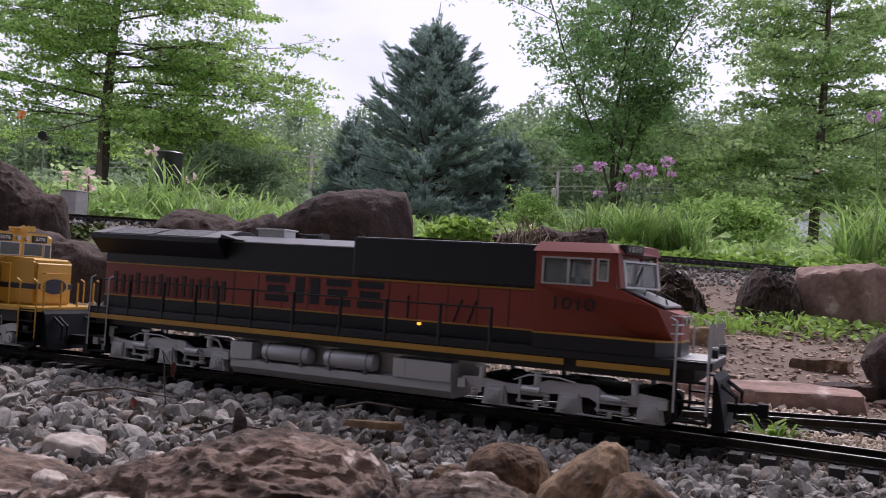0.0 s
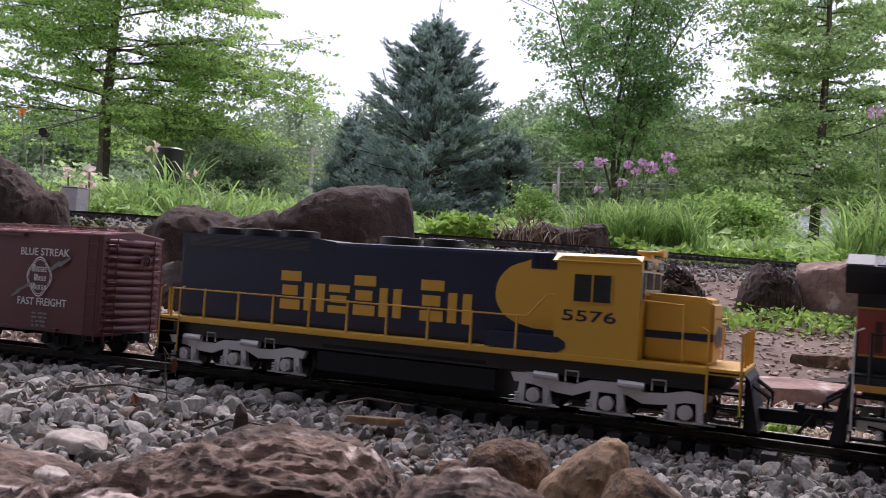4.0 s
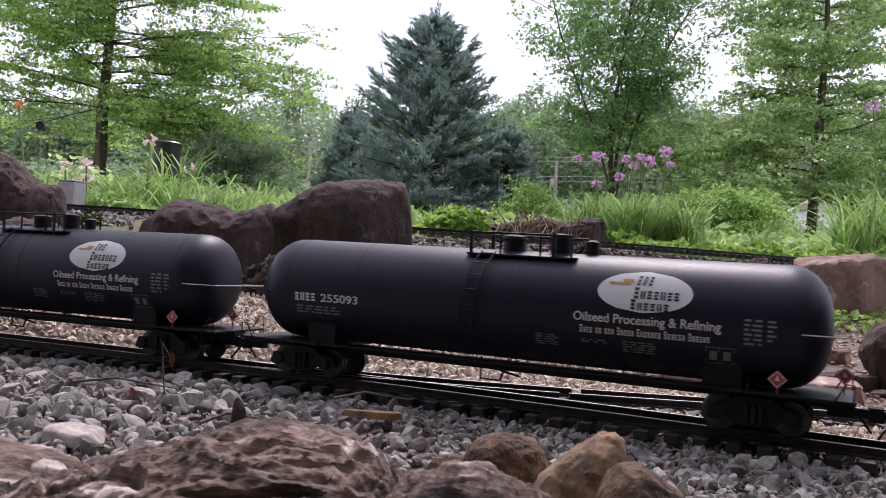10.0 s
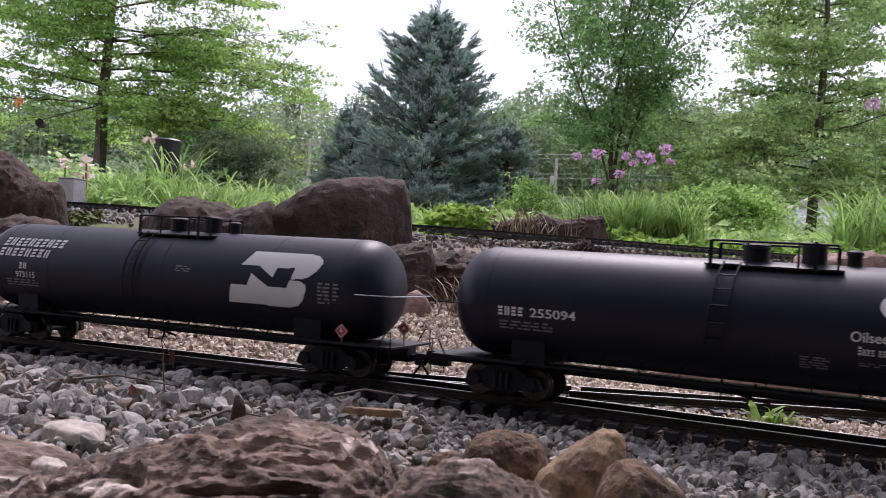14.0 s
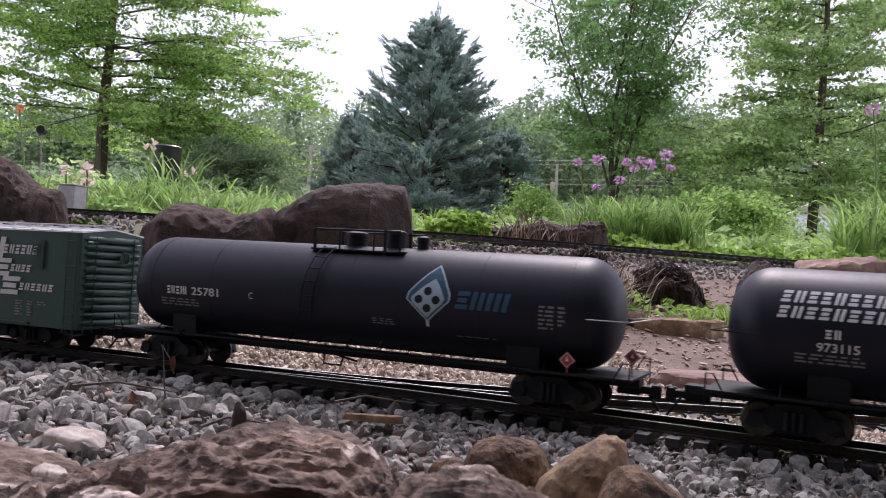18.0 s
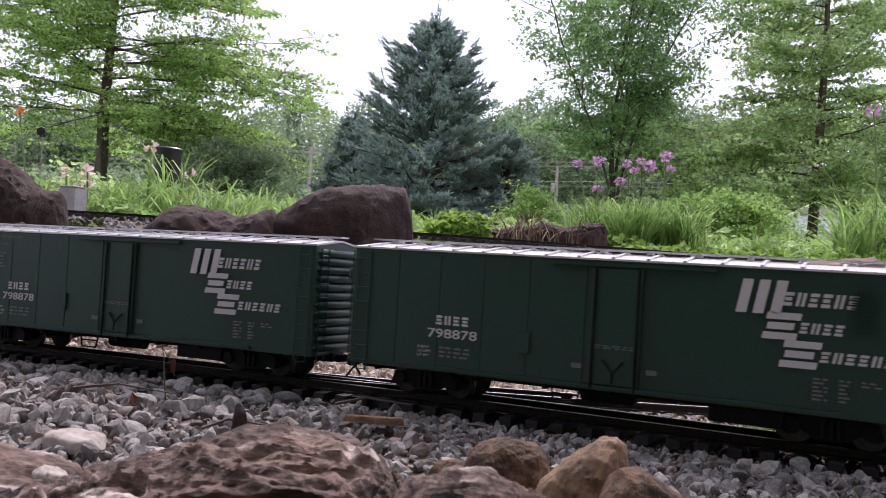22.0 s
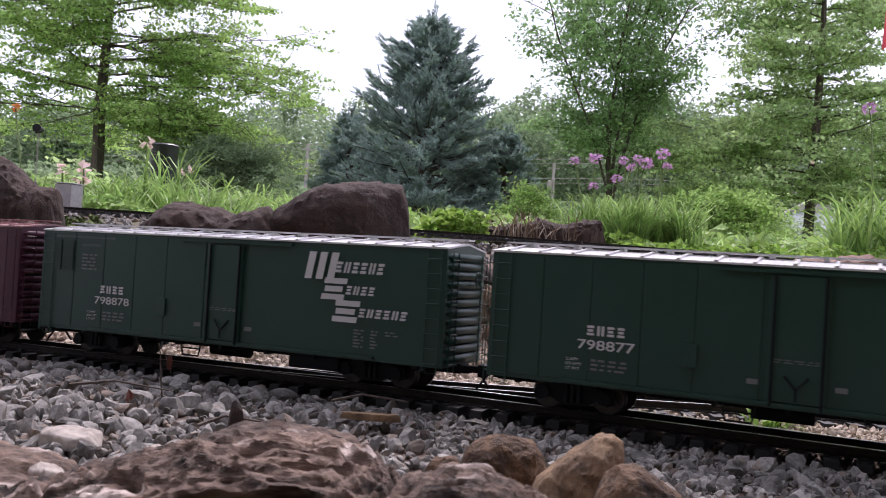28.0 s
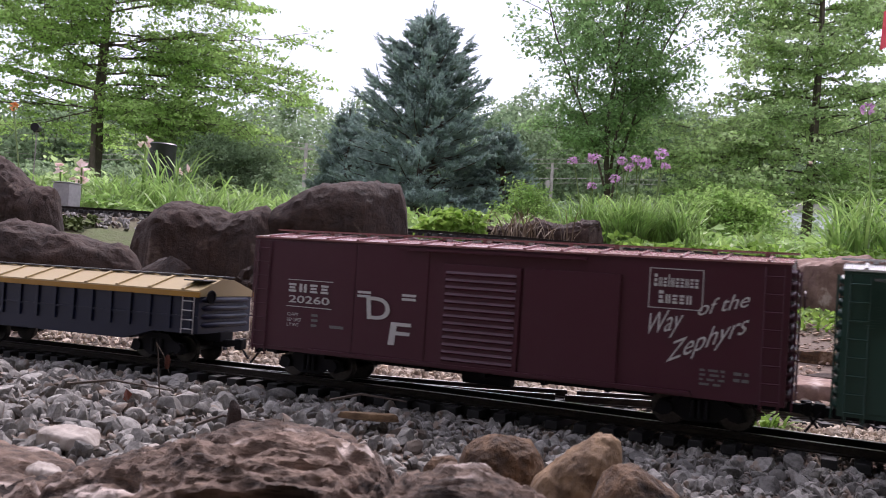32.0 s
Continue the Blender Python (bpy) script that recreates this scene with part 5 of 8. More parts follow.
# ---- the train: paints ----
def paint(name, c, rough=0.42, metal=0.0, coat=0.0, dust=0.12, specular=0.5):
    """Model paint with faint dust and unevenness."""
    d = tuple(v + dust * (0.3 - v) * 0.35 for v in c)
    return surface(name, c, d, rough, metal, scale=26, bump=0.05, fine=9, coat=coat, bump_dist=0.0004, specular=specular)


ORANGE = paint("paint_orange", (0.25, 0.042, 0.028))
DARK_GREEN = paint("paint_dark_green", (0.008, 0.009, 0.0145), dust=0.03)
STRIPE = paint("paint_stripe_yellow", (0.42, 0.22, 0.03))
BLACK = paint("paint_black", (0.006, 0.006, 0.007), 0.5, dust=0.03)
UNDER = paint("underframe_black", (0.006, 0.006, 0.009), 0.62, dust=0.02, specular=0.22)
TANK_BLACK = paint("tank_black", (0.006, 0.007, 0.0165), 0.48, dust=0.012, specular=0.3)
GREY_METAL = paint("truck_silver", (0.52, 0.52, 0.54), 0.38, 0.25, dust=0.2)
ROOF_SILVER = paint("roof_silver", (0.24, 0.24, 0.25), 0.5, 0.2, specular=0.35)
ROOF_PALE = paint("roof_pale", (0.66, 0.65, 0.66), 0.3, 0.25, specular=0.6)
ROOF_DARK = paint("roof_dark", (0.05, 0.05, 0.052), 0.45)
GRILLE_GREY = paint("grille_grey", (0.13, 0.13, 0.14), 0.5)
LOUVRE_RED = paint("louvre_red", (0.05, 0.016, 0.015), 0.5, dust=0.05)
BLUE = paint("paint_blue", (0.006, 0.0105, 0.037), 0.4, dust=0.03)
YELLOW = paint("paint_yellow", (0.56, 0.31, 0.032))
BOX_RED = paint("paint_boxcar_red", (0.082, 0.013, 0.017), 0.45, dust=0.06)
BOX_MAROON = paint("paint_boxcar_maroon", (0.07, 0.011, 0.026), 0.45, dust=0.06)
# boxcar roof red, lightened to pink to include the sky's reflection
BOX_ROOF_SKYLIT = paint("paint_roof_red", (0.34, 0.16, 0.16), 0.26, specular=0.7)
GREEN = paint("paint_green", (0.01, 0.05, 0.036), 0.42, dust=0.06)
WHITE = paint("lettering_white", (0.62, 0.62, 0.61), 0.6)
GREY_LETTER = paint("lettering_grey", (0.17, 0.17, 0.17), 0.6)
LOGO_BLUE = paint("logo_blue", (0.015, 0.07, 0.115), 0.5, dust=0.02)
LOGO_PALE = paint("logo_pale_blue", (0.32, 0.42, 0.48), 0.5, dust=0.05)
PLACARD = paint("placard_red", (0.36, 0.04, 0.045), 0.5)
COVER_TAN = paint("cover_tan", (0.44, 0.33, 0.16), 0.5, dust=0.3)
STEEL = surface("wheel_steel", (0.03, 0.028, 0.027), (0.09, 0.085, 0.08), 0.4, 0.8, scale=90, bump=0.1)
PANE = glassy("cab_glass", (0.75, 0.8, 0.8))
PANE_DARK = surface("dark_glass", (0.02, 0.022, 0.024), (0.04, 0.043, 0.046), 0.08, scale=20, bump=0)
CAB_DARK = paint("cab_inside", (0.03, 0.03, 0.032), 0.7)
AMBER = glow("amber_lamp", (1.0, 0.5, 0.06), 1.6)
LAMP_WHITE = surface("lamp_lens", (0.3, 0.3, 0.28), (0.5, 0.5, 0.46), 0.2, scale=80, bump=0)

WORDS = ("1010", "5576", "BLUE STREAK", "FAST FREIGHT", "46024", "Oilseed Processing & Refining", "255093", "255094", "973115", "25781", "C",
         "798878", "798877", "20260", "D", "F", "Way", "of the", "Zephyrs", "CAPY", "LD LMT", "LT WT",
         "MECHANICAL TEMPERATURE CONTROLLED CAR", "LOAD DIVIDERS")


def letter_meshes():
    """Outlines of the words, each fitted to a unit box."""
    obs, got = [], {}
    for w in WORDS:
        cu = bpy.data.curves.new("word", "FONT")
        cu.body, cu.resolution_u = w, 4
        if len(w) > 1 and w not in ("Way", "of the", "Zephyrs", "CAPY", "LD LMT", "LT WT") or w in "DF":
            cu.offset = 0.012
        obs.append((w, new("word", cu)))
    bpy.context.view_layer.update()
    dg = bpy.context.evaluated_depsgraph_get()
    for w, ob in obs:
        me = bpy.data.meshes.new_from_object(ob.evaluated_get(dg))
        co = np.empty(len(me.vertices) * 3, np.float32)
        me.vertices.foreach_get("co", co)
        co = co.reshape(-1, 3)[:, :2]
        co = (co - co.min(0)) / (co.max(0) - co.min(0))
        got[w] = (co, [tuple(p.vertices) for p in me.polygons])
        bpy.data.objects.remove(ob)
    return got


LETTERS = letter_meshes()


def flat_side(y):
    return lambda x, z: (x, -y, z)


def round_side(r, cz, lift=0.0004):
    return lambda x, z: (x, -math.sqrt(max((r + lift) ** 2 - (z - cz) ** 2, 1e-6)), z)


def words(parent, text, x0, x1, z0, z1, material, put, shear=0.0, rise=0.0, name="lettering"):
    """Lettering laid on a car's flank, in the box x0..x1, z0..z1."""
    co, faces = LETTERS[text]
    verts = []
    for a, b in co:
        x = x0 + (x1 - x0) * float(a) + shear * (z1 - z0) * float(b)
        verts.append(put(x, z0 + (z1 - z0) * float(b) + rise * (x1 - x0) * float(a)))
    me = bpy.data.meshes.new(name)
    me.from_pydata(verts, [], faces)
    me.materials.append(material)
    return part(name, me, material, parent)


FORMS = {       # plain bars in a unit cell, (x0, x1, z0, z1)
    "levels": ((0, 1, 0.74, 1), (0.08, 0.86, 0.37, 0.63), (0, 1, 0, 0.26)),
    "uprights": ((0, 0.38, 0, 1), (0.62, 1, 0, 1)),
    "comb": ((0, 0.24, 0, 1), (0.38, 0.62, 0, 1), (0.76, 1, 0, 1)),
    "bar": ((0, 1, 0, 1),),
}


def blocks(parent, spec, x0, x1, z0, z1, material, put, shear=0.0, rise=0.0, gap=0.3, name="marking"):
    """A company's name as plain bars: 'H' tall, 'x' low, 'w' wide, 'i' narrow, a blank for a space."""
    widths = {"H": 1.0, "x": 1.0, "w": 1.6, " ": 0.7, "i": 0.55}
    total = sum(widths[c] for c in spec)
    bm, u = bmesh.new(), 0.0
    for n, c in enumerate(spec):
        a, b = u / total, (u + widths[c] - gap) / total
        u += widths[c]
        if c == " ":
            continue
        top = 0.72 if c == "x" else 1.0
        form = {"w": "comb", "i": "bar"}.get(c) or ("levels", "uprights", "levels")[n % 3]
        for p0, p1, q0, q1 in FORMS[form]:
            m = max(1, math.ceil((q1 - q0) * top * (z1 - z0) / 0.004))
            rows = []
            for j in range(m + 1):
                h = top * (q0 + (q1 - q0) * j / m)
                rows.append([bm.verts.new(put(x0 + (x1 - x0) * (a + (b - a) * p) + shear * (z1 - z0) * h, z0 + (z1 - z0) * h + rise * (x1 - x0) * a)) for p in (p0, p1)])
            for r0, r1 in zip(rows, rows[1:]):
                bm.faces.new((r0[0], r0[1], r1[1], r1[0]))
    return part(name, bm, material, parent)


def decal(parent, outlines, material, put, name, rows=56, label=""):
    """A flat shape laid on a flank, filled line by line inside closed outlines of (x, z)."""
    edges = [(a, b) for o in outlines for a, b in zip(o, o[1:] + o[:1])]
    lo, hi = min(z for o in outlines for _, z in o), max(z for o in outlines for _, z in o)
    bm, step = bmesh.new(), (hi - lo) / rows
    for i in range(rows):
        z = lo + (i + 0.5) * step
        cut = sorted(a[0] + (b[0] - a[0]) * (z - a[1]) / (b[1] - a[1]) for a, b in edges if (a[1] > z) != (b[1] > z))
        for x0, x1 in zip(cut[::2], cut[1::2]):
            bm.faces.new([bm.verts.new(put(x, w)) for x, w in ((x0, z - step / 2), (x1, z - step / 2), (x1, z + step / 2), (x0, z + step / 2))])
    return part(name, bm, material, parent, label)


def bars(parent, rows, material, put, name="small_marking"):
    """Small unreadable lettering as bars: (x0, x1, z0, z1)."""
    bm = bmesh.new()
    for x0, x1, z0, z1 in rows:
        bm.faces.new([bm.verts.new(put(x, z)) for x, z in ((x0, z0), (x1, z0), (x1, z1), (x0, z1))])
    return part(name, bm, material, parent)


def data_block(parent, x0, x1, z0, z1, n, put, seed, material=None):
    """A block of small print: rows of short bars."""
    r, rows = random.Random(seed), []
    h = (z1 - z0) / n
    for i in range(n):
        x = x0
        while x < x1 - 0.002:
            w = min(r.uniform(0.003, 0.009), x1 - x)
            rows.append((x, x + w, z0 + i * h + h * 0.25, z0 + i * h + h * 0.75))
            x += w + r.uniform(0.0012, 0.004)
    return bars(parent, rows, material or GREY_LETTER, put)


SHARED = {}


def shared(key, make):
    """One mesh for all alike parts."""
    if key not in SHARED:
        SHARED[key] = make()
    return SHARED[key]


def wheelset_mesh(r, key):
    bm = bmesh.new()
    for y in (-0.0225, 0.0225):
        s = 1 if y > 0 else -1
        lathe(bm, [(y + 0.0035 * s, 0.004), (y + 0.0035 * s, r * 0.78), (y + 0.0032 * s, r * 0.98), (y, r), (y - 0.0012 * s, r * 1.12), (y - 0.0028 * s, r * 1.12),
                   (y - 0.003 * s, r * 0.7), (y - 0.0015 * s, 0.005)], "y", 24)
    rod(bm, (0, -0.028, 0), (0, 0.028, 0), 0.0026, n=8)
    return mesh_of("wheelset", bm, STEEL, 35)


def freight_frame():
    bm = bmesh.new()
    prism(bm, [(-0.04, 0.012), (-0.036, 0.023), (-0.024, 0.024), (-0.014, 0.032), (0.014, 0.032), (0.024, 0.024), (0.036, 0.023), (0.04, 0.012),
               (0.032, 0.009), (0.024, 0.014), (0.012, 0.007), (-0.012, 0.007), (-0.024, 0.014), (-0.032, 0.009)], "y", -0.003, 0.003)
    for x in (-0.029, 0.029):
        rod(bm, (x, -0.006, 0.0165), (x, 0.004, 0.0165), 0.0062, 0.0062, 10)
    for x in (-0.006, 0, 0.006):
        rod(bm, (x, -0.0045, 0.01), (x, -0.0045, 0.026), 0.0024, n=8)
    return mesh_of("side_frame", bm, UNDER)


def freight_truck(thing, x, wheels, r=0.0152):
    bm = bmesh.new()
    box(bm, -0.008, 0.008, -0.034, 0.034, 0.016, 0.03, 0.001)
    rod(bm, (0, 0, 0.028), (0, 0, 0.038), 0.01, n=12)
    truck = part("truck", bm, UNDER, thing, "black two-axle truck", m=Matrix.Translation((x, 0, 0)))
    for y in (-0.037, 0.037):
        part("side_frame", shared("freight_frame", freight_frame), UNDER, truck, m=Matrix.Translation((0, y, 0)))
    for d in (-0.029, 0.029):
        w = part("wheelset", shared("wheels%.4f" % r, lambda: wheelset_mesh(r, 0)), STEEL, truck, m=Matrix.Translation((d, 0, r)))
        wheels.append((w, d, r))
    return truck


def coupler_mesh():
    bm = bmesh.new()
    box(bm, -0.014, 0.008, -0.006, 0.006, 0.02, 0.028, 0.001)
    box(bm, 0.006, 0.02, -0.0045, 0.0045, 0.0215, 0.0285, 0.001)
    box(bm, 0.018, 0.028, -0.009, -0.002, 0.018, 0.031, 0.002)
    box(bm, 0.018, 0.024, 0.001, 0.008, 0.018, 0.031, 0.002)
    rod(bm, (0.01, 0.012, 0.024), (0.022, 0.016, 0.006), 0.0013, n=6)
    return mesh_of("coupler", bm, UNDER)


def couplers(thing, x):
    for s in (1, -1):
        part("coupler", shared("coupler", coupler_mesh), UNDER, thing, m=Matrix.Translation((s * x, 0, 0)) @ Matrix.Rotation(0 if s > 0 else math.pi, 4, "Z"))


def ladder_mesh(height, width, rungs, key):
    bm = bmesh.new()
    for x in (-width / 2, width / 2):
        rod(bm, (x, 0, 0), (x, 0, height), 0.0007, n=5)
    for i in range(rungs):
        z = height * (i + 0.5) / rungs
        rod(bm, (-width / 2, -0.0006, z), (width / 2, -0.0006, z), 0.0007, n=5)
    return mesh_of("ladder", bm, key)


def ladder(thing, x, y, z0, z1, width, rungs, material, turn=0.0):
    me = shared("ladder%.3f%.3f%d%s" % (z1 - z0, width, rungs, material.name), lambda: ladder_mesh(z1 - z0, width, rungs, material))
    part("ladder", me, material, thing, m=Matrix.Translation((x, y, z0)) @ Matrix.Rotation(turn, 4, "Z"))


def rib_mesh(length, r, material):
    bm = bmesh.new()
    lathe(bm, [(-length / 2, r * 0.15), (-length / 2 + 0.006, r * 0.9), (0, r), (length / 2 - 0.006, r * 0.9), (length / 2, r * 0.15)], "y", 8)
    return mesh_of("end_rib", bm, material, 50)


def wall_panel(bm, x0, x1, y, z0, z1):
    box(bm, x0, x1, -y - 0.0008, -y + 0.001, z0, z1, 0.0004)


def boxcar(name, label, behind, L, z0, z1, body_mat, roof_mat, half, doors, ribs, seams, roof_ribs, roofwalk, group=""):
    """A house car: body, roof with raised ribs, doors, ribbed ends, ladders, steps, trucks."""
    w = 0.0525
    thing = tagged(new(name), label, "boxcar", group)
    wheels = []
    bm = bmesh.new()
    prism(bm, [(-w, z0), (-w, z1), (0, z1 + 0.0055), (w, z1), (w, z0)], "x", -L / 2, L / 2)
    part("body", bm, body_mat, thing)
    for x0, x1 in zip(seams, seams[1:]):
        for s in (1, -1):
            bm = bmesh.new()
            wall_panel(bm, x0 + 0.0004, x1 - 0.0004, w, z0 + 0.004, z1 - 0.003)
            part("side_panel", bm, body_mat, thing, m=Matrix.Diagonal((1, s, 1, 1)))
    bm = bmesh.new()
    prism(bm, [(-w - 0.0015, z1 - 0.001), (-w - 0.0015, z1 + 0.0008), (0, z1 + 0.0072), (w + 0.0015, z1 + 0.0008), (w + 0.0015, z1 - 0.001), (0, z1 + 0.0052)], "x", -L / 2 - 0.001, L / 2 + 0.001)
    roof = part("roof", bm, roof_mat, thing)
    def roof_rib():
        bm = bmesh.new()
        prism(bm, [(-w - 0.0018, z1 + 0.0008), (0, z1 + 0.0073), (w + 0.0018, z1 + 0.0008), (w + 0.0018, z1 + 0.0024), (0, z1 + 0.0092), (-w - 0.0018, z1 + 0.0024)], "x", -0.0013, 0.0013)
        return mesh_of("roof_rib", bm, roof_mat)
    for i in range(roof_ribs):
        part("roof_rib", shared(name + "roof_rib", roof_rib), roof_mat, roof, m=Matrix.Translation((-L / 2 + L * (i + 0.5) / roof_ribs, 0, 0)))
    if roofwalk:
        bm = bmesh.new()
        for y in (-0.006, 0.0, 0.006):
            box(bm, -L / 2 - 0.004, L / 2 + 0.004, y - 0.0026, y + 0.0026, z1 + 0.0098, z1 + 0.0112)
        for i in range(12):
            x = -L / 2 + L * (i + 0.5) / 12
            box(bm, x - 0.002, x + 0.002, -0.008, 0.008, z1 + 0.007, z1 + 0.0098)
        part("roofwalk", bm, roof_mat, thing, "narrow walkway along the ridge")
    for x0, x1, zz0, zz1, kind in doors:
        bm = bmesh.new()
        box(bm, x0, x1, -w - 0.003, -w + 0.002, zz0, zz1, 0.0006)
        door = part("door", bm, body_mat, thing)
        if kind == "ribbed":
            n = 13
            def slat(L_=x1 - x0):
                bm = bmesh.new()
                prism(bm, [(-w - 0.0029, 0), (-w - 0.0047, 0.0016), (-w - 0.0029, 0.0042)], "x", -L_ / 2 + 0.003, L_ / 2 - 0.003)
                return mesh_of("door_rib", bm, body_mat)
            for i in range(n):
                z = zz0 + 0.004 + (zz1 - zz0 - 0.008) * i / n
                part("door_rib", shared("%sdoor_rib%.4f" % (name, x1 - x0), slat), body_mat, door, m=Matrix.Translation(((x0 + x1) / 2, 0, z)))
        else:
            for x in (x0 + 0.0035, x1 - 0.0035):
                bm = bmesh.new()
                rod(bm, (x, -w - 0.0046, zz0 - 0.004), (x, -w - 0.0046, zz1), 0.0012, n=6)
                # black instead of body colour: takes in the shadow gaps beside the bar
                part("door_bar", bm, UNDER, door)
            bm = bmesh.new()
            tube(bm, [((x0 + x1) / 2 - 0.009, -w - 0.0045, zz0 + 0.022), ((x0 + x1) / 2, -w - 0.006, zz0 + 0.011), ((x0 + x1) / 2 + 0.009, -w - 0.0045, zz0 + 0.022)], 0.0011)
            rod(bm, ((x0 + x1) / 2, -w - 0.006, zz0 + 0.002), ((x0 + x1) / 2, -w - 0.006, zz0 + 0.013), 0.001, n=6)
            part("door_latch", bm, UNDER, door)
    for z, x0, x1 in ((z0 + 0.002, -L * 0.36, L * 0.36), (z1 - 0.006, doors[0][0] - 0.04, doors[-1][1] + 0.06)):
        bm = bmesh.new()
        box(bm, x0, x1, -w - 0.0042, -w, z, z + 0.003)
        part("door_rail", bm, body_mat, thing)
    for s in (1, -1):
        for i in range(ribs):
            z = z0 + 0.008 + (z1 - z0 - 0.016) * i / (ribs - 1)
            part("end_rib", shared(name + "rib", lambda: rib_mesh(0.098, 0.0048, body_mat)), body_mat, thing, m=Matrix.Translation((s * L / 2, 0, z)))
        for sy in (1, -1):
            ladder(thing, s * (L / 2 - 0.012), sy * (w + 0.0024), z0 - 0.004, z1 - 0.004, 0.015, 8, body_mat)
            ladder(thing, s * (L / 2 + 0.0045), sy * (w - 0.012), z0 - 0.004, z1 - 0.004, 0.015, 8, body_mat, math.pi / 2)
            bm = bmesh.new()
            tube(bm, [(-0.006, 0, 0.012), (-0.006, 0, -0.006), (0.006, 0, -0.006), (0.006, 0, 0.012)], 0.0008, n=5)
            part("step", bm, body_mat, thing, m=Matrix.Translation((s * (L / 2 - 0.012), sy * (w - 0.001), z0)))
    bm = bmesh.new()
    lathe(bm, [(-0.0006, 0.0085), (0.0006, 0.0085), (0.0006, 0.0072), (-0.0006, 0.0072)], "x", 16)
    for k in range(3):
        a = k * math.pi / 3
        rod(bm, (0, -math.cos(a) * 0.008, -math.sin(a) * 0.008), (0, math.cos(a) * 0.008, math.sin(a) * 0.008), 0.0006, n=4)
    part("brake_wheel", bm, body_mat, thing, m=Matrix.Translation((L / 2 + 0.009, 0.012, z1 - 0.03)))
    bm = bmesh.new()
    box(bm, -L / 2 - 0.004, L / 2 + 0.004, -0.012, 0.012, z0 - 0.008, z0 + 0.002, 0.001)
    part("underframe", bm, UNDER, thing)
    for i in range(9):
        x = -L / 2 + L * (i + 0.5) / 9
        bm = bmesh.new()
        box(bm, x - 0.002, x + 0.002, -w + 0.004, w - 0.004, z0 - 0.005, z0 + 0.001)
        part("cross_member", bm, UNDER, thing)
    bm = bmesh.new()
    rod(bm, (-0.03, -0.02, z0 - 0.008), (0.02, -0.02, z0 - 0.008), 0.007, n=12)
    part("brake_tank", bm, UNDER, thing)
    couplers(thing, L / 2 + 0.003)
    for x in (-half, half):
        freight_truck(thing, x, wheels)
    CARS.append((thing, behind, half, wheels))
    return thing


CARS = []       # thing, distance behind the mark, half the truck spacing, wheels
FLAT = flat_side(0.0545)

# the red car with double ribbed doors
car = boxcar("double_door_boxcar", "dull red model boxcar with double ribbed doors and white lettering", 1.495, 0.422, 0.0255, 0.148, BOX_RED, BOX_ROOF_SKYLIT, 0.15,
             [(-0.11, -0.042, 0.031, 0.134, "ribbed"), (-0.039, 0.032, 0.031, 0.134, "ribbed")], 12,
             [-0.207, -0.168, -0.14, -0.112], 13, True)
words(car, "BLUE STREAK", 0.086, 0.163, 0.1185, 0.128, WHITE, FLAT)
words(car, "FAST FREIGHT", 0.086, 0.163, 0.057, 0.0665, WHITE, FLAT)
words(car, "46024", -0.176, -0.131, 0.0565, 0.0655, WHITE, FLAT)
blocks(car, "HHH", -0.172, -0.134, 0.0735, 0.083, WHITE, FLAT)
blocks(car, "HH HHHHH", -0.176, -0.13, 0.1095, 0.1175, WHITE, FLAT)
blocks(car, "HHHHHHHHHHHH", -0.192, -0.112, 0.0965, 0.1045, WHITE, FLAT)
for bar in ((-0.176, -0.131, 0.0855, 0.0862), (-0.176, -0.131, 0.0537, 0.0544)):
    bars(car, [bar], WHITE, FLAT, "stripe")
data_block(car, -0.172, -0.15, 0.032, 0.05, 3, FLAT, 1)
data_block(car, -0.144, -0.13, 0.032, 0.05, 3, FLAT, 2)
data_block(car, 0.11, 0.134, 0.03, 0.05, 4, FLAT, 3)


def emblem(parent):
    bm = bmesh.new()
    pts = [(0.118 + 0.0185 * math.cos(a) * (1 + 0.08 * math.cos(4 * a)), 0.0925 + 0.0235 * math.sin(a) * (1 + 0.06 * math.cos(4 * a))) for a in (2 * math.pi * k / 40 for k in range(40))]
    for inner, outer in ((0.93, 1.0), (0.84, 0.88)):
        ring = [[bm.verts.new(FLAT(0.118 + (x - 0.118) * q, 0.0925 + (z - 0.0925) * q)) for x, z in pts] for q in (inner, outer)]
        for k in range(40):
            bm.faces.new((ring[0][k], ring[0][(k + 1) % 40], ring[1][(k + 1) % 40], ring[1][k]))
    part("emblem", bm, WHITE, parent, "white outlined shield")
    blocks(parent, "wxxxxx", 0.106, 0.13, 0.0985, 0.1075, WHITE, FLAT)
    blocks(parent, "wxxx", 0.11, 0.13, 0.0875, 0.0955, WHITE, FLAT)
    blocks(parent, "wxxxx", 0.106, 0.131, 0.0765, 0.0845, WHITE, FLAT)
    for pts in ([(0.134, 0.099), (0.148, 0.107), (0.149, 0.105), (0.166, 0.1165), (0.164, 0.119), (0.15, 0.1115), (0.149, 0.1135), (0.133, 0.104)],
                [(0.104, 0.0805), (0.088, 0.0735), (0.089, 0.0715), (0.072, 0.064), (0.088, 0.0775), (0.089, 0.0765), (0.103, 0.0855)]):
        bm = bmesh.new()
        bm.faces.new([bm.verts.new(FLAT(*q)) for q in pts])
        part("lightning_bolt", bm, GREY_LETTER, parent)


emblem(car)

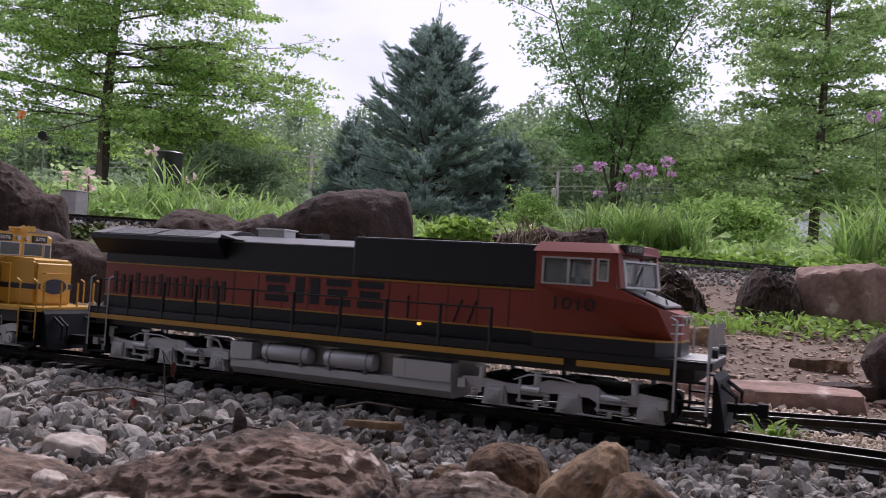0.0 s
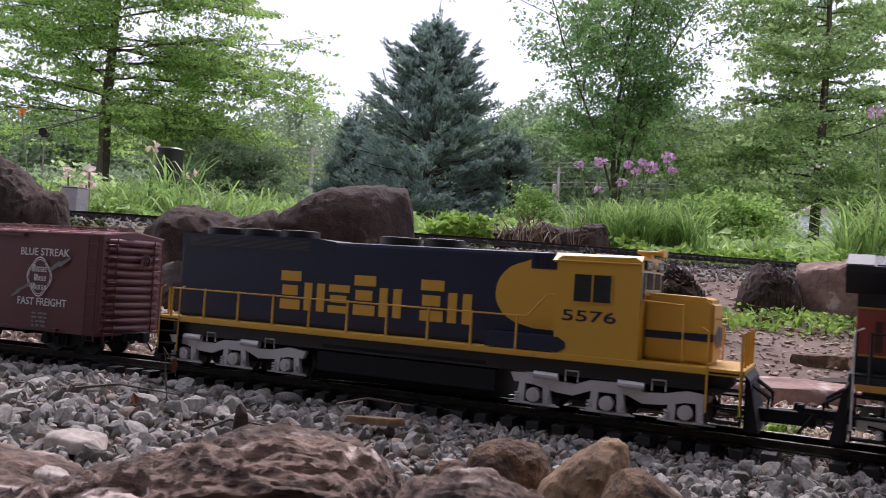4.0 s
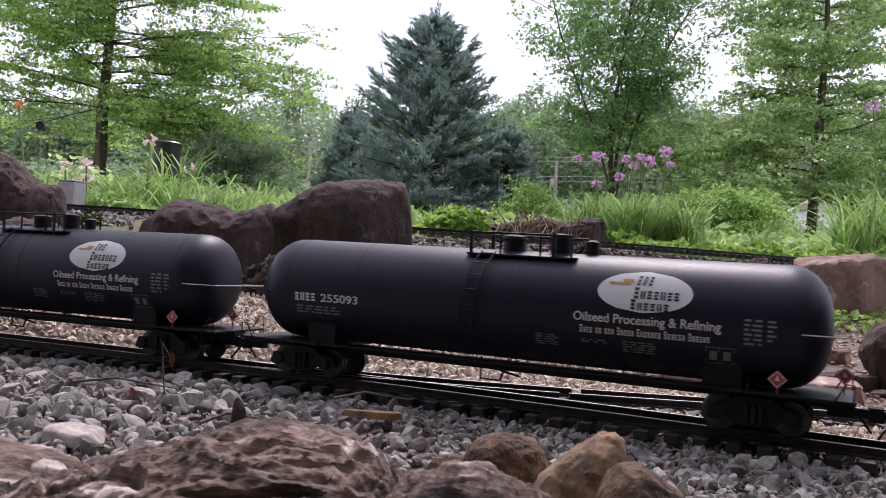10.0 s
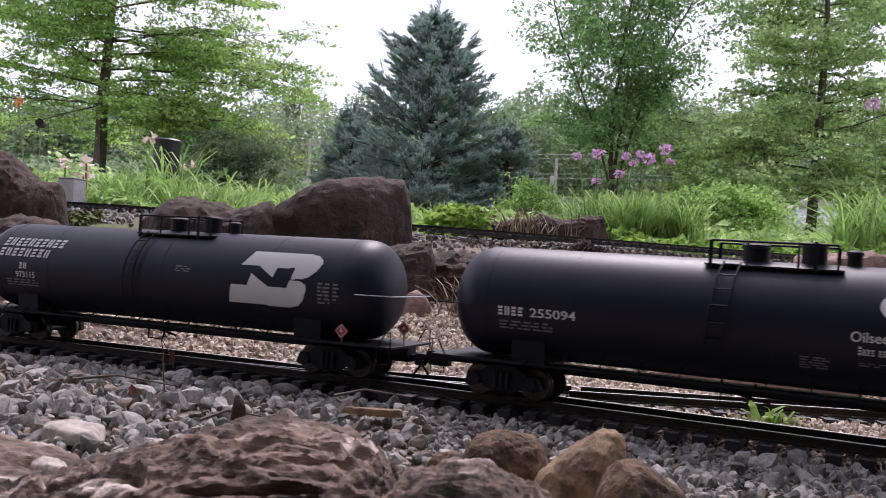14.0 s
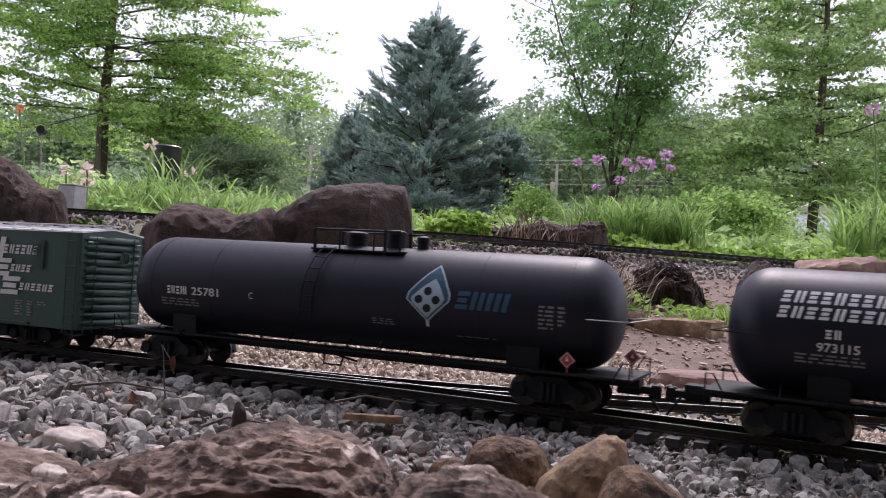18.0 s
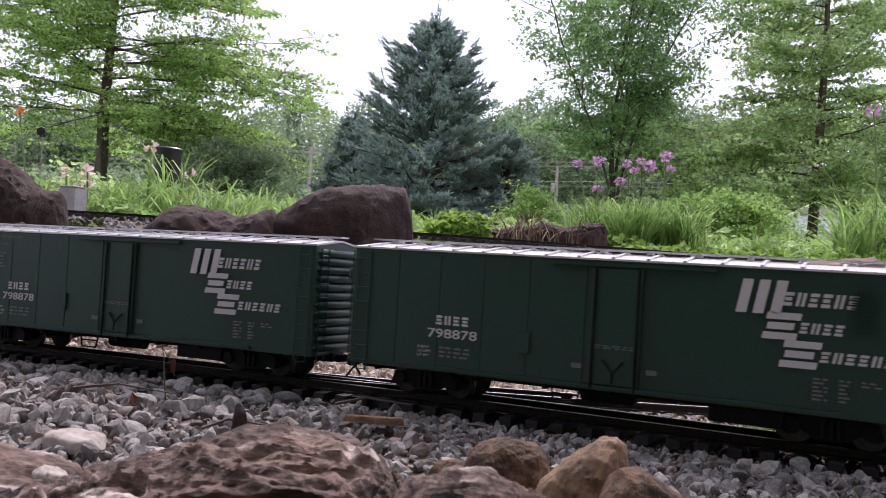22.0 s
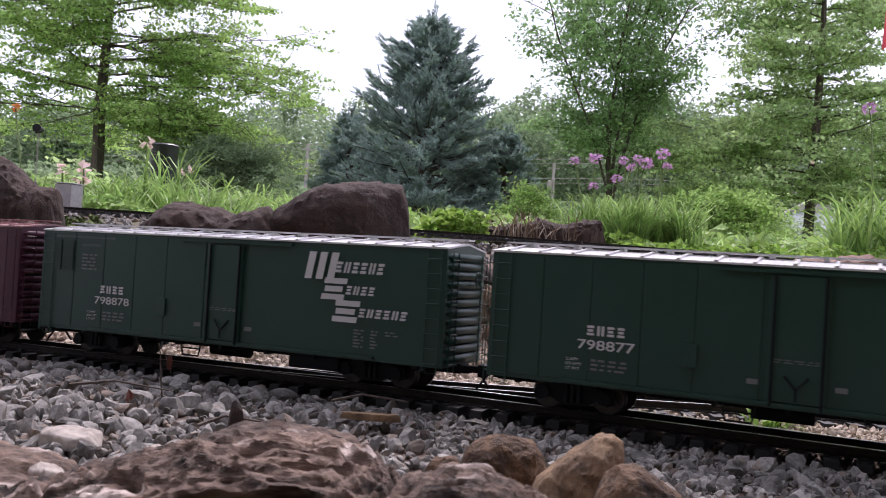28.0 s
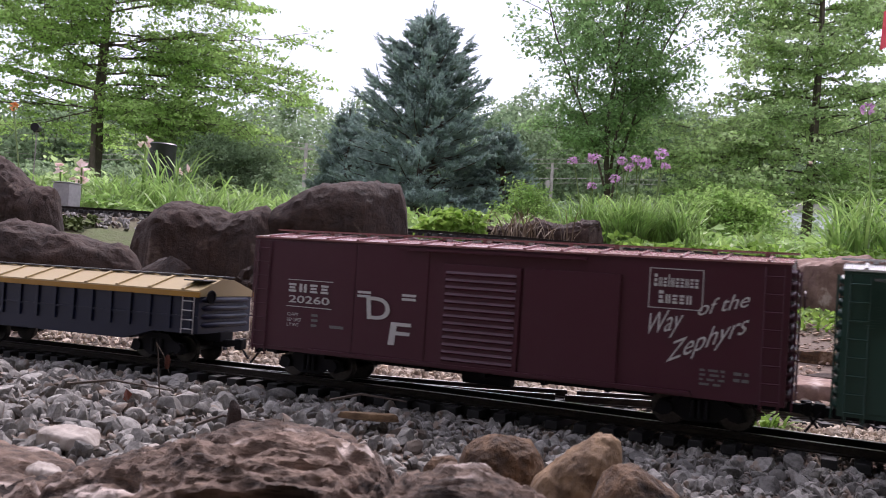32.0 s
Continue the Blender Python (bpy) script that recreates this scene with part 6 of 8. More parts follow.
# the long red car
car = boxcar("long_boxcar", "dark red model boxcar with one ribbed door and white lettering", 7.015, 0.5245, 0.029, 0.149, BOX_MAROON, BOX_ROOF_SKYLIT, 0.195,
             [(-0.045, 0.034, 0.033, 0.132, "ribbed")], 12, [-0.26, -0.14, -0.06], 15, True)
bm = bmesh.new()
box(bm, 0.037, 0.125, -0.0552, -0.052, 0.033, 0.132, 0.0005)
part("door_panel", bm, BOX_MAROON, car)
words(car, "20260", -0.2165, -0.168, 0.081, 0.089, WHITE, FLAT)
blocks(car, "HHHH", -0.2175, -0.166, 0.0925, 0.1015, WHITE, FLAT)
for bar in ((-0.219, -0.165, 0.105, 0.1058), (-0.219, -0.165, 0.0768, 0.0776)):
    bars(car, [bar], WHITE, FLAT, "stripe")
words(car, "D", -0.1235, -0.0975, 0.071, 0.094, WHITE, FLAT, shear=-0.1)
words(car, "F", -0.099, -0.077, 0.047, 0.07, WHITE, FLAT, shear=0.1)
for bar in ((-0.136, -0.121, 0.0925, 0.095), (-0.136, -0.121, 0.0965, 0.099), (-0.0865, -0.0715, 0.0925, 0.095), (-0.0865, -0.0715, 0.0965, 0.099)):
    bars(car, [bar], WHITE, FLAT, "stripe")
data_block(car, -0.188, -0.178, 0.056, 0.072, 3, FLAT, 5)
bars(car, [(-0.166, -0.15, 0.0575, 0.0605)], GREY_LETTER, FLAT)
bars(car, [(0.1495, 0.1945, 0.139, 0.1397), (0.1495, 0.1945, 0.1043, 0.105), (0.1495, 0.1502, 0.105, 0.139), (0.1938, 0.1945, 0.105, 0.139)], WHITE, FLAT, "frame_line")
blocks(car, "Hxxixxxxxx", 0.1535, 0.1915, 0.1235, 0.1345, WHITE, FLAT)
blocks(car, "Hxxxx", 0.158, 0.187, 0.109, 0.12, WHITE, FLAT)
words(car, "Way", 0.145, 0.175, 0.073, 0.099, WHITE, FLAT, shear=0.25, rise=0.25)
words(car, "of the", 0.19, 0.23, 0.0995, 0.1135, WHITE, FLAT, shear=0.3, rise=0.28)
words(car, "Zephyrs", 0.165, 0.227, 0.051, 0.076, WHITE, FLAT, shear=0.3, rise=0.5)
data_block(car, 0.195, 0.215, 0.04, 0.056, 4, FLAT, 6)
data_block(car, 0.222, 0.234, 0.045, 0.056, 2, FLAT, 7)


def load_lines(parent, x0, x1, z0, z1):
    """The three short lines that begin a house car's load table."""
    for i, (text, w) in enumerate((("LT WT", 0.85), ("LD LMT", 1.0), ("CAPY", 0.8))):
        z = z0 + (z1 - z0) * i / 3
        words(parent, text, x0, x0 + (x1 - x0) * w, z, z + (z1 - z0) * 0.2, WHITE, FLAT, name="small_marking")


load_lines(car, -0.217, -0.2, 0.056, 0.0725)


def reefer(behind, number, grille):
    car = boxcar("refrigerator_car", "green model refrigerator boxcar with silver roof and white lettering", behind, 0.522, 0.028, 0.147, GREEN, ROOF_PALE, 0.18,
                 [(-0.017, 0.028, 0.034, 0.139, "plug")], 12, [-0.256, -0.21, -0.165, -0.12, -0.075, -0.022], 17, True, "green refrigerator cars")
    words(car, number, -0.175, -0.124, 0.0615, 0.0705, WHITE, FLAT)
    blocks(car, "HHHH", -0.167, -0.131, 0.0745, 0.0835, WHITE, FLAT, gap=0.3)
    load_lines(car, -0.185, -0.17, 0.042, 0.0545)
    data_block(car, -0.162, -0.13, 0.042, 0.054, 3, FLAT, 9)
    for x0, x1, z0, z1, rest, rx1 in ((0.104, 0.137, 0.1085, 0.137, "HHHHHH", 0.196), (0.125, 0.15, 0.088, 0.1105, "HHHH", 0.187), (0.139, 0.166, 0.0655, 0.088, "HHHHHH", 0.224)):
        blocks(car, "w" if x0 < 0.11 else "H", x0, x1 + 0.004, z0, z1, WHITE, FLAT, shear=0.18, gap=0.1)
        blocks(car, rest, x1 + 0.003, rx1, z0 + (z1 - z0) * 0.28, z0 + (z1 - z0) * 0.68, WHITE, FLAT, shear=0.2)
    data_block(car, 0.165, 0.176, 0.04, 0.06, 6, FLAT, 10)
    data_block(car, 0.184, 0.192, 0.04, 0.06, 6, FLAT, 11)
    data_block(car, 0.2, 0.214, 0.054, 0.06, 2, FLAT, 12)
    data_block(car, -0.012, 0.022, 0.066, 0.07, 2, flat_side(0.0557), 13)
    for x in (-0.032, 0.034):
        bars(car, [(x, x + 0.009, 0.0465, 0.051)], GREY_LETTER, FLAT)
    bm = bmesh.new()
    box(bm, -0.085, -0.072, -0.056, -0.053, 0.055, 0.075, 0.0005)
    part("hatch", bm, GREEN, car)
    bm = bmesh.new()
    gx = (-0.246, -0.228) if grille else (0.19, 0.208)
    for i in range(17):
        z = 0.1 + 0.036 * i / 17
        for dx in ((0, 0.019) if grille else (0,)):
            box(bm, gx[0] + dx, gx[1] + dx - 0.002, -0.0557, -0.054, z, z + 0.0011)
    part("vent_grille", bm, GREEN, car, "louvred vent in the flank")
    if grille:
        data_block(car, -0.198, -0.175, 0.1, 0.121, 5, FLAT, 15)
        words(car, "MECHANICAL TEMPERATURE CONTROLLED CAR", -0.239, -0.15, 0.1385, 0.1412, GREY_LETTER, FLAT)
        words(car, "LOAD DIVIDERS", -0.199, -0.171, 0.1295, 0.132, GREY_LETTER, FLAT)
    bm = bmesh.new()
    box(bm, 0.085, 0.145, -0.045, -0.01, 0.012, 0.027, 0.002)
    part("fuel_box", bm, UNDER, car)
    bm = bmesh.new()
    tube(bm, [(-0.005, -0.05, 0.03), (-0.002, -0.05, 0.013), (0.02, -0.05, 0.013), (0.023, -0.05, 0.03)], 0.0012)
    rod(bm, (-0.003, -0.05, 0.021), (0.021, -0.05, 0.021), 0.0009, n=6)
    part("step", bm, UNDER, car, m=Matrix.Translation((-0.046, 0, 0)))
    return car


reefer(4.680, "798878", False)
reefer(5.268, "798878", True)
reefer(5.846, "798877", False)
reefer(6.434, "798878", True)


# ---- tank cars ----
TR, TZ = 0.0545, 0.0935
ROUND = round_side(TR, TZ)


def tank_car(label, behind):
    L = 0.592
    REAR, FRONT = -L / 2 + 0.022, L / 2 - 0.007
    thing = tagged(new("tank_car"), label, "tank car", "black tank cars")
    wheels = []
    bm = bmesh.new()
    dome = [(0.0, 0.001)]
    for k in range(1, 11):
        a = k / 10 * math.pi / 2
        dome.append((0.036 * (1 - math.cos(a)), TR * math.sin(a) ** 0.8))
    prof = [(REAR + d, r) for d, r in dome]
    prof += [(x, TR) for x in np.linspace(REAR + 0.045, FRONT - 0.045, 7)]
    prof += [(FRONT - d, r) for d, r in dome[::-1]]
    lathe(bm, prof, "x", 64, (0, 0, TZ))
    part("tank", bm, TANK_BLACK, thing, "glossy black cylinder with rounded ends", smooth=50)
    for x in (-0.23, -0.15, 0.16, 0.247, 0.02):
        bm = bmesh.new()
        lathe(bm, [(-0.0007, TR + 0.0003), (0.0007, TR + 0.0003), (0.0007, TR - 0.001), (-0.0007, TR - 0.001)], "x", 48, (x, 0, TZ))
        part("weld_seam", bm, TANK_BLACK, thing)
    # the manway on top, with its platform and rails
    bm = bmesh.new()
    for y in (-0.026, 0.026):
        box(bm, -0.034, 0.066, y - 0.006, y + 0.006, TZ + TR - 0.0065, TZ + TR - 0.005)
    for x in (-0.034, 0.066):
        box(bm, x - 0.005, x + 0.005, -0.03, 0.03, TZ + TR - 0.0062, TZ + TR - 0.0047)
    platform = part("platform", bm, UNDER, thing, "walkway round the manway")
    for y in (-0.03, 0.03):
        bm = bmesh.new()
        for x in (-0.034, -0.004, 0.036, 0.066):
            rod(bm, (x, y, TZ + TR - 0.007), (x, y, TZ + TR + 0.016), 0.0011, n=6)
        rod(bm, (-0.034, y, TZ + TR + 0.016), (0.066, y, TZ + TR + 0.016), 0.0011, n=6)
        box(bm, -0.0355, -0.0325, y - 0.001, y + 0.001, TZ + TR - 0.012, TZ + TR + 0.016)
        box(bm, 0.0475, 0.0505, y - 0.001, y + 0.001, TZ + TR - 0.012, TZ + TR + 0.018)
        part("handrail", bm, UNDER, platform)
    for x, r, h in ((0.0, 0.011, 0.014), (0.047, 0.01, 0.017), (0.078, 0.006, 0.012)):
        bm = bmesh.new()
        lathe(bm, [(TZ + TR - 0.004, r), (TZ + TR + h - 0.003, r), (TZ + TR + h - 0.003, r * 1.15), (TZ + TR + h, r * 1.1), (TZ + TR + h + 0.002, r * 0.5)], "z", 20, (x, 0, 0))
        part("manway" if r > 0.0105 else "valve", bm, UNDER, thing, smooth=40)
    for s in (1, -1):
        bm = bmesh.new()
        for dx in (-0.007, 0.007):
            pts = []
            for k in range(9):
                a = math.radians(62 - 11 * k)
                pts.append((-0.016 + dx - 0.003 * k * 0.4, -s * (TR + 0.004) * math.cos(a), TZ + (TR + 0.004) * math.sin(a)))
            tube(bm, pts, 0.0009, n=5)
        for k in range(6):
            a = math.radians(58 - 15 * k)
            y, z, x = -s * (TR + 0.004) * math.cos(a), TZ + (TR + 0.004) * math.sin(a), -0.016 - 0.0016 * k
            rod(bm, (x - 0.007, y, z), (x + 0.007, y, z), 0.0009, n=5)
        part("ladder", bm, UNDER, thing)
        bm = bmesh.new()
        for k in range(14):
            x = -L / 2 + 0.07 + (L - 0.14) * k / 13
            rod(bm, (x, -s * 0.03, 0.05), (x, -s * 0.046, 0.037), 0.0008, n=5)
        rod(bm, (-L / 2 + 0.06, -s * 0.046, 0.037), (L / 2 - 0.06, -s * 0.046, 0.037), 0.0011, n=6)
        part("side_rail", bm, UNDER, thing)
    for s in (1, -1):
        x = L / 2 if s > 0 else REAR
        bm = bmesh.new()
        prism(bm, [(-0.044, TZ - 0.012), (-0.04, 0.034), (0.04, 0.034), (0.044, TZ - 0.012), (0.034, TZ - 0.035), (0, TZ - TR - 0.001), (-0.034, TZ - 0.035)], "x", (0.205 if s > 0 else -0.19) - 0.016, (0.205 if s > 0 else -0.19) + 0.016)
        part("saddle", bm, UNDER, thing)
        bm = bmesh.new()
        box(bm, x - s * 0.085, x + s * 0.012, -0.05, 0.05, 0.0355, 0.038, 0.0006)
        part("end_platform", bm, UNDER, thing)
        bm = bmesh.new()
        pts = [(x - s * 0.03, -0.0555, TZ - 0.004), (x + s * 0.008, -0.048, TZ - 0.004), (x + s * 0.008, 0.048, TZ - 0.004), (x - s * 0.03, 0.0555, TZ - 0.004)]
        tube(bm, pts, 0.0006, n=6)
        part("grab_rail", bm, GREY_METAL if s > 0 else UNDER, thing, "thin rail round the end")
        for sy in (1, -1):
            bm = bmesh.new()
            tube(bm, [(x + s * 0.01, sy * 0.05, 0.037), (x + s * 0.01, sy * 0.05, 0.052), (x + s * 0.004, sy * 0.05, 0.052), (x - s * 0.004, sy * 0.05, 0.037)], 0.0008, n=5)
            tube(bm, [(x - s * 0.004, sy * 0.051, 0.037), (x - s * 0.004, sy * 0.051, 0.02), (x + s * 0.01, sy * 0.051, 0.02), (x + s * 0.01, sy * 0.051, 0.037)], 0.0008, n=5)
            part("step", bm, UNDER, thing)
        bm = bmesh.new()
        c, py, pz = (L / 2 - 0.047, -0.047, 0.05) if s > 0 else (L / 2 + 0.003, -0.004, 0.055)
        prism(bm, [(c - 0.008, pz), (c, pz - 0.008), (c + 0.008, pz), (c, pz + 0.008)], "y", py - 0.0005, py + 0.0005)
        box(bm, c - 0.0006, c + 0.0006, py + 0.0005, py + 0.0015, 0.037, pz)
        board = part("hazard_placard", bm, PLACARD, thing, "red diamond hazard placard")
        bm = bmesh.new()
        for (a0, a1), (b0, b1) in (((-0.0066, 0), (0, 0.0066)), ((0, 0.0066), (0.0066, 0)), ((0.0066, 0), (0, -0.0066)), ((0, -0.0066), (-0.0066, 0))):
            rod(bm, (c + a0, py - 0.0008, pz + a1), (c + b0, py - 0.0008, pz + b1), 0.0003, n=4)
        bm.faces.new([bm.verts.new((c + u, py - 0.001, pz + v)) for u, v in ((-0.0018, -0.001), (0.0018, -0.001), (0, 0.004))])
        part("placard_sign", bm, WHITE, board)
        freight_truck(thing, 0.232 if s > 0 else -0.214, wheels)
    bm = bmesh.new()
    box(bm, -L / 2 - 0.012, L / 2 + 0.012, -0.011, 0.011, 0.027, 0.0355, 0.001)
    part("underframe", bm, UNDER, thing)
    bm = bmesh.new()
    tube(bm, [(-0.02, -0.02, 0.04), (-0.02, -0.02, 0.018), (0.0, -0.02, 0.018), (0.008, -0.02, 0.04)], 0.0012)
    tube(bm, [(-0.01, -0.02, 0.03), (0.02, -0.02, 0.024)], 0.0012)
    part("outlet_valve", bm, UNDER, thing)
    couplers(thing, L / 2 + 0.004)
    CARS.append((thing, behind, 0.232, wheels))
    data_block(thing, 0.222, 0.236, 0.076, 0.1, 6, ROUND, 20)
    data_block(thing, 0.24, 0.247, 0.08, 0.1, 5, ROUND, 21)
    data_block(thing, -0.216, -0.165, 0.0685, 0.078, 3, ROUND, 22)
    return thing


def harvest(car, number):
    words(car, number, -0.186, -0.143, 0.082, 0.0905, WHITE, ROUND)
    blocks(car, "HHHH", -0.217, -0.191, 0.082, 0.0905, WHITE, ROUND)
    bm = bmesh.new()
    rows = []
    for j in range(13):
        z = 0.1155 + 0.0185 * (j / 6 - 1) * 0.999
        w = 0.041 * math.sqrt(max(0, 1 - ((z - 0.1155) / 0.0185) ** 2))
        rows.append([bm.verts.new(ROUND(0.1385 + u * w, z)) for u in (-1, -0.5, 0, 0.5, 1)])
    for a, b in zip(rows, rows[1:]):
        for k in range(4):
            bm.faces.new((a[k], a[k + 1], b[k + 1], b[k]))
    logo = part("oval_emblem", bm, WHITE, car, "pale oval emblem")
    put = round_side(TR, TZ, 0.0009)
    blocks(logo, "Hxxxxxx", 0.13, 0.17, 0.1095, 0.1195, BLACK, put)
    blocks(logo, "Hxxxxx", 0.128, 0.162, 0.0995, 0.1085, BLACK, put)
    bars(logo, [(0.107, 0.126, 0.1215, 0.1235), (0.119, 0.128, 0.1235, 0.1265)], STRIPE, put)
    blocks(logo, "xxx", 0.131, 0.146, 0.1215, 0.133, BLACK, put, shear=0.2, gap=0.4)
    words(car, "Oilseed Processing & Refining", 0.078, 0.204, 0.0835, 0.0945, WHITE, ROUND)
    blocks(car, "Hxxx xx xxx Hxxxx Hxxxxxx Hxxxxx Hxxxxx", 0.084, 0.196, 0.0755, 0.0825, WHITE, ROUND)
    data_block(car, 0.042, 0.064, 0.06, 0.071, 5, ROUND, 23)
    data_block(car, 0.085, 0.108, 0.066, 0.07, 2, ROUND, 24)
    data_block(car, 0.122, 0.15, 0.06, 0.071, 5, ROUND, 25)
    bars(car, [(0.192, 0.215, 0.058, 0.0586), (0.192, 0.215, 0.072, 0.0726), (0.192, 0.1926, 0.058, 0.072), (0.2144, 0.215, 0.058, 0.072), (0.203, 0.2036, 0.058, 0.072), (0.195, 0.201, 0.061, 0.069), (0.206, 0.212, 0.061, 0.069)], GREY_LETTER, ROUND)


harvest(tank_car("glossy black model tank car with a pale oval emblem", 2.074), "255093")
harvest(tank_car("glossy black model tank car with a pale oval emblem", 2.725), "255094")

car = tank_car("glossy black model tank car with a large white block emblem", 3.383)
UPPER = [(0.1375, 0.1285), (0.205, 0.1285), (0.2165, 0.127), (0.223, 0.1225), (0.2235, 0.119), (0.2185, 0.1105), (0.211, 0.1045), (0.2035, 0.1015), (0.1895, 0.1005),
         (0.1925, 0.1125), (0.171, 0.1118), (0.1672, 0.101), (0.149, 0.1125), (0.1252, 0.1125)]
LOWER = [(0.1155, 0.0905), (0.1358, 0.0912), (0.1405, 0.1042), (0.1625, 0.0905), (0.1852, 0.0912), (0.1885, 0.0995), (0.2, 0.0992), (0.2075, 0.0955), (0.2085, 0.0905),
         (0.2045, 0.079), (0.198, 0.0725), (0.187, 0.07), (0.112, 0.0715)]
decal(car, [UPPER, LOWER], WHITE, ROUND, "white_emblem", label="white interlocked block emblem")
blocks(car, "HHHHHHHHHH", -0.229, -0.13, 0.1185, 0.1285, WHITE, ROUND, shear=0.25)
blocks(car, "HHHHHHHH", -0.231, -0.148, 0.1055, 0.1155, WHITE, ROUND, shear=0.25)
blocks(car, "HH", -0.194, -0.181, 0.0905, 0.098, WHITE, ROUND)
words(car, "973115", -0.2, -0.169, 0.0795, 0.087, WHITE, ROUND)
data_block(car, 0.04, 0.06, 0.1, 0.108, 3, ROUND, 27)

car = tank_car("glossy black model tank car with a blue diamond emblem", 4.060)
words(car, "25781", -0.173, -0.137, 0.082, 0.091, WHITE, ROUND)
blocks(car, "HHHw", -0.2065, -0.178, 0.082, 0.091, WHITE, ROUND)
words(car, "C", -0.097, -0.092, 0.083, 0.09, WHITE, ROUND)
data_block(car, 0.05, 0.075, 0.068, 0.075, 3, ROUND, 28)
data_block(car, 0.14, 0.18, 0.062, 0.064, 1, ROUND, 29)


def diamond(parent):
    def kite(cx, cz, a, b, up, name, mat, lift):
        put = round_side(TR, TZ, lift)
        bm = bmesh.new()
        rows = []
        for j in range(9):
            z = cz - b + (b + up) * j / 8
            w = a * (1 - (cz - z) / b) if z < cz else a * max(0.0, 1 - (z - cz) / up) ** 0.8
            shift = 0.006 * max(0, (z - cz) / up)
            rows.append([bm.verts.new(put(cx + shift + u * max(w, 0.0004), z)) for u in (-1, -0.33, 0.33, 1)])
        for r0, r1 in zip(rows, rows[1:]):
            for k in range(3):
                bm.faces.new((r0[k], r0[k + 1], r1[k + 1], r1[k]))
        return part(name, bm, mat, parent)
    kite(0.111, 0.0985, 0.0255, 0.0235, 0.033, "emblem_edge", LOGO_PALE, 0.0004)
    kite(0.111, 0.0985, 0.0232, 0.0213, 0.0308, "emblem_field", LOGO_BLUE, 0.0008)
    kite(0.1105, 0.0965, 0.019, 0.0175, 0.021, "emblem_centre", LOGO_PALE, 0.0012)
    put = round_side(TR, TZ, 0.0016)
    for dx, dz in ((0, 0.0085), (0, -0.0085), (-0.009, 0), (0.009, 0)):
        bm = bmesh.new()
        bm.faces.new([bm.verts.new(put(0.1108 + dx + 0.0042 * math.cos(a), 0.0968 + dz + 0.0042 * math.sin(a))) for a in (2 * math.pi * k / 16 for k in range(16))])
        part("emblem_dot", bm, TANK_BLACK, parent)
    bars(parent, [(0.109, 0.1125, 0.07, 0.076)], WHITE, ROUND, "emblem_stem")
    blocks(parent, "HHw", 0.139, 0.194, 0.09, 0.1075, LOGO_BLUE, ROUND, shear=0.2, gap=0.2)


diamond(car)


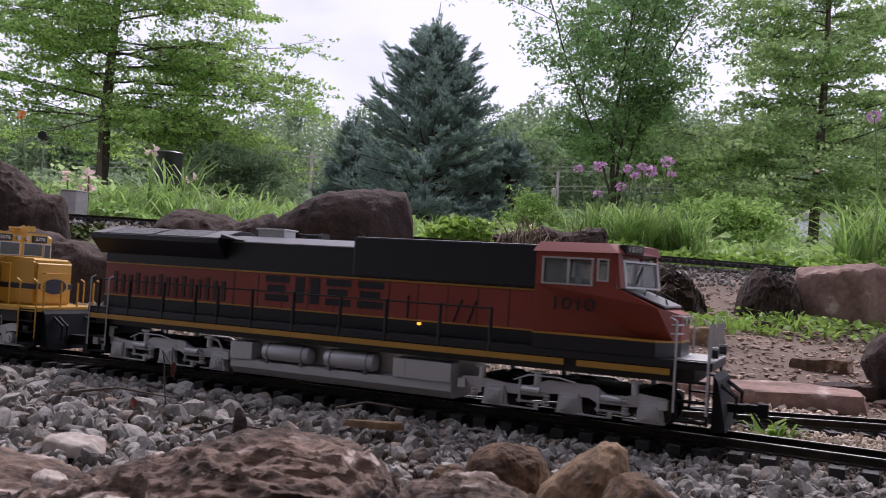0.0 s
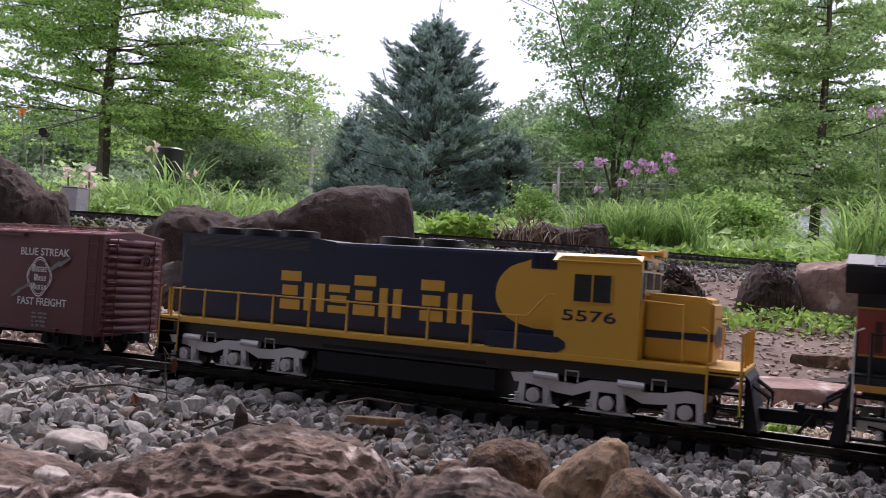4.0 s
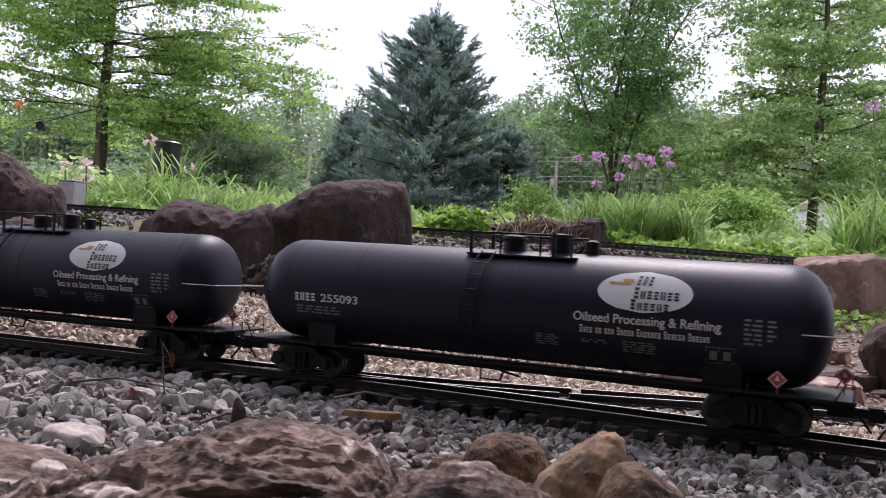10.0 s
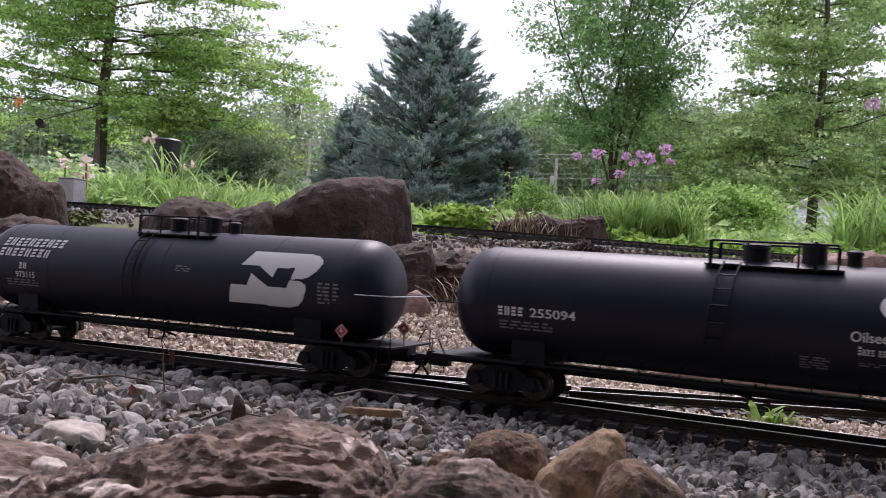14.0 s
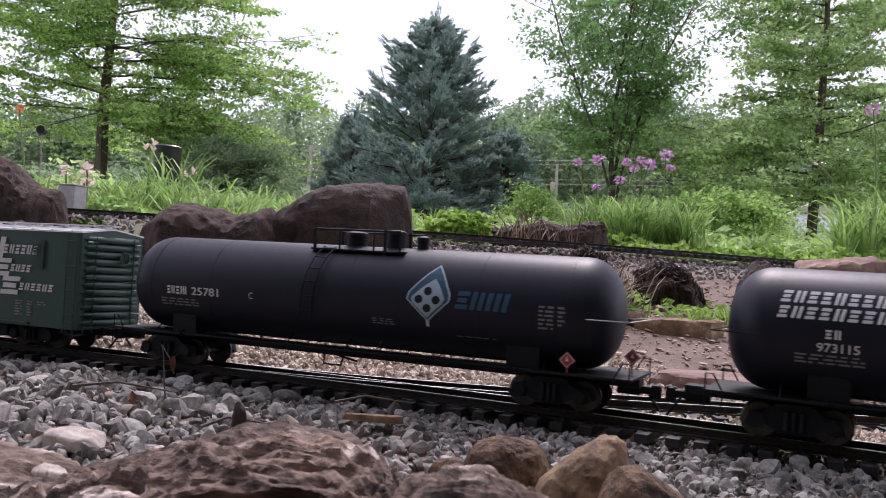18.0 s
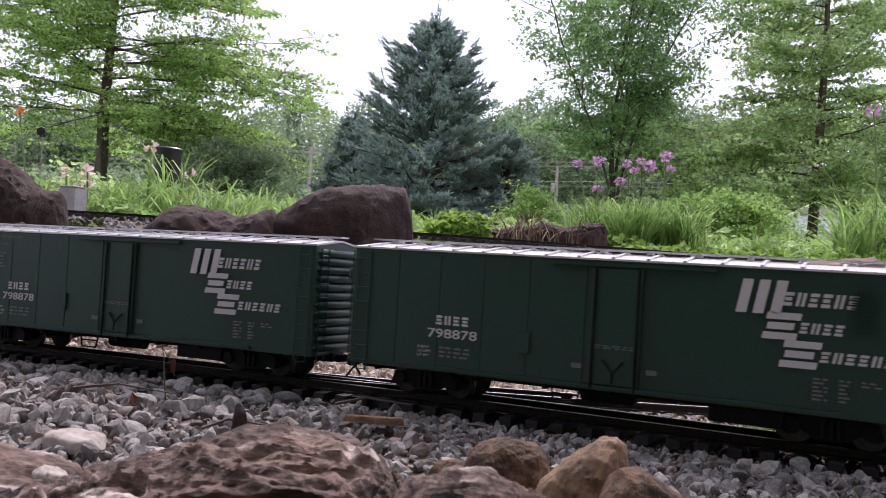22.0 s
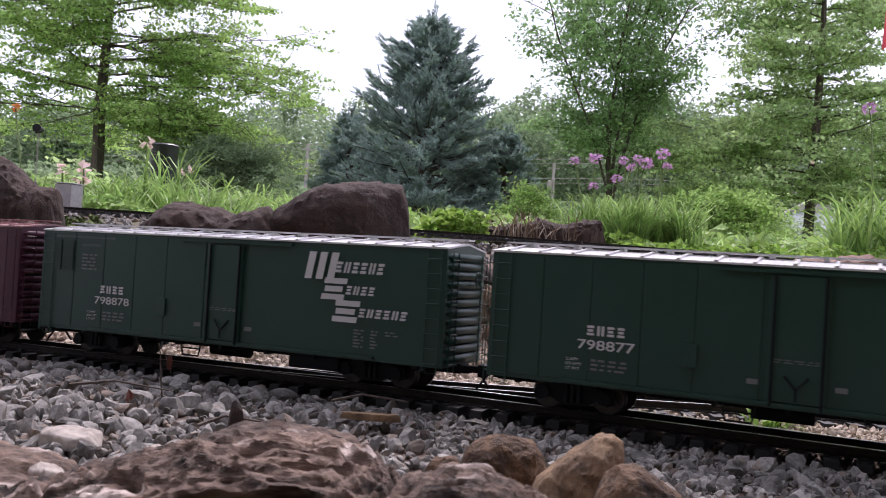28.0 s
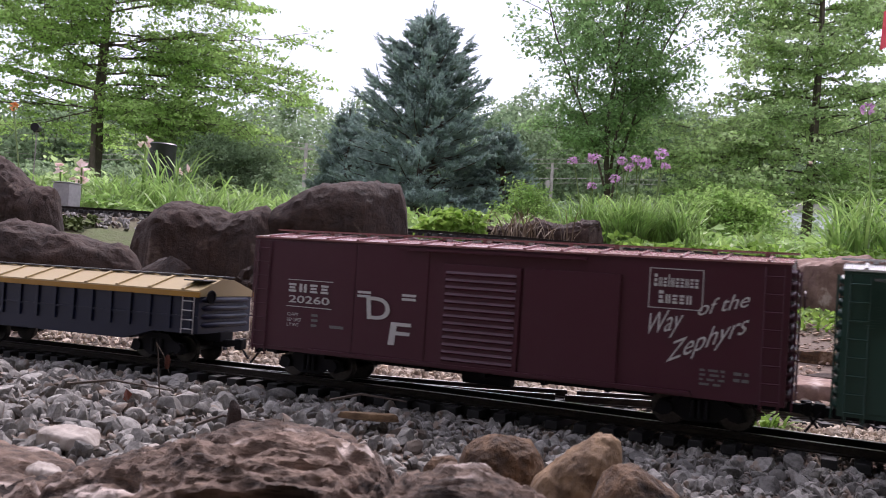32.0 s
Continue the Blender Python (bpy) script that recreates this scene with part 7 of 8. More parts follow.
# ---- the low covered car at the tail ----
def covered_gondola(behind):
    L, w = 0.41, 0.05
    thing = tagged(new("covered_gondola"), "dark blue model gondola with a tan ribbed cover", "gondola")
    wheels = []
    bm = bmesh.new()
    prism(bm, [(-L / 2, 0.036), (-L / 2 + 0.06, 0.036), (-L / 2 + 0.1, 0.024), (L / 2 - 0.1, 0.024), (L / 2 - 0.06, 0.036), (L / 2, 0.036), (L / 2, 0.078), (-L / 2, 0.078)], "y", -w, w)
    part("body", bm, BLUE, thing)
    for i in range(15):
        x = -L / 2 + 0.01 + (L - 0.02) * i / 14
        for s in (1, -1):
            bm = bmesh.new()
            box(bm, x - 0.002, x + 0.002, s * w - 0.0025, s * w + 0.0025, 0.04, 0.0775, 0.0004)
            part("side_post", bm, BLUE, thing)
    for s in (1, -1):
        bm = bmesh.new()
        box(bm, -L / 2, L / 2, s * w - 0.002, s * w + 0.0022, 0.054, 0.056)
        part("side_rib", bm, BLUE, thing)
        for i in range(4):
            part("end_rib", shared("gon_rib", lambda: rib_mesh(0.09, 0.0038, BLUE)), BLUE, thing, m=Matrix.Translation((s * L / 2, 0, 0.046 + 0.0095 * i)))
        ladder(thing, s * (L / 2 - 0.012), -w - 0.003, 0.036, 0.078, 0.016, 4, GREY_METAL)
        freight_truck(thing, s * 0.145, wheels)
    bm = bmesh.new()
    prism(bm, [(-w - 0.003, 0.0785), (-w - 0.003, 0.085), (-0.012, 0.098), (0.012, 0.098), (w + 0.003, 0.085), (w + 0.003, 0.0785)], "x", -L / 2 - 0.001, L / 2 + 0.001)
    part("cover", bm, COVER_TAN, thing, "tan pitched cover")
    for i in range(9):
        x = -L / 2 + 0.02 + (L - 0.04) * i / 8
        bm = bmesh.new()
        prism(bm, [(-w - 0.0035, 0.085), (-0.012, 0.0984), (0.012, 0.0984), (w + 0.0035, 0.085), (w + 0.0035, 0.087), (0.012, 0.1), (-0.012, 0.1), (-w - 0.0035, 0.087)], "x", x - 0.002, x + 0.002)
        part("cover_rib", bm, COVER_TAN, thing)
    for s in (1, -1):
        bm = bmesh.new()
        box(bm, -L / 2 - 0.002, L / 2 + 0.002, s * (w + 0.0022) - 0.0018, s * (w + 0.0022) + 0.0018, 0.0775, 0.0835, 0.0005)
        part("cover_edge", bm, STRIPE, thing, "yellow edge of the cover")
    bm = bmesh.new()
    box(bm, -L / 2 - 0.002, L / 2 + 0.004, -0.009, 0.009, 0.1002, 0.1018, 0.0004)
    part("roofwalk", bm, ROOF_DARK, thing)
    bm = bmesh.new()
    box(bm, L / 2 - 0.03, L / 2 - 0.002, -0.04, -0.012, 0.0955, 0.097, 0.0004)
    part("end_walk", bm, ROOF_DARK, thing)
    bm = bmesh.new()
    lathe(bm, [(-0.0006, 0.008), (0.0006, 0.008), (0.0006, 0.0068), (-0.0006, 0.0068)], "x", 16, (L / 2 + 0.006, -0.036, 0.078))
    part("brake_wheel", bm, UNDER, thing)
    bm = bmesh.new()
    box(bm, -L / 2 - 0.004, L / 2 + 0.004, -0.012, 0.012, 0.026, 0.037, 0.001)
    part("underframe", bm, UNDER, thing)
    couplers(thing, L / 2 + 0.003)
    CARS.append((thing, behind, 0.145, wheels))


covered_gondola(7.573)


# ---- locomotives ----
def engine_frame():
    bm = bmesh.new()
    prism(bm, [(-0.098, 0.026), (-0.099, 0.031), (-0.08, 0.032), (-0.05, 0.0285), (-0.03, 0.0285), (-0.012, 0.0355), (0.032, 0.0355), (0.044, 0.0285), (0.062, 0.0285),
               (0.074, 0.0325), (0.098, 0.03), (0.098, 0.0225), (0.066, 0.0195), (0.036, 0.0195), (0.028, 0.0235), (-0.008, 0.0235), (-0.018, 0.0195), (-0.05, 0.0195), (-0.078, 0.0225)], "y", -0.0026, 0.0022)
    for x in (-0.064, 0.01, 0.084):
        prism(bm, [(x - 0.0125, 0.008), (x - 0.0105, 0.026), (x - 0.006, 0.026), (x - 0.0065, 0.008)], "y", -0.0026, 0.002)
        prism(bm, [(x + 0.0125, 0.008), (x + 0.0105, 0.026), (x + 0.006, 0.026), (x + 0.0065, 0.008)], "y", -0.0026, 0.002)
        box(bm, x - 0.0092, x + 0.0092, -0.005, 0.001, 0.0085, 0.0262, 0.0012)
        box(bm, x - 0.0068, x + 0.0068, -0.0064, -0.004, 0.0105, 0.0225, 0.001)
        rod(bm, (x, -0.0078, 0.0165), (x, 0, 0.0165), 0.0044, n=12)
        rod(bm, (x, -0.0092, 0.0165), (x, -0.007, 0.0165), 0.0018, n=8)
        box(bm, x - 0.0135, x + 0.0135, -0.0028, 0.0018, 0.0066, 0.0088, 0.0005)
    for x in (-0.03, 0.046):
        rod(bm, (x - 0.006, -0.006, 0.0255), (x + 0.012, -0.006, 0.0248), 0.0034, n=10)
        rod(bm, (x + 0.012, -0.006, 0.0248), (x + 0.019, -0.006, 0.0246), 0.0012, n=6)
        rod(bm, (x - 0.009, -0.003, 0.012), (x - 0.009, -0.003, 0.034), 0.0013, n=8)
        rod(bm, (x - 0.012, -0.003, 0.014), (x + 0.02, -0.003, 0.013), 0.001, n=6)
    for x in (-0.078, -0.022, 0.07):
        rod(bm, (x, -0.002, 0.031), (x, -0.002, 0.0425), 0.0034, n=10)
        box(bm, x - 0.006, x + 0.006, -0.005, 0.002, 0.041, 0.0435, 0.0005)
    for x in (-0.09, -0.04, 0.022, 0.058):
        rod(bm, (x, -0.003, 0.0275), (x, -0.0015, 0.0275), 0.002, n=8)
    for x in (-0.085, -0.012, 0.062):
        for k in range(4):
            rod(bm, (x, -0.004, 0.012 + 0.0026 * k), (x, -0.004, 0.0136 + 0.0026 * k), 0.0032, n=10)
    for x0, x1 in ((-0.074, -0.02), (-0.002, 0.05), (0.06, 0.095)):
        rod(bm, (x0, -0.0035, 0.0078), (x1, -0.0035, 0.0074), 0.0009, n=6)
        box(bm, x1 - 0.004, x1, -0.0045, -0.001, 0.007, 0.013, 0.0004)
    for x in (-0.098, 0.096):
        box(bm, x - 0.004, x + 0.004, -0.006, 0.001, 0.02, 0.029, 0.0008)
    tube(bm, [(-0.045, -0.004, 0.033), (-0.03, -0.005, 0.039), (0.0, -0.005, 0.039), (0.015, -0.004, 0.036)], 0.0008)
    return mesh_of("side_frame", bm, GREY_METAL)


def flex_frame():
    bm = bmesh.new()
    prism(bm, [(-0.09, 0.028), (-0.094, 0.036), (-0.07, 0.0375), (-0.046, 0.032), (-0.03, 0.031), (-0.016, 0.0365), (0.018, 0.037), (0.032, 0.031), (0.05, 0.0315), (0.07, 0.036), (0.093, 0.0335),
               (0.09, 0.0255), (0.07, 0.0255), (0.05, 0.0215), (0.032, 0.0205), (0.018, 0.0265), (-0.016, 0.0265), (-0.032, 0.0205), (-0.048, 0.0215), (-0.07, 0.0265)], "y", -0.003, 0.0025)
    for x in (-0.07, 0, 0.07):
        for e in (-1, 1):
            prism(bm, [(x + e * 0.0085, 0.028), (x + e * 0.0145, 0.028), (x + e * 0.0175, 0.009), (x + e * 0.0095, 0.009)], "y", -0.0036, 0.002)
        rod(bm, (x, -0.0068, 0.0172), (x, 0, 0.0172), 0.0066, n=16)
        rod(bm, (x, -0.0082, 0.0172), (x, -0.006, 0.0172), 0.003, n=10)
        box(bm, x - 0.02, x + 0.021, -0.003, 0.002, 0.0075, 0.0095)
    for x in (-0.05, 0.03):
        rod(bm, (x - 0.02, -0.005, 0.0365), (x + 0.004, -0.005, 0.036), 0.0036, n=10)
        tube(bm, [(x + 0.01, -0.003, 0.033), (x + 0.01, -0.003, 0.043), (x + 0.022, -0.003, 0.043), (x + 0.022, -0.003, 0.033)], 0.0011)
    for x in (-0.07, 0, 0.07):
        for dx in (-0.016, 0.014):
            for k in range(3):
                rod(bm, (x + dx, -0.003, 0.0105 + 0.003 * k), (x + dx, -0.003, 0.0122 + 0.003 * k), 0.003, n=8)
        rod(bm, (x - 0.024, -0.004, 0.0086), (x + 0.026, -0.004, 0.0082), 0.0009, n=6)
        for a in range(6):
            q = a * math.pi / 3
            rod(bm, (x + 0.0045 * math.cos(q), -0.0072, 0.0175 + 0.0045 * math.sin(q)), (x + 0.0045 * math.cos(q), -0.006, 0.0175 + 0.0045 * math.sin(q)), 0.0006, n=5)
    for x in (-0.055, -0.014, 0.014, 0.055):
        rod(bm, (x, -0.0034, 0.0295), (x, -0.002, 0.0295), 0.0014, n=8)
    return mesh_of("side_frame", bm, GREY_METAL)


def engine_truck(thing, x, wheels, frame_key, maker, axles, y=0.043):
    bm = bmesh.new()
    box(bm, -0.085, 0.085, -0.03, 0.03, 0.014, 0.034, 0.002)
    truck = part("truck", bm, UNDER, thing, m=Matrix.Translation((x, 0, 0)))
    for s in (1, -1):
        part("side_frame", shared(frame_key, maker), GREY_METAL, truck, "silver-grey cast side frame", m=Matrix.Translation((0, -s * y, 0)) @ Matrix.Diagonal((1, s, 1, 1)))
    for d in axles:
        w = part("wheelset", shared("wheels0.0175", lambda: wheelset_mesh(0.0175, 0)), STEEL, truck, m=Matrix.Translation((d, 0, 0.0175)))
        wheels.append((w, d, 0.0175))


def railing(thing, xs, y, z0, z1, material, r=0.0011):
    for x in xs:
        bm = bmesh.new()
        rod(bm, (x, y, z0), (x, y, z1 + 0.0015), r * 1.3, r, 6)
        part("stanchion", bm, material, thing)
    bm = bmesh.new()
    rod(bm, (xs[0], y, z1), (xs[-1], y, z1), min(r * 0.8, 0.0008), n=6)
    part("handrail", bm, material, thing)


def steps(thing, x, s, material, z_top):
    """Corner steps under a platform end, with a pair of grab irons."""
    def tread():
        bm = bmesh.new()
        box(bm, -0.013, 0.013, -0.006, 0.006, 0, 0.0016)
        return mesh_of("step_tread", bm, UNDER)
    def plate():
        bm = bmesh.new()
        box(bm, -0.0008, 0.0008, -0.006, 0.006, 0.011, z_top)
        return mesh_of("step_plate", bm, UNDER)
    for sy in (1, -1):
        for i in range(4):
            part("step_tread", shared("tread", tread), UNDER, thing, m=Matrix.Translation((x, sy * 0.047, 0.012 + (z_top - 0.014) * i / 3)))
        for dx in (-0.0135, 0.0135):
            part("step_plate", shared("plate%.3f" % z_top, plate), UNDER, thing, m=Matrix.Translation((x + dx, sy * 0.047, 0)))
            bm = bmesh.new()
            tube(bm, [(x + dx, sy * 0.0535, 0.02), (x + dx, sy * 0.0535, z_top + 0.034), (x + dx - s * 0.006, sy * 0.0535, z_top + 0.037)], 0.001)
            part("grab_iron", bm, material, thing)


def pilot(thing, x, s):
    bm = bmesh.new()
    prism(bm, [(x, 0.006), (x + s * 0.012, 0.006), (x + s * 0.004, 0.05), (x, 0.055)], "y", -0.045, 0.045)
    part("pilot", bm, UNDER, thing, "black snow plough pilot")
    for y in (-0.03, -0.022, 0.022, 0.03):
        bm = bmesh.new()
        tube(bm, [(x + s * 0.004, y, 0.046), (x + s * 0.018, y, 0.036), (x + s * 0.017, y, 0.018)], 0.0015)
        part("air_hose", bm, UNDER, thing)


def bow(bm, k=0.5):
    """Sets the middle of a cab's front forward of its sides."""
    for v in bm.verts:
        v.co.x += k * (0.0525 - abs(v.co.y))


def orange_locomotive(behind):
    thing = tagged(new("orange_locomotive"), "orange and dark green model diesel locomotive with silver trucks", "locomotive")
    wheels = []
    bm = bmesh.new()
    box(bm, -0.35, 0.35, -0.0525, 0.0525, 0.0585, 0.066, 0.0008)
    part("deck", bm, DARK_GREEN, thing)
    for s in (1, -1):
        for x0, x1 in ((-0.345, 0.222), (0.234, 0.315)):
            bm = bmesh.new()
            box(bm, x0, x1, s * 0.0525 - 0.001, s * 0.0525 + 0.001, 0.0522, 0.0578)
            part("sill_stripe", bm, STRIPE, thing, "yellow stripe along the sill")
    bm = bmesh.new()
    box(bm, -0.34, 0.335, -0.049, 0.049, 0.046, 0.0585)
    part("sill", bm, BLACK, thing)
    bm = bmesh.new()
    box(bm, -0.347, 0.192, -0.0315, 0.0315, 0.066, 0.119, 0.002)
    part("hood", bm, ORANGE, thing)
    bm = bmesh.new()
    box(bm, -0.347, 0.192, -0.0318, 0.0318, 0.0662, 0.0795, 0.0005)
    part("hood_base", bm, DARK_GREEN, thing)
    for z in (0.0795, 0.1185):
        bm = bmesh.new()
        box(bm, -0.347, 0.192, -0.0322, 0.0322, z, z + 0.0016)
        part("hood_stripe", bm, STRIPE, thing, "thin yellow stripe")
    bm = bmesh.new()
    prism(bm, [(-0.0317, 0.1202), (-0.0317, 0.1515), (-0.02, 0.158), (0.02, 0.158), (0.0317, 0.1515), (0.0317, 0.1202)], "x", -0.347, 0.192)
    part("hood_top", bm, DARK_GREEN, thing)
    # the sky's reflection on the hood chamfer, laid on as a pale silver strip
    bm = bmesh.new()
    prism(bm, [(-0.0322, 0.1512), (-0.0322, 0.1524), (-0.02, 0.1592), (0.02, 0.1592), (0.0322, 0.1524), (0.0322, 0.1512), (0.02, 0.1582), (-0.02, 0.1582)], "x", -0.165, -0.012)
    part("roof_plate", bm, ROOF_SILVER, thing, "pale band painted as sky sheen on the roof chamfer")
    bm = bmesh.new()
    box(bm, -0.011, 0.19, -0.034, 0.034, 0.122, 0.1635, 0.002)
    part("brake_housing", bm, DARK_GREEN, thing)
    bm = bmesh.new()
    prism(bm, [(-0.05, 0.1485), (-0.05, 0.1535), (-0.008, 0.1635), (0.008, 0.1635), (0.05, 0.1535), (0.05, 0.1485), (0.0325, 0.131), (-0.0325, 0.131)], "x", -0.356, -0.172)
    part("radiator_housing", bm, DARK_GREEN, thing)
    SLOPE = 0.01 / 0.042
    for x0, x1 in ((-0.334, -0.27), (-0.264, -0.2)):
        for sy in (1, -1):
            bm = bmesh.new()
            for i in range(9):
                y = 0.012 + 0.034 * i / 8
                z = 0.1635 - SLOPE * (y - 0.008)
                prism(bm, [(sy * (y - 0.0016), z + 0.0016), (sy * (y + 0.0016), z + 0.0009), (sy * (y + 0.0016), z - 0.0004), (sy * (y - 0.0016), z - 0.0001)], "x", x0, x1)
            part("radiator_grille", bm, GRILLE_GREY, thing, "grey slatted radiator grille")
    for x0, x1 in ((-0.356, -0.336), (-0.198, -0.172)):
        bm = bmesh.new()
        prism(bm, [(-0.0495, 0.1538), (-0.008, 0.164), (0.008, 0.164), (0.0495, 0.1538), (0.0495, 0.1548), (0.008, 0.1649), (-0.008, 0.1649), (-0.0495, 0.1548)], "x", x0, x1)
        part("radiator_edge", bm, GRILLE_GREY, thing)
    bm = bmesh.new()
    prism(bm, [(-0.172, 0.159), (-0.172, 0.154), (-0.15, 0.154)], "y", -0.045, 0.045)
    part("radiator_fairing", bm, DARK_GREEN, thing)
    bm = bmesh.new()
    box(bm, -0.146, -0.112, -0.012, 0.012, 0.158, 0.1695, 0.001)
    box(bm, -0.148, -0.11, -0.014, 0.014, 0.1675, 0.1695, 0.0006)
    part("exhaust", bm, GREY_METAL, thing)
    bm = bmesh.new()
    for y in (-0.006, 0, 0.006):
        lathe(bm, [(-0.095, 0.0022), (-0.085, 0.0015), (-0.07, 0.0016), (-0.066, 0.0034)], "x", 10, (0, y, 0.1635))
    box(bm, -0.086, -0.078, -0.008, 0.008, 0.1585, 0.1625)
    part("air_horn", bm, BLACK, thing)
    for i in range(15):
        x = -0.333 + 0.0112 * i
        bm = bmesh.new()
        box(bm, x, x + 0.0052, -0.0326, -0.031, 0.0835, 0.106 + 0.003 * (i % 3 == 0))
        part("louvre", bm, LOUVRE_RED, thing)
    for x in (0.055, 0.105, 0.12):
        bm = bmesh.new()
        rod(bm, (x, -0.034, 0.082), (x + 0.008 * (x > 0.1), -0.034, 0.105), 0.0011, n=6)
        part("grab_iron", bm, BLACK, thing)
    for i in range(11):
        x = -0.16 + 0.032 * i
        bm = bmesh.new()
        box(bm, x, x + 0.0006, -0.0319, -0.0312, 0.0662, 0.118)
        part("door_seam", bm, DARK_GREEN, thing)
    HOOD = flat_side(0.0321)
    blocks(thing, "HHHH", -0.118, 0.034, 0.0885, 0.1165, DARK_GREEN, HOOD, gap=0.2)
    # cab and nose
    bm = bmesh.new()
    prism(bm, [(0.191, 0.066), (0.191, 0.126), (0.266, 0.126), (0.306, 0.1105), (0.313, 0.105), (0.313, 0.066)], "y", -0.0525, 0.0525)
    for v in bm.verts:
        if v.co.x > 0.31:
            v.co.x += 0.006
            v.co.y *= 0.46
        elif v.co.x > 0.3:
            v.co.x -= 0.004
    cab = part("cab", bm, ORANGE, thing)
    bm = bmesh.new()
    prism(bm, [(0.2675, 0.1258), (0.2675, 0.1275), (0.3065, 0.1122), (0.3065, 0.1105)], "y", -0.046, 0.046)
    bow(bm, 0.2)
    part("nose_top", bm, ROOF_SILVER, thing, "pale sloping nose top")
    for y in (-0.0525, 0.0505):
        bm = bmesh.new()
        for x0, x1, z0, z1 in ((0.191, 0.197, 0.126, 0.157), (0.2445, 0.2475, 0.126, 0.157), (0.2585, 0.265, 0.126, 0.157), (0.197, 0.2445, 0.152, 0.157), (0.2475, 0.2585, 0.152, 0.157),
                               (0.2475, 0.2585, 0.126, 0.131)):
            box(bm, x0, x1, y, y + 0.002, z0, z1)
        part("cab_wall", bm, ORANGE, cab)
        for x0, x1, z0 in ((0.197, 0.2445, 0.126), (0.2475, 0.2585, 0.131)):
            bm = bmesh.new()
            for q in ((x0, x0 + 0.0016, z0, 0.152), (x1 - 0.0016, x1, z0, 0.152), (x0 + 0.0016, x1 - 0.0016, z0, z0 + 0.0016), (x0 + 0.0016, x1 - 0.0016, 0.1504, 0.152)):
                box(bm, q[0], q[1], y - 0.0006, y + 0.0026, q[2], q[3])
            if x0 < 0.2:
                box(bm, 0.2205, 0.2225, y - 0.0006, y + 0.0026, z0 + 0.0016, 0.1504)
            part("window_frame", bm, GREY_METAL, cab, "pale metal window frame")
            bm = bmesh.new()
            box(bm, x0 + 0.001, x1 - 0.001, y + 0.0008, y + 0.0012, z0 + 0.001, 0.1515)
            part("window_pane", bm, PANE, cab).visible_shadow = False
    bm = bmesh.new()
    box(bm, 0.1915, 0.195, -0.05, 0.05, 0.126, 0.156)
    part("cab_back", bm, CAB_DARK, cab)
    for y in (-0.022, 0.022):
        bm = bmesh.new()
        box(bm, 0.212, 0.224, y - 0.009, y + 0.009, 0.126, 0.134, 0.002)
        box(bm, 0.21, 0.214, y - 0.009, y + 0.009, 0.132, 0.147, 0.0015)
        part("cab_seat", bm, BLACK, cab)
    # the upright front with its two panes
    bm = bmesh.new()
    for y0, y1 in ((-0.0525, -0.047), (-0.003, 0.003), (0.047, 0.0525)):
        prism(bm, [(0.2625, 0.157), (0.2655, 0.157), (0.2695, 0.126), (0.2665, 0.126)], "y", y0, y1)
    prism(bm, [(0.262, 0.158), (0.2655, 0.158), (0.2662, 0.1515), (0.2627, 0.1515)], "y", -0.0525, 0.0525)
    bow(bm)
    part("front_wall", bm, ORANGE, cab)
    for y0, y1 in ((-0.047, -0.003), (0.003, 0.047)):
        bm = bmesh.new()
        prism(bm, [(0.2642, 0.151), (0.2648, 0.151), (0.2682, 0.1265), (0.2676, 0.1265)], "y", y0, y1)
        bow(bm)
        part("windscreen", bm, PANE, cab).visible_shadow = False
        bm = bmesh.new()
        for a, b in ((y0, y0 + 0.0018), (y1 - 0.0018, y1)):
            prism(bm, [(0.2642, 0.1515), (0.2668, 0.1515), (0.2702, 0.126), (0.2676, 0.126)], "y", a, b)
        prism(bm, [(0.264, 0.1515), (0.2668, 0.1515), (0.267, 0.1498), (0.2642, 0.1498)], "y", y0 + 0.0018, y1 - 0.0018)
        prism(bm, [(0.2674, 0.1278), (0.27, 0.1278), (0.2702, 0.126), (0.2676, 0.126)], "y", y0 + 0.0018, y1 - 0.0018)
        bow(bm)
        part("windscreen_frame", bm, GREY_METAL, cab)
        bm = bmesh.new()
        rod(bm, (0.2705, y0 + 0.012, 0.13), (0.2688, y0 + 0.022, 0.146), 0.0008, n=5)
        bow(bm)
        part("wiper", bm, BLACK, cab)
    bm = bmesh.new()
    for y0, y1 in ((-0.054, 0), (0, 0.054)):
        prism(bm, [(0.188, 0.1565), (0.192, 0.166), (0.256, 0.1665), (0.264, 0.1655), (0.2675, 0.1575)], "y", y0, y1)
    bmesh.ops.remove_doubles(bm, verts=bm.verts[:], dist=1e-5)
    for v in bm.verts:
        if v.co.x > 0.25:
            v.co.x += 0.5 * (0.0525 - abs(v.co.y))
    for v in bm.verts:
        if v.co.z > 0.16:
            v.co.y *= 0.84
    part("cab_roof", bm, ORANGE, thing)
    for y0, y1 in ((-0.046, -0.024), (0.024, 0.046)):
        bm = bmesh.new()
        box(bm, 0.2615, 0.2685, y0, y1, 0.1578, 0.1658, 0.0006)
        bow(bm)
        board = part("number_box", bm, BLACK, thing)
        words(board, "1010", y0 + 0.003, y1 - 0.003, 0.1595, 0.1645, WHITE, lambda u, z: (0.2689 + 0.5 * (0.0525 - abs(u)), u, z))
    words(thing, "1010", 0.21, 0.248, 0.103, 0.1145, DARK_GREEN, flat_side(0.053))
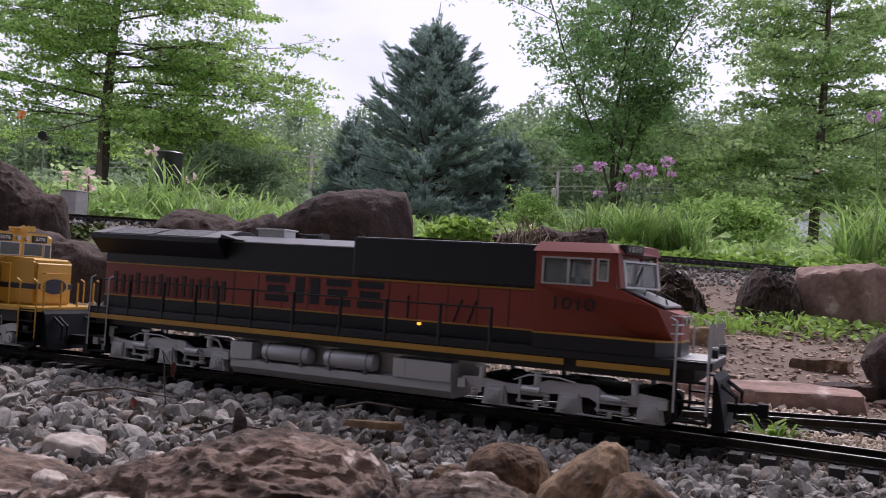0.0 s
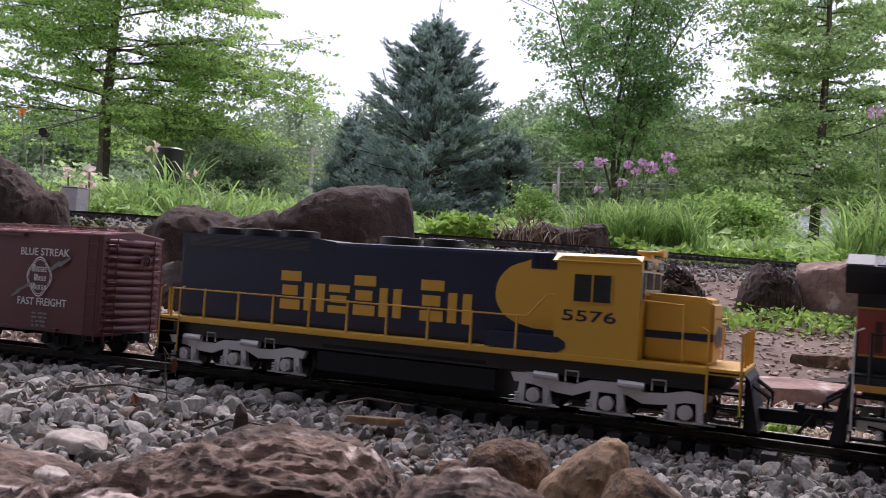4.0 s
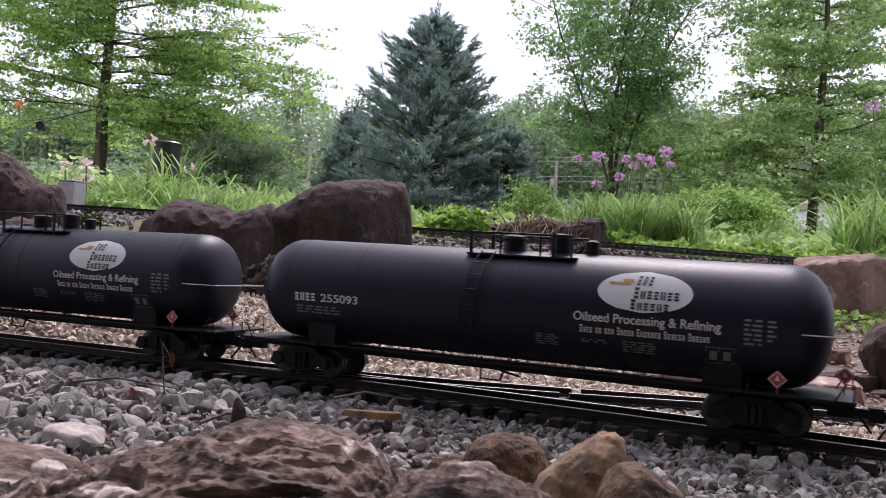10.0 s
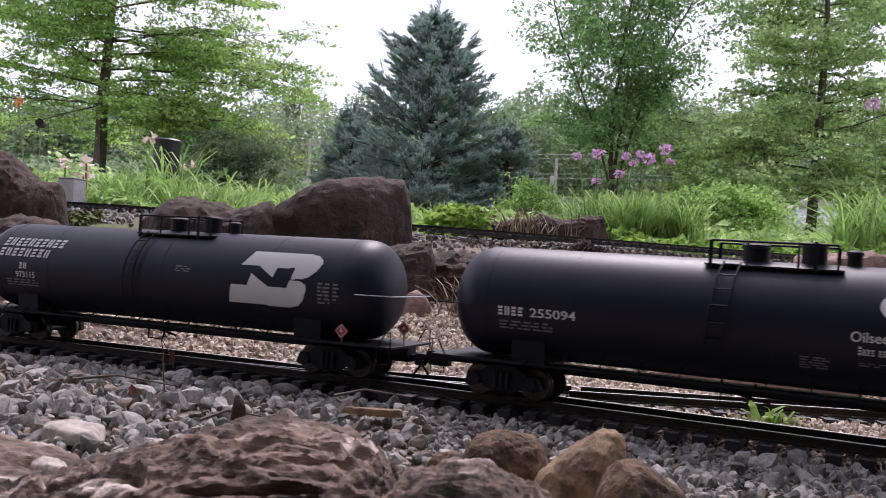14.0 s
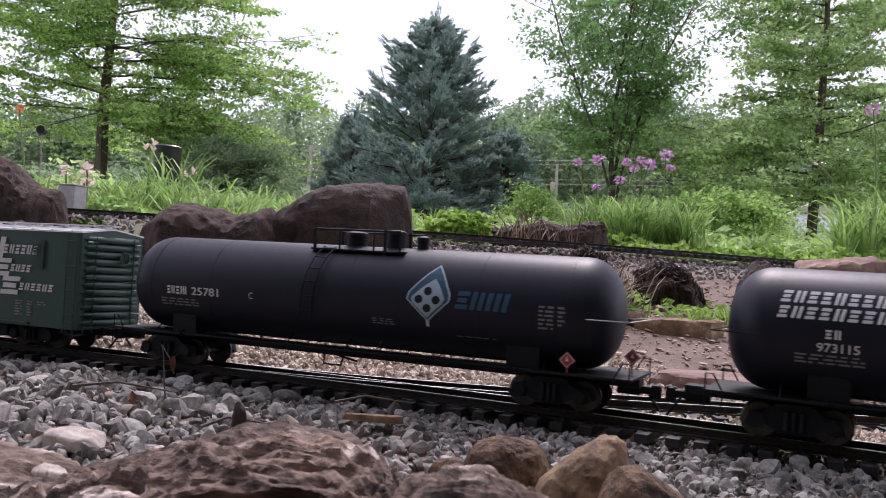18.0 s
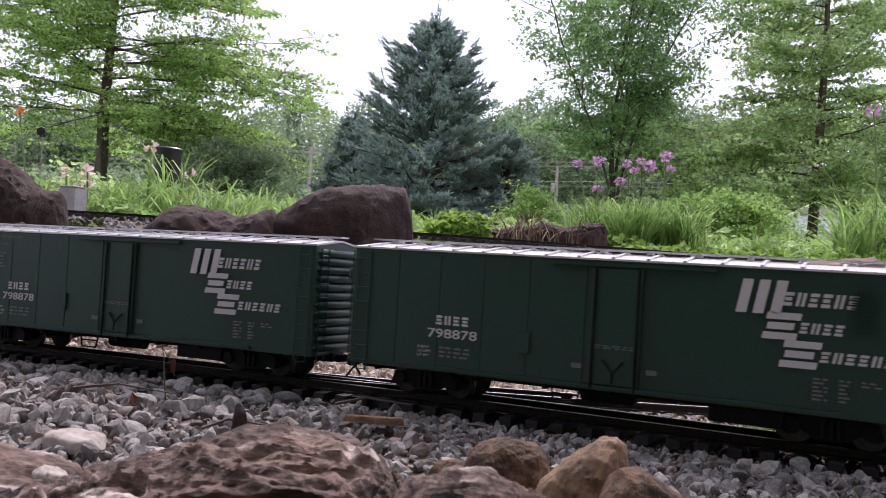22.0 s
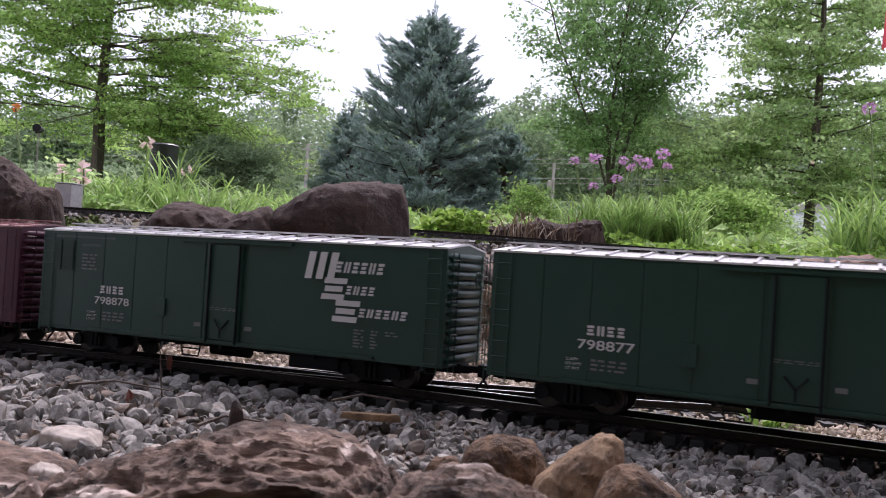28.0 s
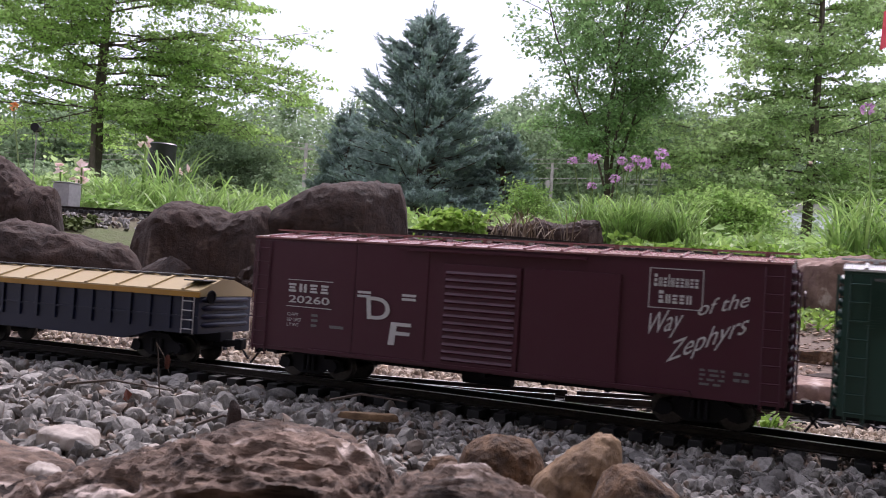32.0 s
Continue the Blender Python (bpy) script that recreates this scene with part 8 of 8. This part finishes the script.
    for nm, mat, z0, z1, g in (("cab_base", DARK_GREEN, 0.0662, 0.0795, 0.0004), ("cab_stripe", STRIPE, 0.0795, 0.0811, 0.0008)):
        bm = bmesh.new()
        prism(bm, [(0.1912, -0.0525 - g), (0.302, -0.0525 - g), (0.319 + g, -0.0243), (0.319 + g, 0.0243), (0.302, 0.0525 + g), (0.1912, 0.0525 + g)], "z", z0, z1)
        part(nm, bm, mat, thing)
    for y in (-0.012, 0.012):
        bm = bmesh.new()
        rod(bm, (0.317, y, 0.1), (0.3215, y, 0.1), 0.0042, n=14)
        part("headlamp", bm, LAMP_WHITE, thing)
    bm = bmesh.new()
    tube(bm, [(0.286, -0.03, 0.1205), (0.288, -0.03, 0.126), (0.304, -0.026, 0.12), (0.306, -0.026, 0.113)], 0.0009)
    part("nose_grab", bm, BLACK, thing)
    bm = bmesh.new()
    tube(bm, [(0.288, 0.02, 0.12), (0.29, 0.02, 0.125), (0.306, 0.02, 0.117)], 0.0009)
    part("nose_grab", bm, BLACK, thing)
    for z in (0.088, 0.096, 0.104):
        bm = bmesh.new()
        tube(bm, [(0.312, -0.036, z), (0.317, -0.036, z), (0.321, -0.026, z), (0.318, -0.026, z)], 0.0008)
        part("nose_rung", bm, GREY_METAL, thing)
    bm = bmesh.new()
    rod(bm, (0.068, -0.0318, 0.0772), (0.068, -0.0345, 0.0772), 0.0017, n=10)
    part("marker_lamp", bm, AMBER, thing, "small amber lamp")
    # tanks under the frame
    bm = bmesh.new()
    prism(bm, [(-0.04, 0.0065), (-0.047, 0.014), (-0.047, 0.022), (-0.03, 0.024), (-0.03, 0.046), (0.03, 0.046), (0.03, 0.024), (0.047, 0.022), (0.047, 0.014), (0.04, 0.0065)], "x", -0.146, 0.112)
    part("fuel_tank", bm, GREY_METAL, thing, "grey metal fuel tank")
    bm = bmesh.new()
    box(bm, -0.146, -0.118, -0.049, 0.049, 0.0225, 0.042, 0.001)
    part("battery_box", bm, GREY_METAL, thing)
    bm = bmesh.new()
    box(bm, 0.05, 0.112, -0.049, 0.049, 0.0225, 0.042, 0.001)
    box(bm, 0.062, 0.0635, -0.0496, 0.0496, 0.023, 0.0415)
    part("battery_box", bm, GREY_METAL, thing)
    for x0 in (-0.107, -0.031):
        bm = bmesh.new()
        lathe(bm, [(x0, 0.004), (x0 + 0.002, 0.0085), (x0 + 0.005, 0.0095), (x0 + 0.055, 0.0095), (x0 + 0.058, 0.0085), (x0 + 0.06, 0.004)], "x", 20, (0, -0.041, 0.0335))
        tank = part("air_tank", bm, GREY_METAL, thing, "silver air cylinder", smooth=40)
        for x in (x0 + 0.009, x0 + 0.051):
            bm = bmesh.new()
            box(bm, x - 0.001, x + 0.001, -0.051, -0.04, 0.021, 0.026)
            lathe(bm, [(x - 0.001, 0.0098), (x + 0.001, 0.0098), (x + 0.001, 0.0094), (x - 0.001, 0.0094)], "x", 18, (0, -0.041, 0.0335))
            part("tank_strap", bm, ROOF_SILVER, tank)
    bm = bmesh.new()
    tube(bm, [(-0.18, -0.045, 0.042), (-0.165, -0.046, 0.04), (-0.155, -0.046, 0.026), (-0.15, -0.046, 0.024)], 0.0013)
    tube(bm, [(-0.185, -0.045, 0.046), (-0.15, -0.046, 0.047), (-0.142, -0.046, 0.044)], 0.0013)
    part("pipe", bm, GREY_METAL, thing)
    engine_truck(thing, -0.244, wheels, "engine_frame", engine_frame, (-0.064, 0.01, 0.084))
    engine_truck(thing, 0.218, wheels, "engine_frame", engine_frame, (-0.064, 0.01, 0.084))
    railing(thing, [-0.335, -0.29, -0.24, -0.195, -0.165, -0.12, -0.068, -0.012, 0.04, 0.098, 0.15], -0.0515, 0.052, 0.099, BLACK, 0.0016)
    railing(thing, [-0.335, -0.24, -0.165, -0.068, 0.04, 0.15], 0.0515, 0.064, 0.099, BLACK)
    steps(thing, 0.333, 1, GREY_METAL, 0.066)
    steps(thing, -0.333, -1, GREY_METAL, 0.066)
    for y in (-0.04, -0.015, 0.015, 0.04):
        for x in (0.346, -0.346):
            bm = bmesh.new()
            rod(bm, (x, y, 0.064), (x, y, 0.099), 0.0014, n=6)
            part("end_rail", bm, GREY_METAL if x > 0 else BLACK, thing)
    for y in (-0.034, 0.034):
        bm = bmesh.new()
        rod(bm, (0.344, y, 0.074), (0.352, y, 0.074), 0.0048, 0.0052, 12)
        part("ditch_lamp", bm, BLACK, thing)
    bm = bmesh.new()
    box(bm, 0.318, 0.35, -0.046, 0.046, 0.066, 0.0668)
    part("front_platform", bm, GREY_METAL, thing)
    pilot(thing, 0.35, 1)
    pilot(thing, -0.35, -1)
    couplers(thing, 0.366)
    CARS.append((thing, behind, 0.23, wheels))


orange_locomotive(0.102)


def blue_locomotive(behind):
    thing = tagged(new("blue_locomotive"), "blue and yellow model diesel locomotive with silver trucks", "locomotive")
    wheels = []
    bm = bmesh.new()
    box(bm, -0.33, 0.29, -0.0525, 0.0525, 0.0525, 0.0585, 0.0008)
    part("deck", bm, YELLOW, thing, "yellow walkway deck")
    bm = bmesh.new()
    box(bm, -0.315, 0.275, -0.046, 0.046, 0.038, 0.0525)
    part("sill", bm, BLACK, thing)
    bm = bmesh.new()
    box(bm, -0.322, 0.126, -0.033, 0.033, 0.0585, 0.1525, 0.004)
    part("hood", bm, BLUE, thing)
    bm = bmesh.new()
    prism(bm, [(-0.322, 0.14), (-0.322, 0.155), (-0.14, 0.155), (-0.12, 0.1525), (-0.12, 0.14)], "y", -0.0334, 0.0334)
    part("radiator_housing", bm, BLUE, thing)
    for i in range(8):
        bm = bmesh.new()
        box(bm, -0.31, -0.15, -0.034, -0.033, 0.1415 + 0.0014 * i, 0.1421 + 0.0014 * i)
        part("radiator_slat", bm, ROOF_DARK, thing)
    for x, z in ((-0.285, 0.155), (-0.235, 0.155), (-0.185, 0.155), (-0.06, 0.1525), (-0.01, 0.1525)):
        bm = bmesh.new()
        lathe(bm, [(z - 0.002, 0.022), (z + 0.0085, 0.022), (z + 0.009, 0.02), (z + 0.006, 0.0195)], "z", 28, (x, 0, 0))
        fan = part("roof_fan", bm, BLACK, thing, smooth=40)
        bm = bmesh.new()
        for k in range(6):
            a = k * math.pi / 3
            rod(bm, (x, 0, z + 0.0078), (x + 0.0195 * math.cos(a), 0.0195 * math.sin(a), z + 0.0078), 0.0007, n=4)
        part("fan_guard", bm, ROOF_DARK, fan)
    # the yellow front with its rounded end
    bm = bmesh.new()
    out = [(0.126, 0.0585 + 0.0195), (0.126, 0.152), (0.112, 0.152)]
    for k in range(13):
        a = math.radians(100 + 160 * k / 12)
        out.append((0.094 + 0.033 * math.cos(a), 0.111 + 0.03 * math.sin(a) * (1.05 if a < math.pi else 1.0)))
    prism(bm, out + [(0.1, 0.0785)], "y", -0.0338, 0.0338)
    part("yellow_panel", bm, YELLOW, thing, "yellow rounded front panel of the hood")
    SIDE_PUT = flat_side(0.0334)
    for spec, a, b in (("HxxHx", -0.184, -0.034), ("Hx", -0.018, 0.042)):
        blocks(thing, spec, a, b, 0.0765, 0.1185, YELLOW, SIDE_PUT, gap=0.16, name="yellow_marking")
    bm = bmesh.new()
    box(bm, 0.095, 0.13, -0.0345, 0.0345, 0.136, 0.1518, 0.001)
    for i in range(9):
        box(bm, 0.097 + 0.0034 * i, 0.0985 + 0.0034 * i, -0.0352, 0.0352, 0.137, 0.151)
    part("intake_grille", bm, BLUE, thing)
    # cab, nose
    bm = bmesh.new()
    prism(bm, [(0.1255, 0.0585), (0.1255, 0.146), (0.13, 0.1495), (0.196, 0.1505), (0.2015, 0.147), (0.2015, 0.0585)], "y", -0.0515, 0.0515)
    part("cab", bm, YELLOW, thing)
    bm = bmesh.new()
    prism(bm, [(-0.053, 0.145), (-0.04, 0.1525), (0.04, 0.1525), (0.053, 0.145), (0.052, 0.1435), (-0.052, 0.1435)], "x", 0.122, 0.2008)
    part("cab_roof", bm, YELLOW, thing)
    bm = bmesh.new()
    prism(bm, [(0.2015, 0.0585), (0.2015, 0.12), (0.256, 0.1185), (0.261, 0.115), (0.261, 0.0585)], "y", -0.031, 0.031)
    bmesh.ops.bevel(bm, geom=[e for e in bm.edges if abs(e.calc_face_angle(0)) > 0.5], offset=0.003, segments=2, affect="EDGES")
    part("nose", bm, YELLOW, thing, smooth=40)
    bm = bmesh.new()
    box(bm, 0.203, 0.2614, -0.0314, 0.0314, 0.0795, 0.0865, 0.0005)
    part("nose_stripe", bm, BLUE, thing, "dark blue band round the nose")
    for q, lift, mat, nm in ((1.0, 0.0006, YELLOW, "nose_emblem"), (0.86, 0.001, BLUE, "nose_shield")):
        bm = bmesh.new()
        ring = []
        for k in range(24):
            a = k * math.pi / 12
            ring.append((0.023 * q * math.cos(a), 0.083 + 0.0115 * q * math.sin(a)))
        prism(bm, ring, "x", 0.2606, 0.2614 + lift)
        part(nm, bm, mat, thing)
    for y in (-0.0312, 0.031):
        bm = bmesh.new()
        for z in (0.075, 0.098):
            box(bm, 0.236, 0.24, y - 0.0008, y + 0.001, z, z + 0.005)
        part("latch", bm, YELLOW, thing)
    bm = bmesh.new()
    tube(bm, [(0.2615, -0.02, 0.1), (0.266, -0.02, 0.1), (0.266, 0.02, 0.1), (0.2615, 0.02, 0.1)], 0.0009)
    part("nose_grab", bm, YELLOW, thing)
    bm = bmesh.new()
    box(bm, 0.128, 0.199, -0.0519, 0.0519, 0.0776, 0.0786)
    part("cab_seam", bm, YELLOW, thing)
    bm = bmesh.new()
    prism(bm, [(0.06, 0.0595), (0.06, 0.0735), (0.13, 0.0735), (0.137, 0.069), (0.137, 0.064), (0.13, 0.0595)], "y", -0.0521, 0.0521)
    part("blue_panel", bm, BLUE, thing, "blue rounded panel below the cab")
    for y in (-0.052, 0.0515):
        bm = bmesh.new()
        box(bm, 0.141, 0.177, y - 0.0004, y + 0.001, 0.1065, 0.1345)
        part("window_frame", bm, YELLOW, thing)
        bm = bmesh.new()
        for x0, x1 in ((0.1425, 0.158), (0.16, 0.1755)):
            box(bm, x0, x1, y - 0.0008, y + 0.0012, 0.108, 0.133)
        part("window_pane", bm, PANE_DARK, thing, "dark side window")
    for y0, y1, z0, z1 in ((-0.0485, -0.0385, 0.112, 0.1375), (-0.034, -0.004, 0.1225, 0.138), (0.004, 0.034, 0.1225, 0.138), (0.0385, 0.0485, 0.112, 0.1375)):
        bm = bmesh.new()
        box(bm, 0.2012, 0.2026, y0 - 0.0012, y1 + 0.0012, z0 - 0.0012, z1 + 0.0012, 0.0004)
        frame_ = part("windscreen_frame", bm, GREY_METAL, thing, "pale metal window rim")
        bm = bmesh.new()
        box(bm, 0.202, 0.2029, y0, y1, z0, z1)
        part("windscreen", bm, PANE_DARK, frame_)
    for y0, y1 in ((-0.041, -0.017), (0.017, 0.041)):
        bm = bmesh.new()
        box(bm, 0.1985, 0.204, y0, y1, 0.1402, 0.1492, 0.0008)
        board = part("number_box", bm, BLACK, thing)
        words(board, "5576", y0 + 0.004, y1 - 0.004, 0.1424, 0.147, WHITE, lambda u, z: (0.2043, u, z))
    words(thing, "5576", 0.1325, 0.1815, 0.0895, 0.1, BLUE, flat_side(0.0519))
    bm = bmesh.new()
    for y in (-0.008, 0, 0.008):
        lathe(bm, [(0.188, 0.002), (0.196, 0.0018), (0.206, 0.002), (0.212, 0.0045)], "x", 10, (0, y, 0.1575))
    box(bm, 0.192, 0.2, -0.01, 0.01, 0.1522, 0.156)
    part("air_horn", bm, YELLOW, thing)
    for y in (-0.007, 0.007):
        bm = bmesh.new()
        rod(bm, (0.2, y, 0.145), (0.205, y, 0.145), 0.0034, n=12)
        part("headlamp", bm, LAMP_WHITE, thing)
    bm = bmesh.new()
    prism(bm, [(-0.038, 0.008), (-0.046, 0.016), (-0.046, 0.036), (0.046, 0.036), (0.046, 0.016), (0.038, 0.008)], "x", -0.125, 0.07)
    part("fuel_tank", bm, UNDER, thing, "black fuel tank")
    bm = bmesh.new()
    rod(bm, (-0.12, -0.042, 0.042), (0.06, -0.042, 0.042), 0.0045, n=12)
    part("air_tank", bm, UNDER, thing)
    engine_truck(thing, -0.229, wheels, "flex_frame", flex_frame, (-0.07, 0, 0.07))
    engine_truck(thing, 0.176, wheels, "flex_frame", flex_frame, (-0.07, 0, 0.07))
    xs = [-0.315, -0.27, -0.225, -0.18, -0.135, -0.09, -0.045, 0.0, 0.045, 0.09]
    for y in (-0.0515, 0.0515):
        railing(thing, xs, y, 0.056, 0.0905, YELLOW)
        bm = bmesh.new()
        tube(bm, [(0.09, y, 0.0905), (0.1, y, 0.091), (0.118, y, 0.1125), (0.124, y, 0.1125)], 0.0009)
        part("handrail", bm, YELLOW, thing)
        bm = bmesh.new()
        tube(bm, [(0.203, y * 0.98, 0.113), (0.238, y * 0.96, 0.111), (0.239, y * 0.96, 0.06)], 0.0009)
        part("handrail", bm, YELLOW, thing)
    steps(thing, 0.274, 1, YELLOW, 0.056)
    steps(thing, -0.316, -1, YELLOW, 0.056)
    for y in (-0.042, -0.014, 0.014, 0.042):
        for x in (0.287, -0.327):
            bm = bmesh.new()
            rod(bm, (x, y, 0.056), (x, y, 0.09), 0.0013, n=6)
            part("end_rail", bm, YELLOW, thing)
    pilot(thing, 0.29, 1)
    bm = bmesh.new()
    box(bm, 0.29, 0.345, -0.007, 0.007, 0.012, 0.024, 0.001)
    part("drawbar", bm, UNDER, thing)
    pilot(thing, -0.33, -1)
    couplers(thing, 0.346)
    CARS.append((thing, behind, 0.205, wheels))


blue_locomotive(0.844)


def lengthen(thing, gain):
    """Draws a car out along its run; its trucks and their wheels only move apart."""
    done = set()
    for ob in thing.children_recursive:
        if ob.name.startswith("truck"):
            ob.location.x *= gain
        elif not (ob.parent and ob.parent.name.startswith("truck")):
            if ob.location.length > 1e-6:
                ob.location.x *= gain
            elif ob.data.name not in done:
                ob.data.transform(Matrix.Diagonal((gain, 1, 1, 1)))
                done.add(ob.data.name)


for row in CARS:
    lengthen(row[0], 1.036)
CARS = [(thing, behind, half * 1.036, wheels) for thing, behind, half, wheels in CARS]


def motions():
    """The train rolls past: every car follows the line of the track, and its wheels turn while it is in reach of the camera."""
    for thing, behind, half, wheels in CARS:
        walk(thing, [(t / 2, car_pose(t / 2, behind, half)) for t in range(65)])
        times = [t / 10 for t in range(321) if -1.9 < run(t / 10) - behind < 1.3]
        times = sorted({0.0, *times, 32.0})
        first, last = times[1] if len(times) > 2 else 0.0, times[-2]
        for wheel, d, r in wheels:
            walk(wheel, [(t, pose(d, 0, r, 0, math.degrees((run(min(max(t, first), last)) - behind) / r) % 360, 0)) for t in times])


motions()
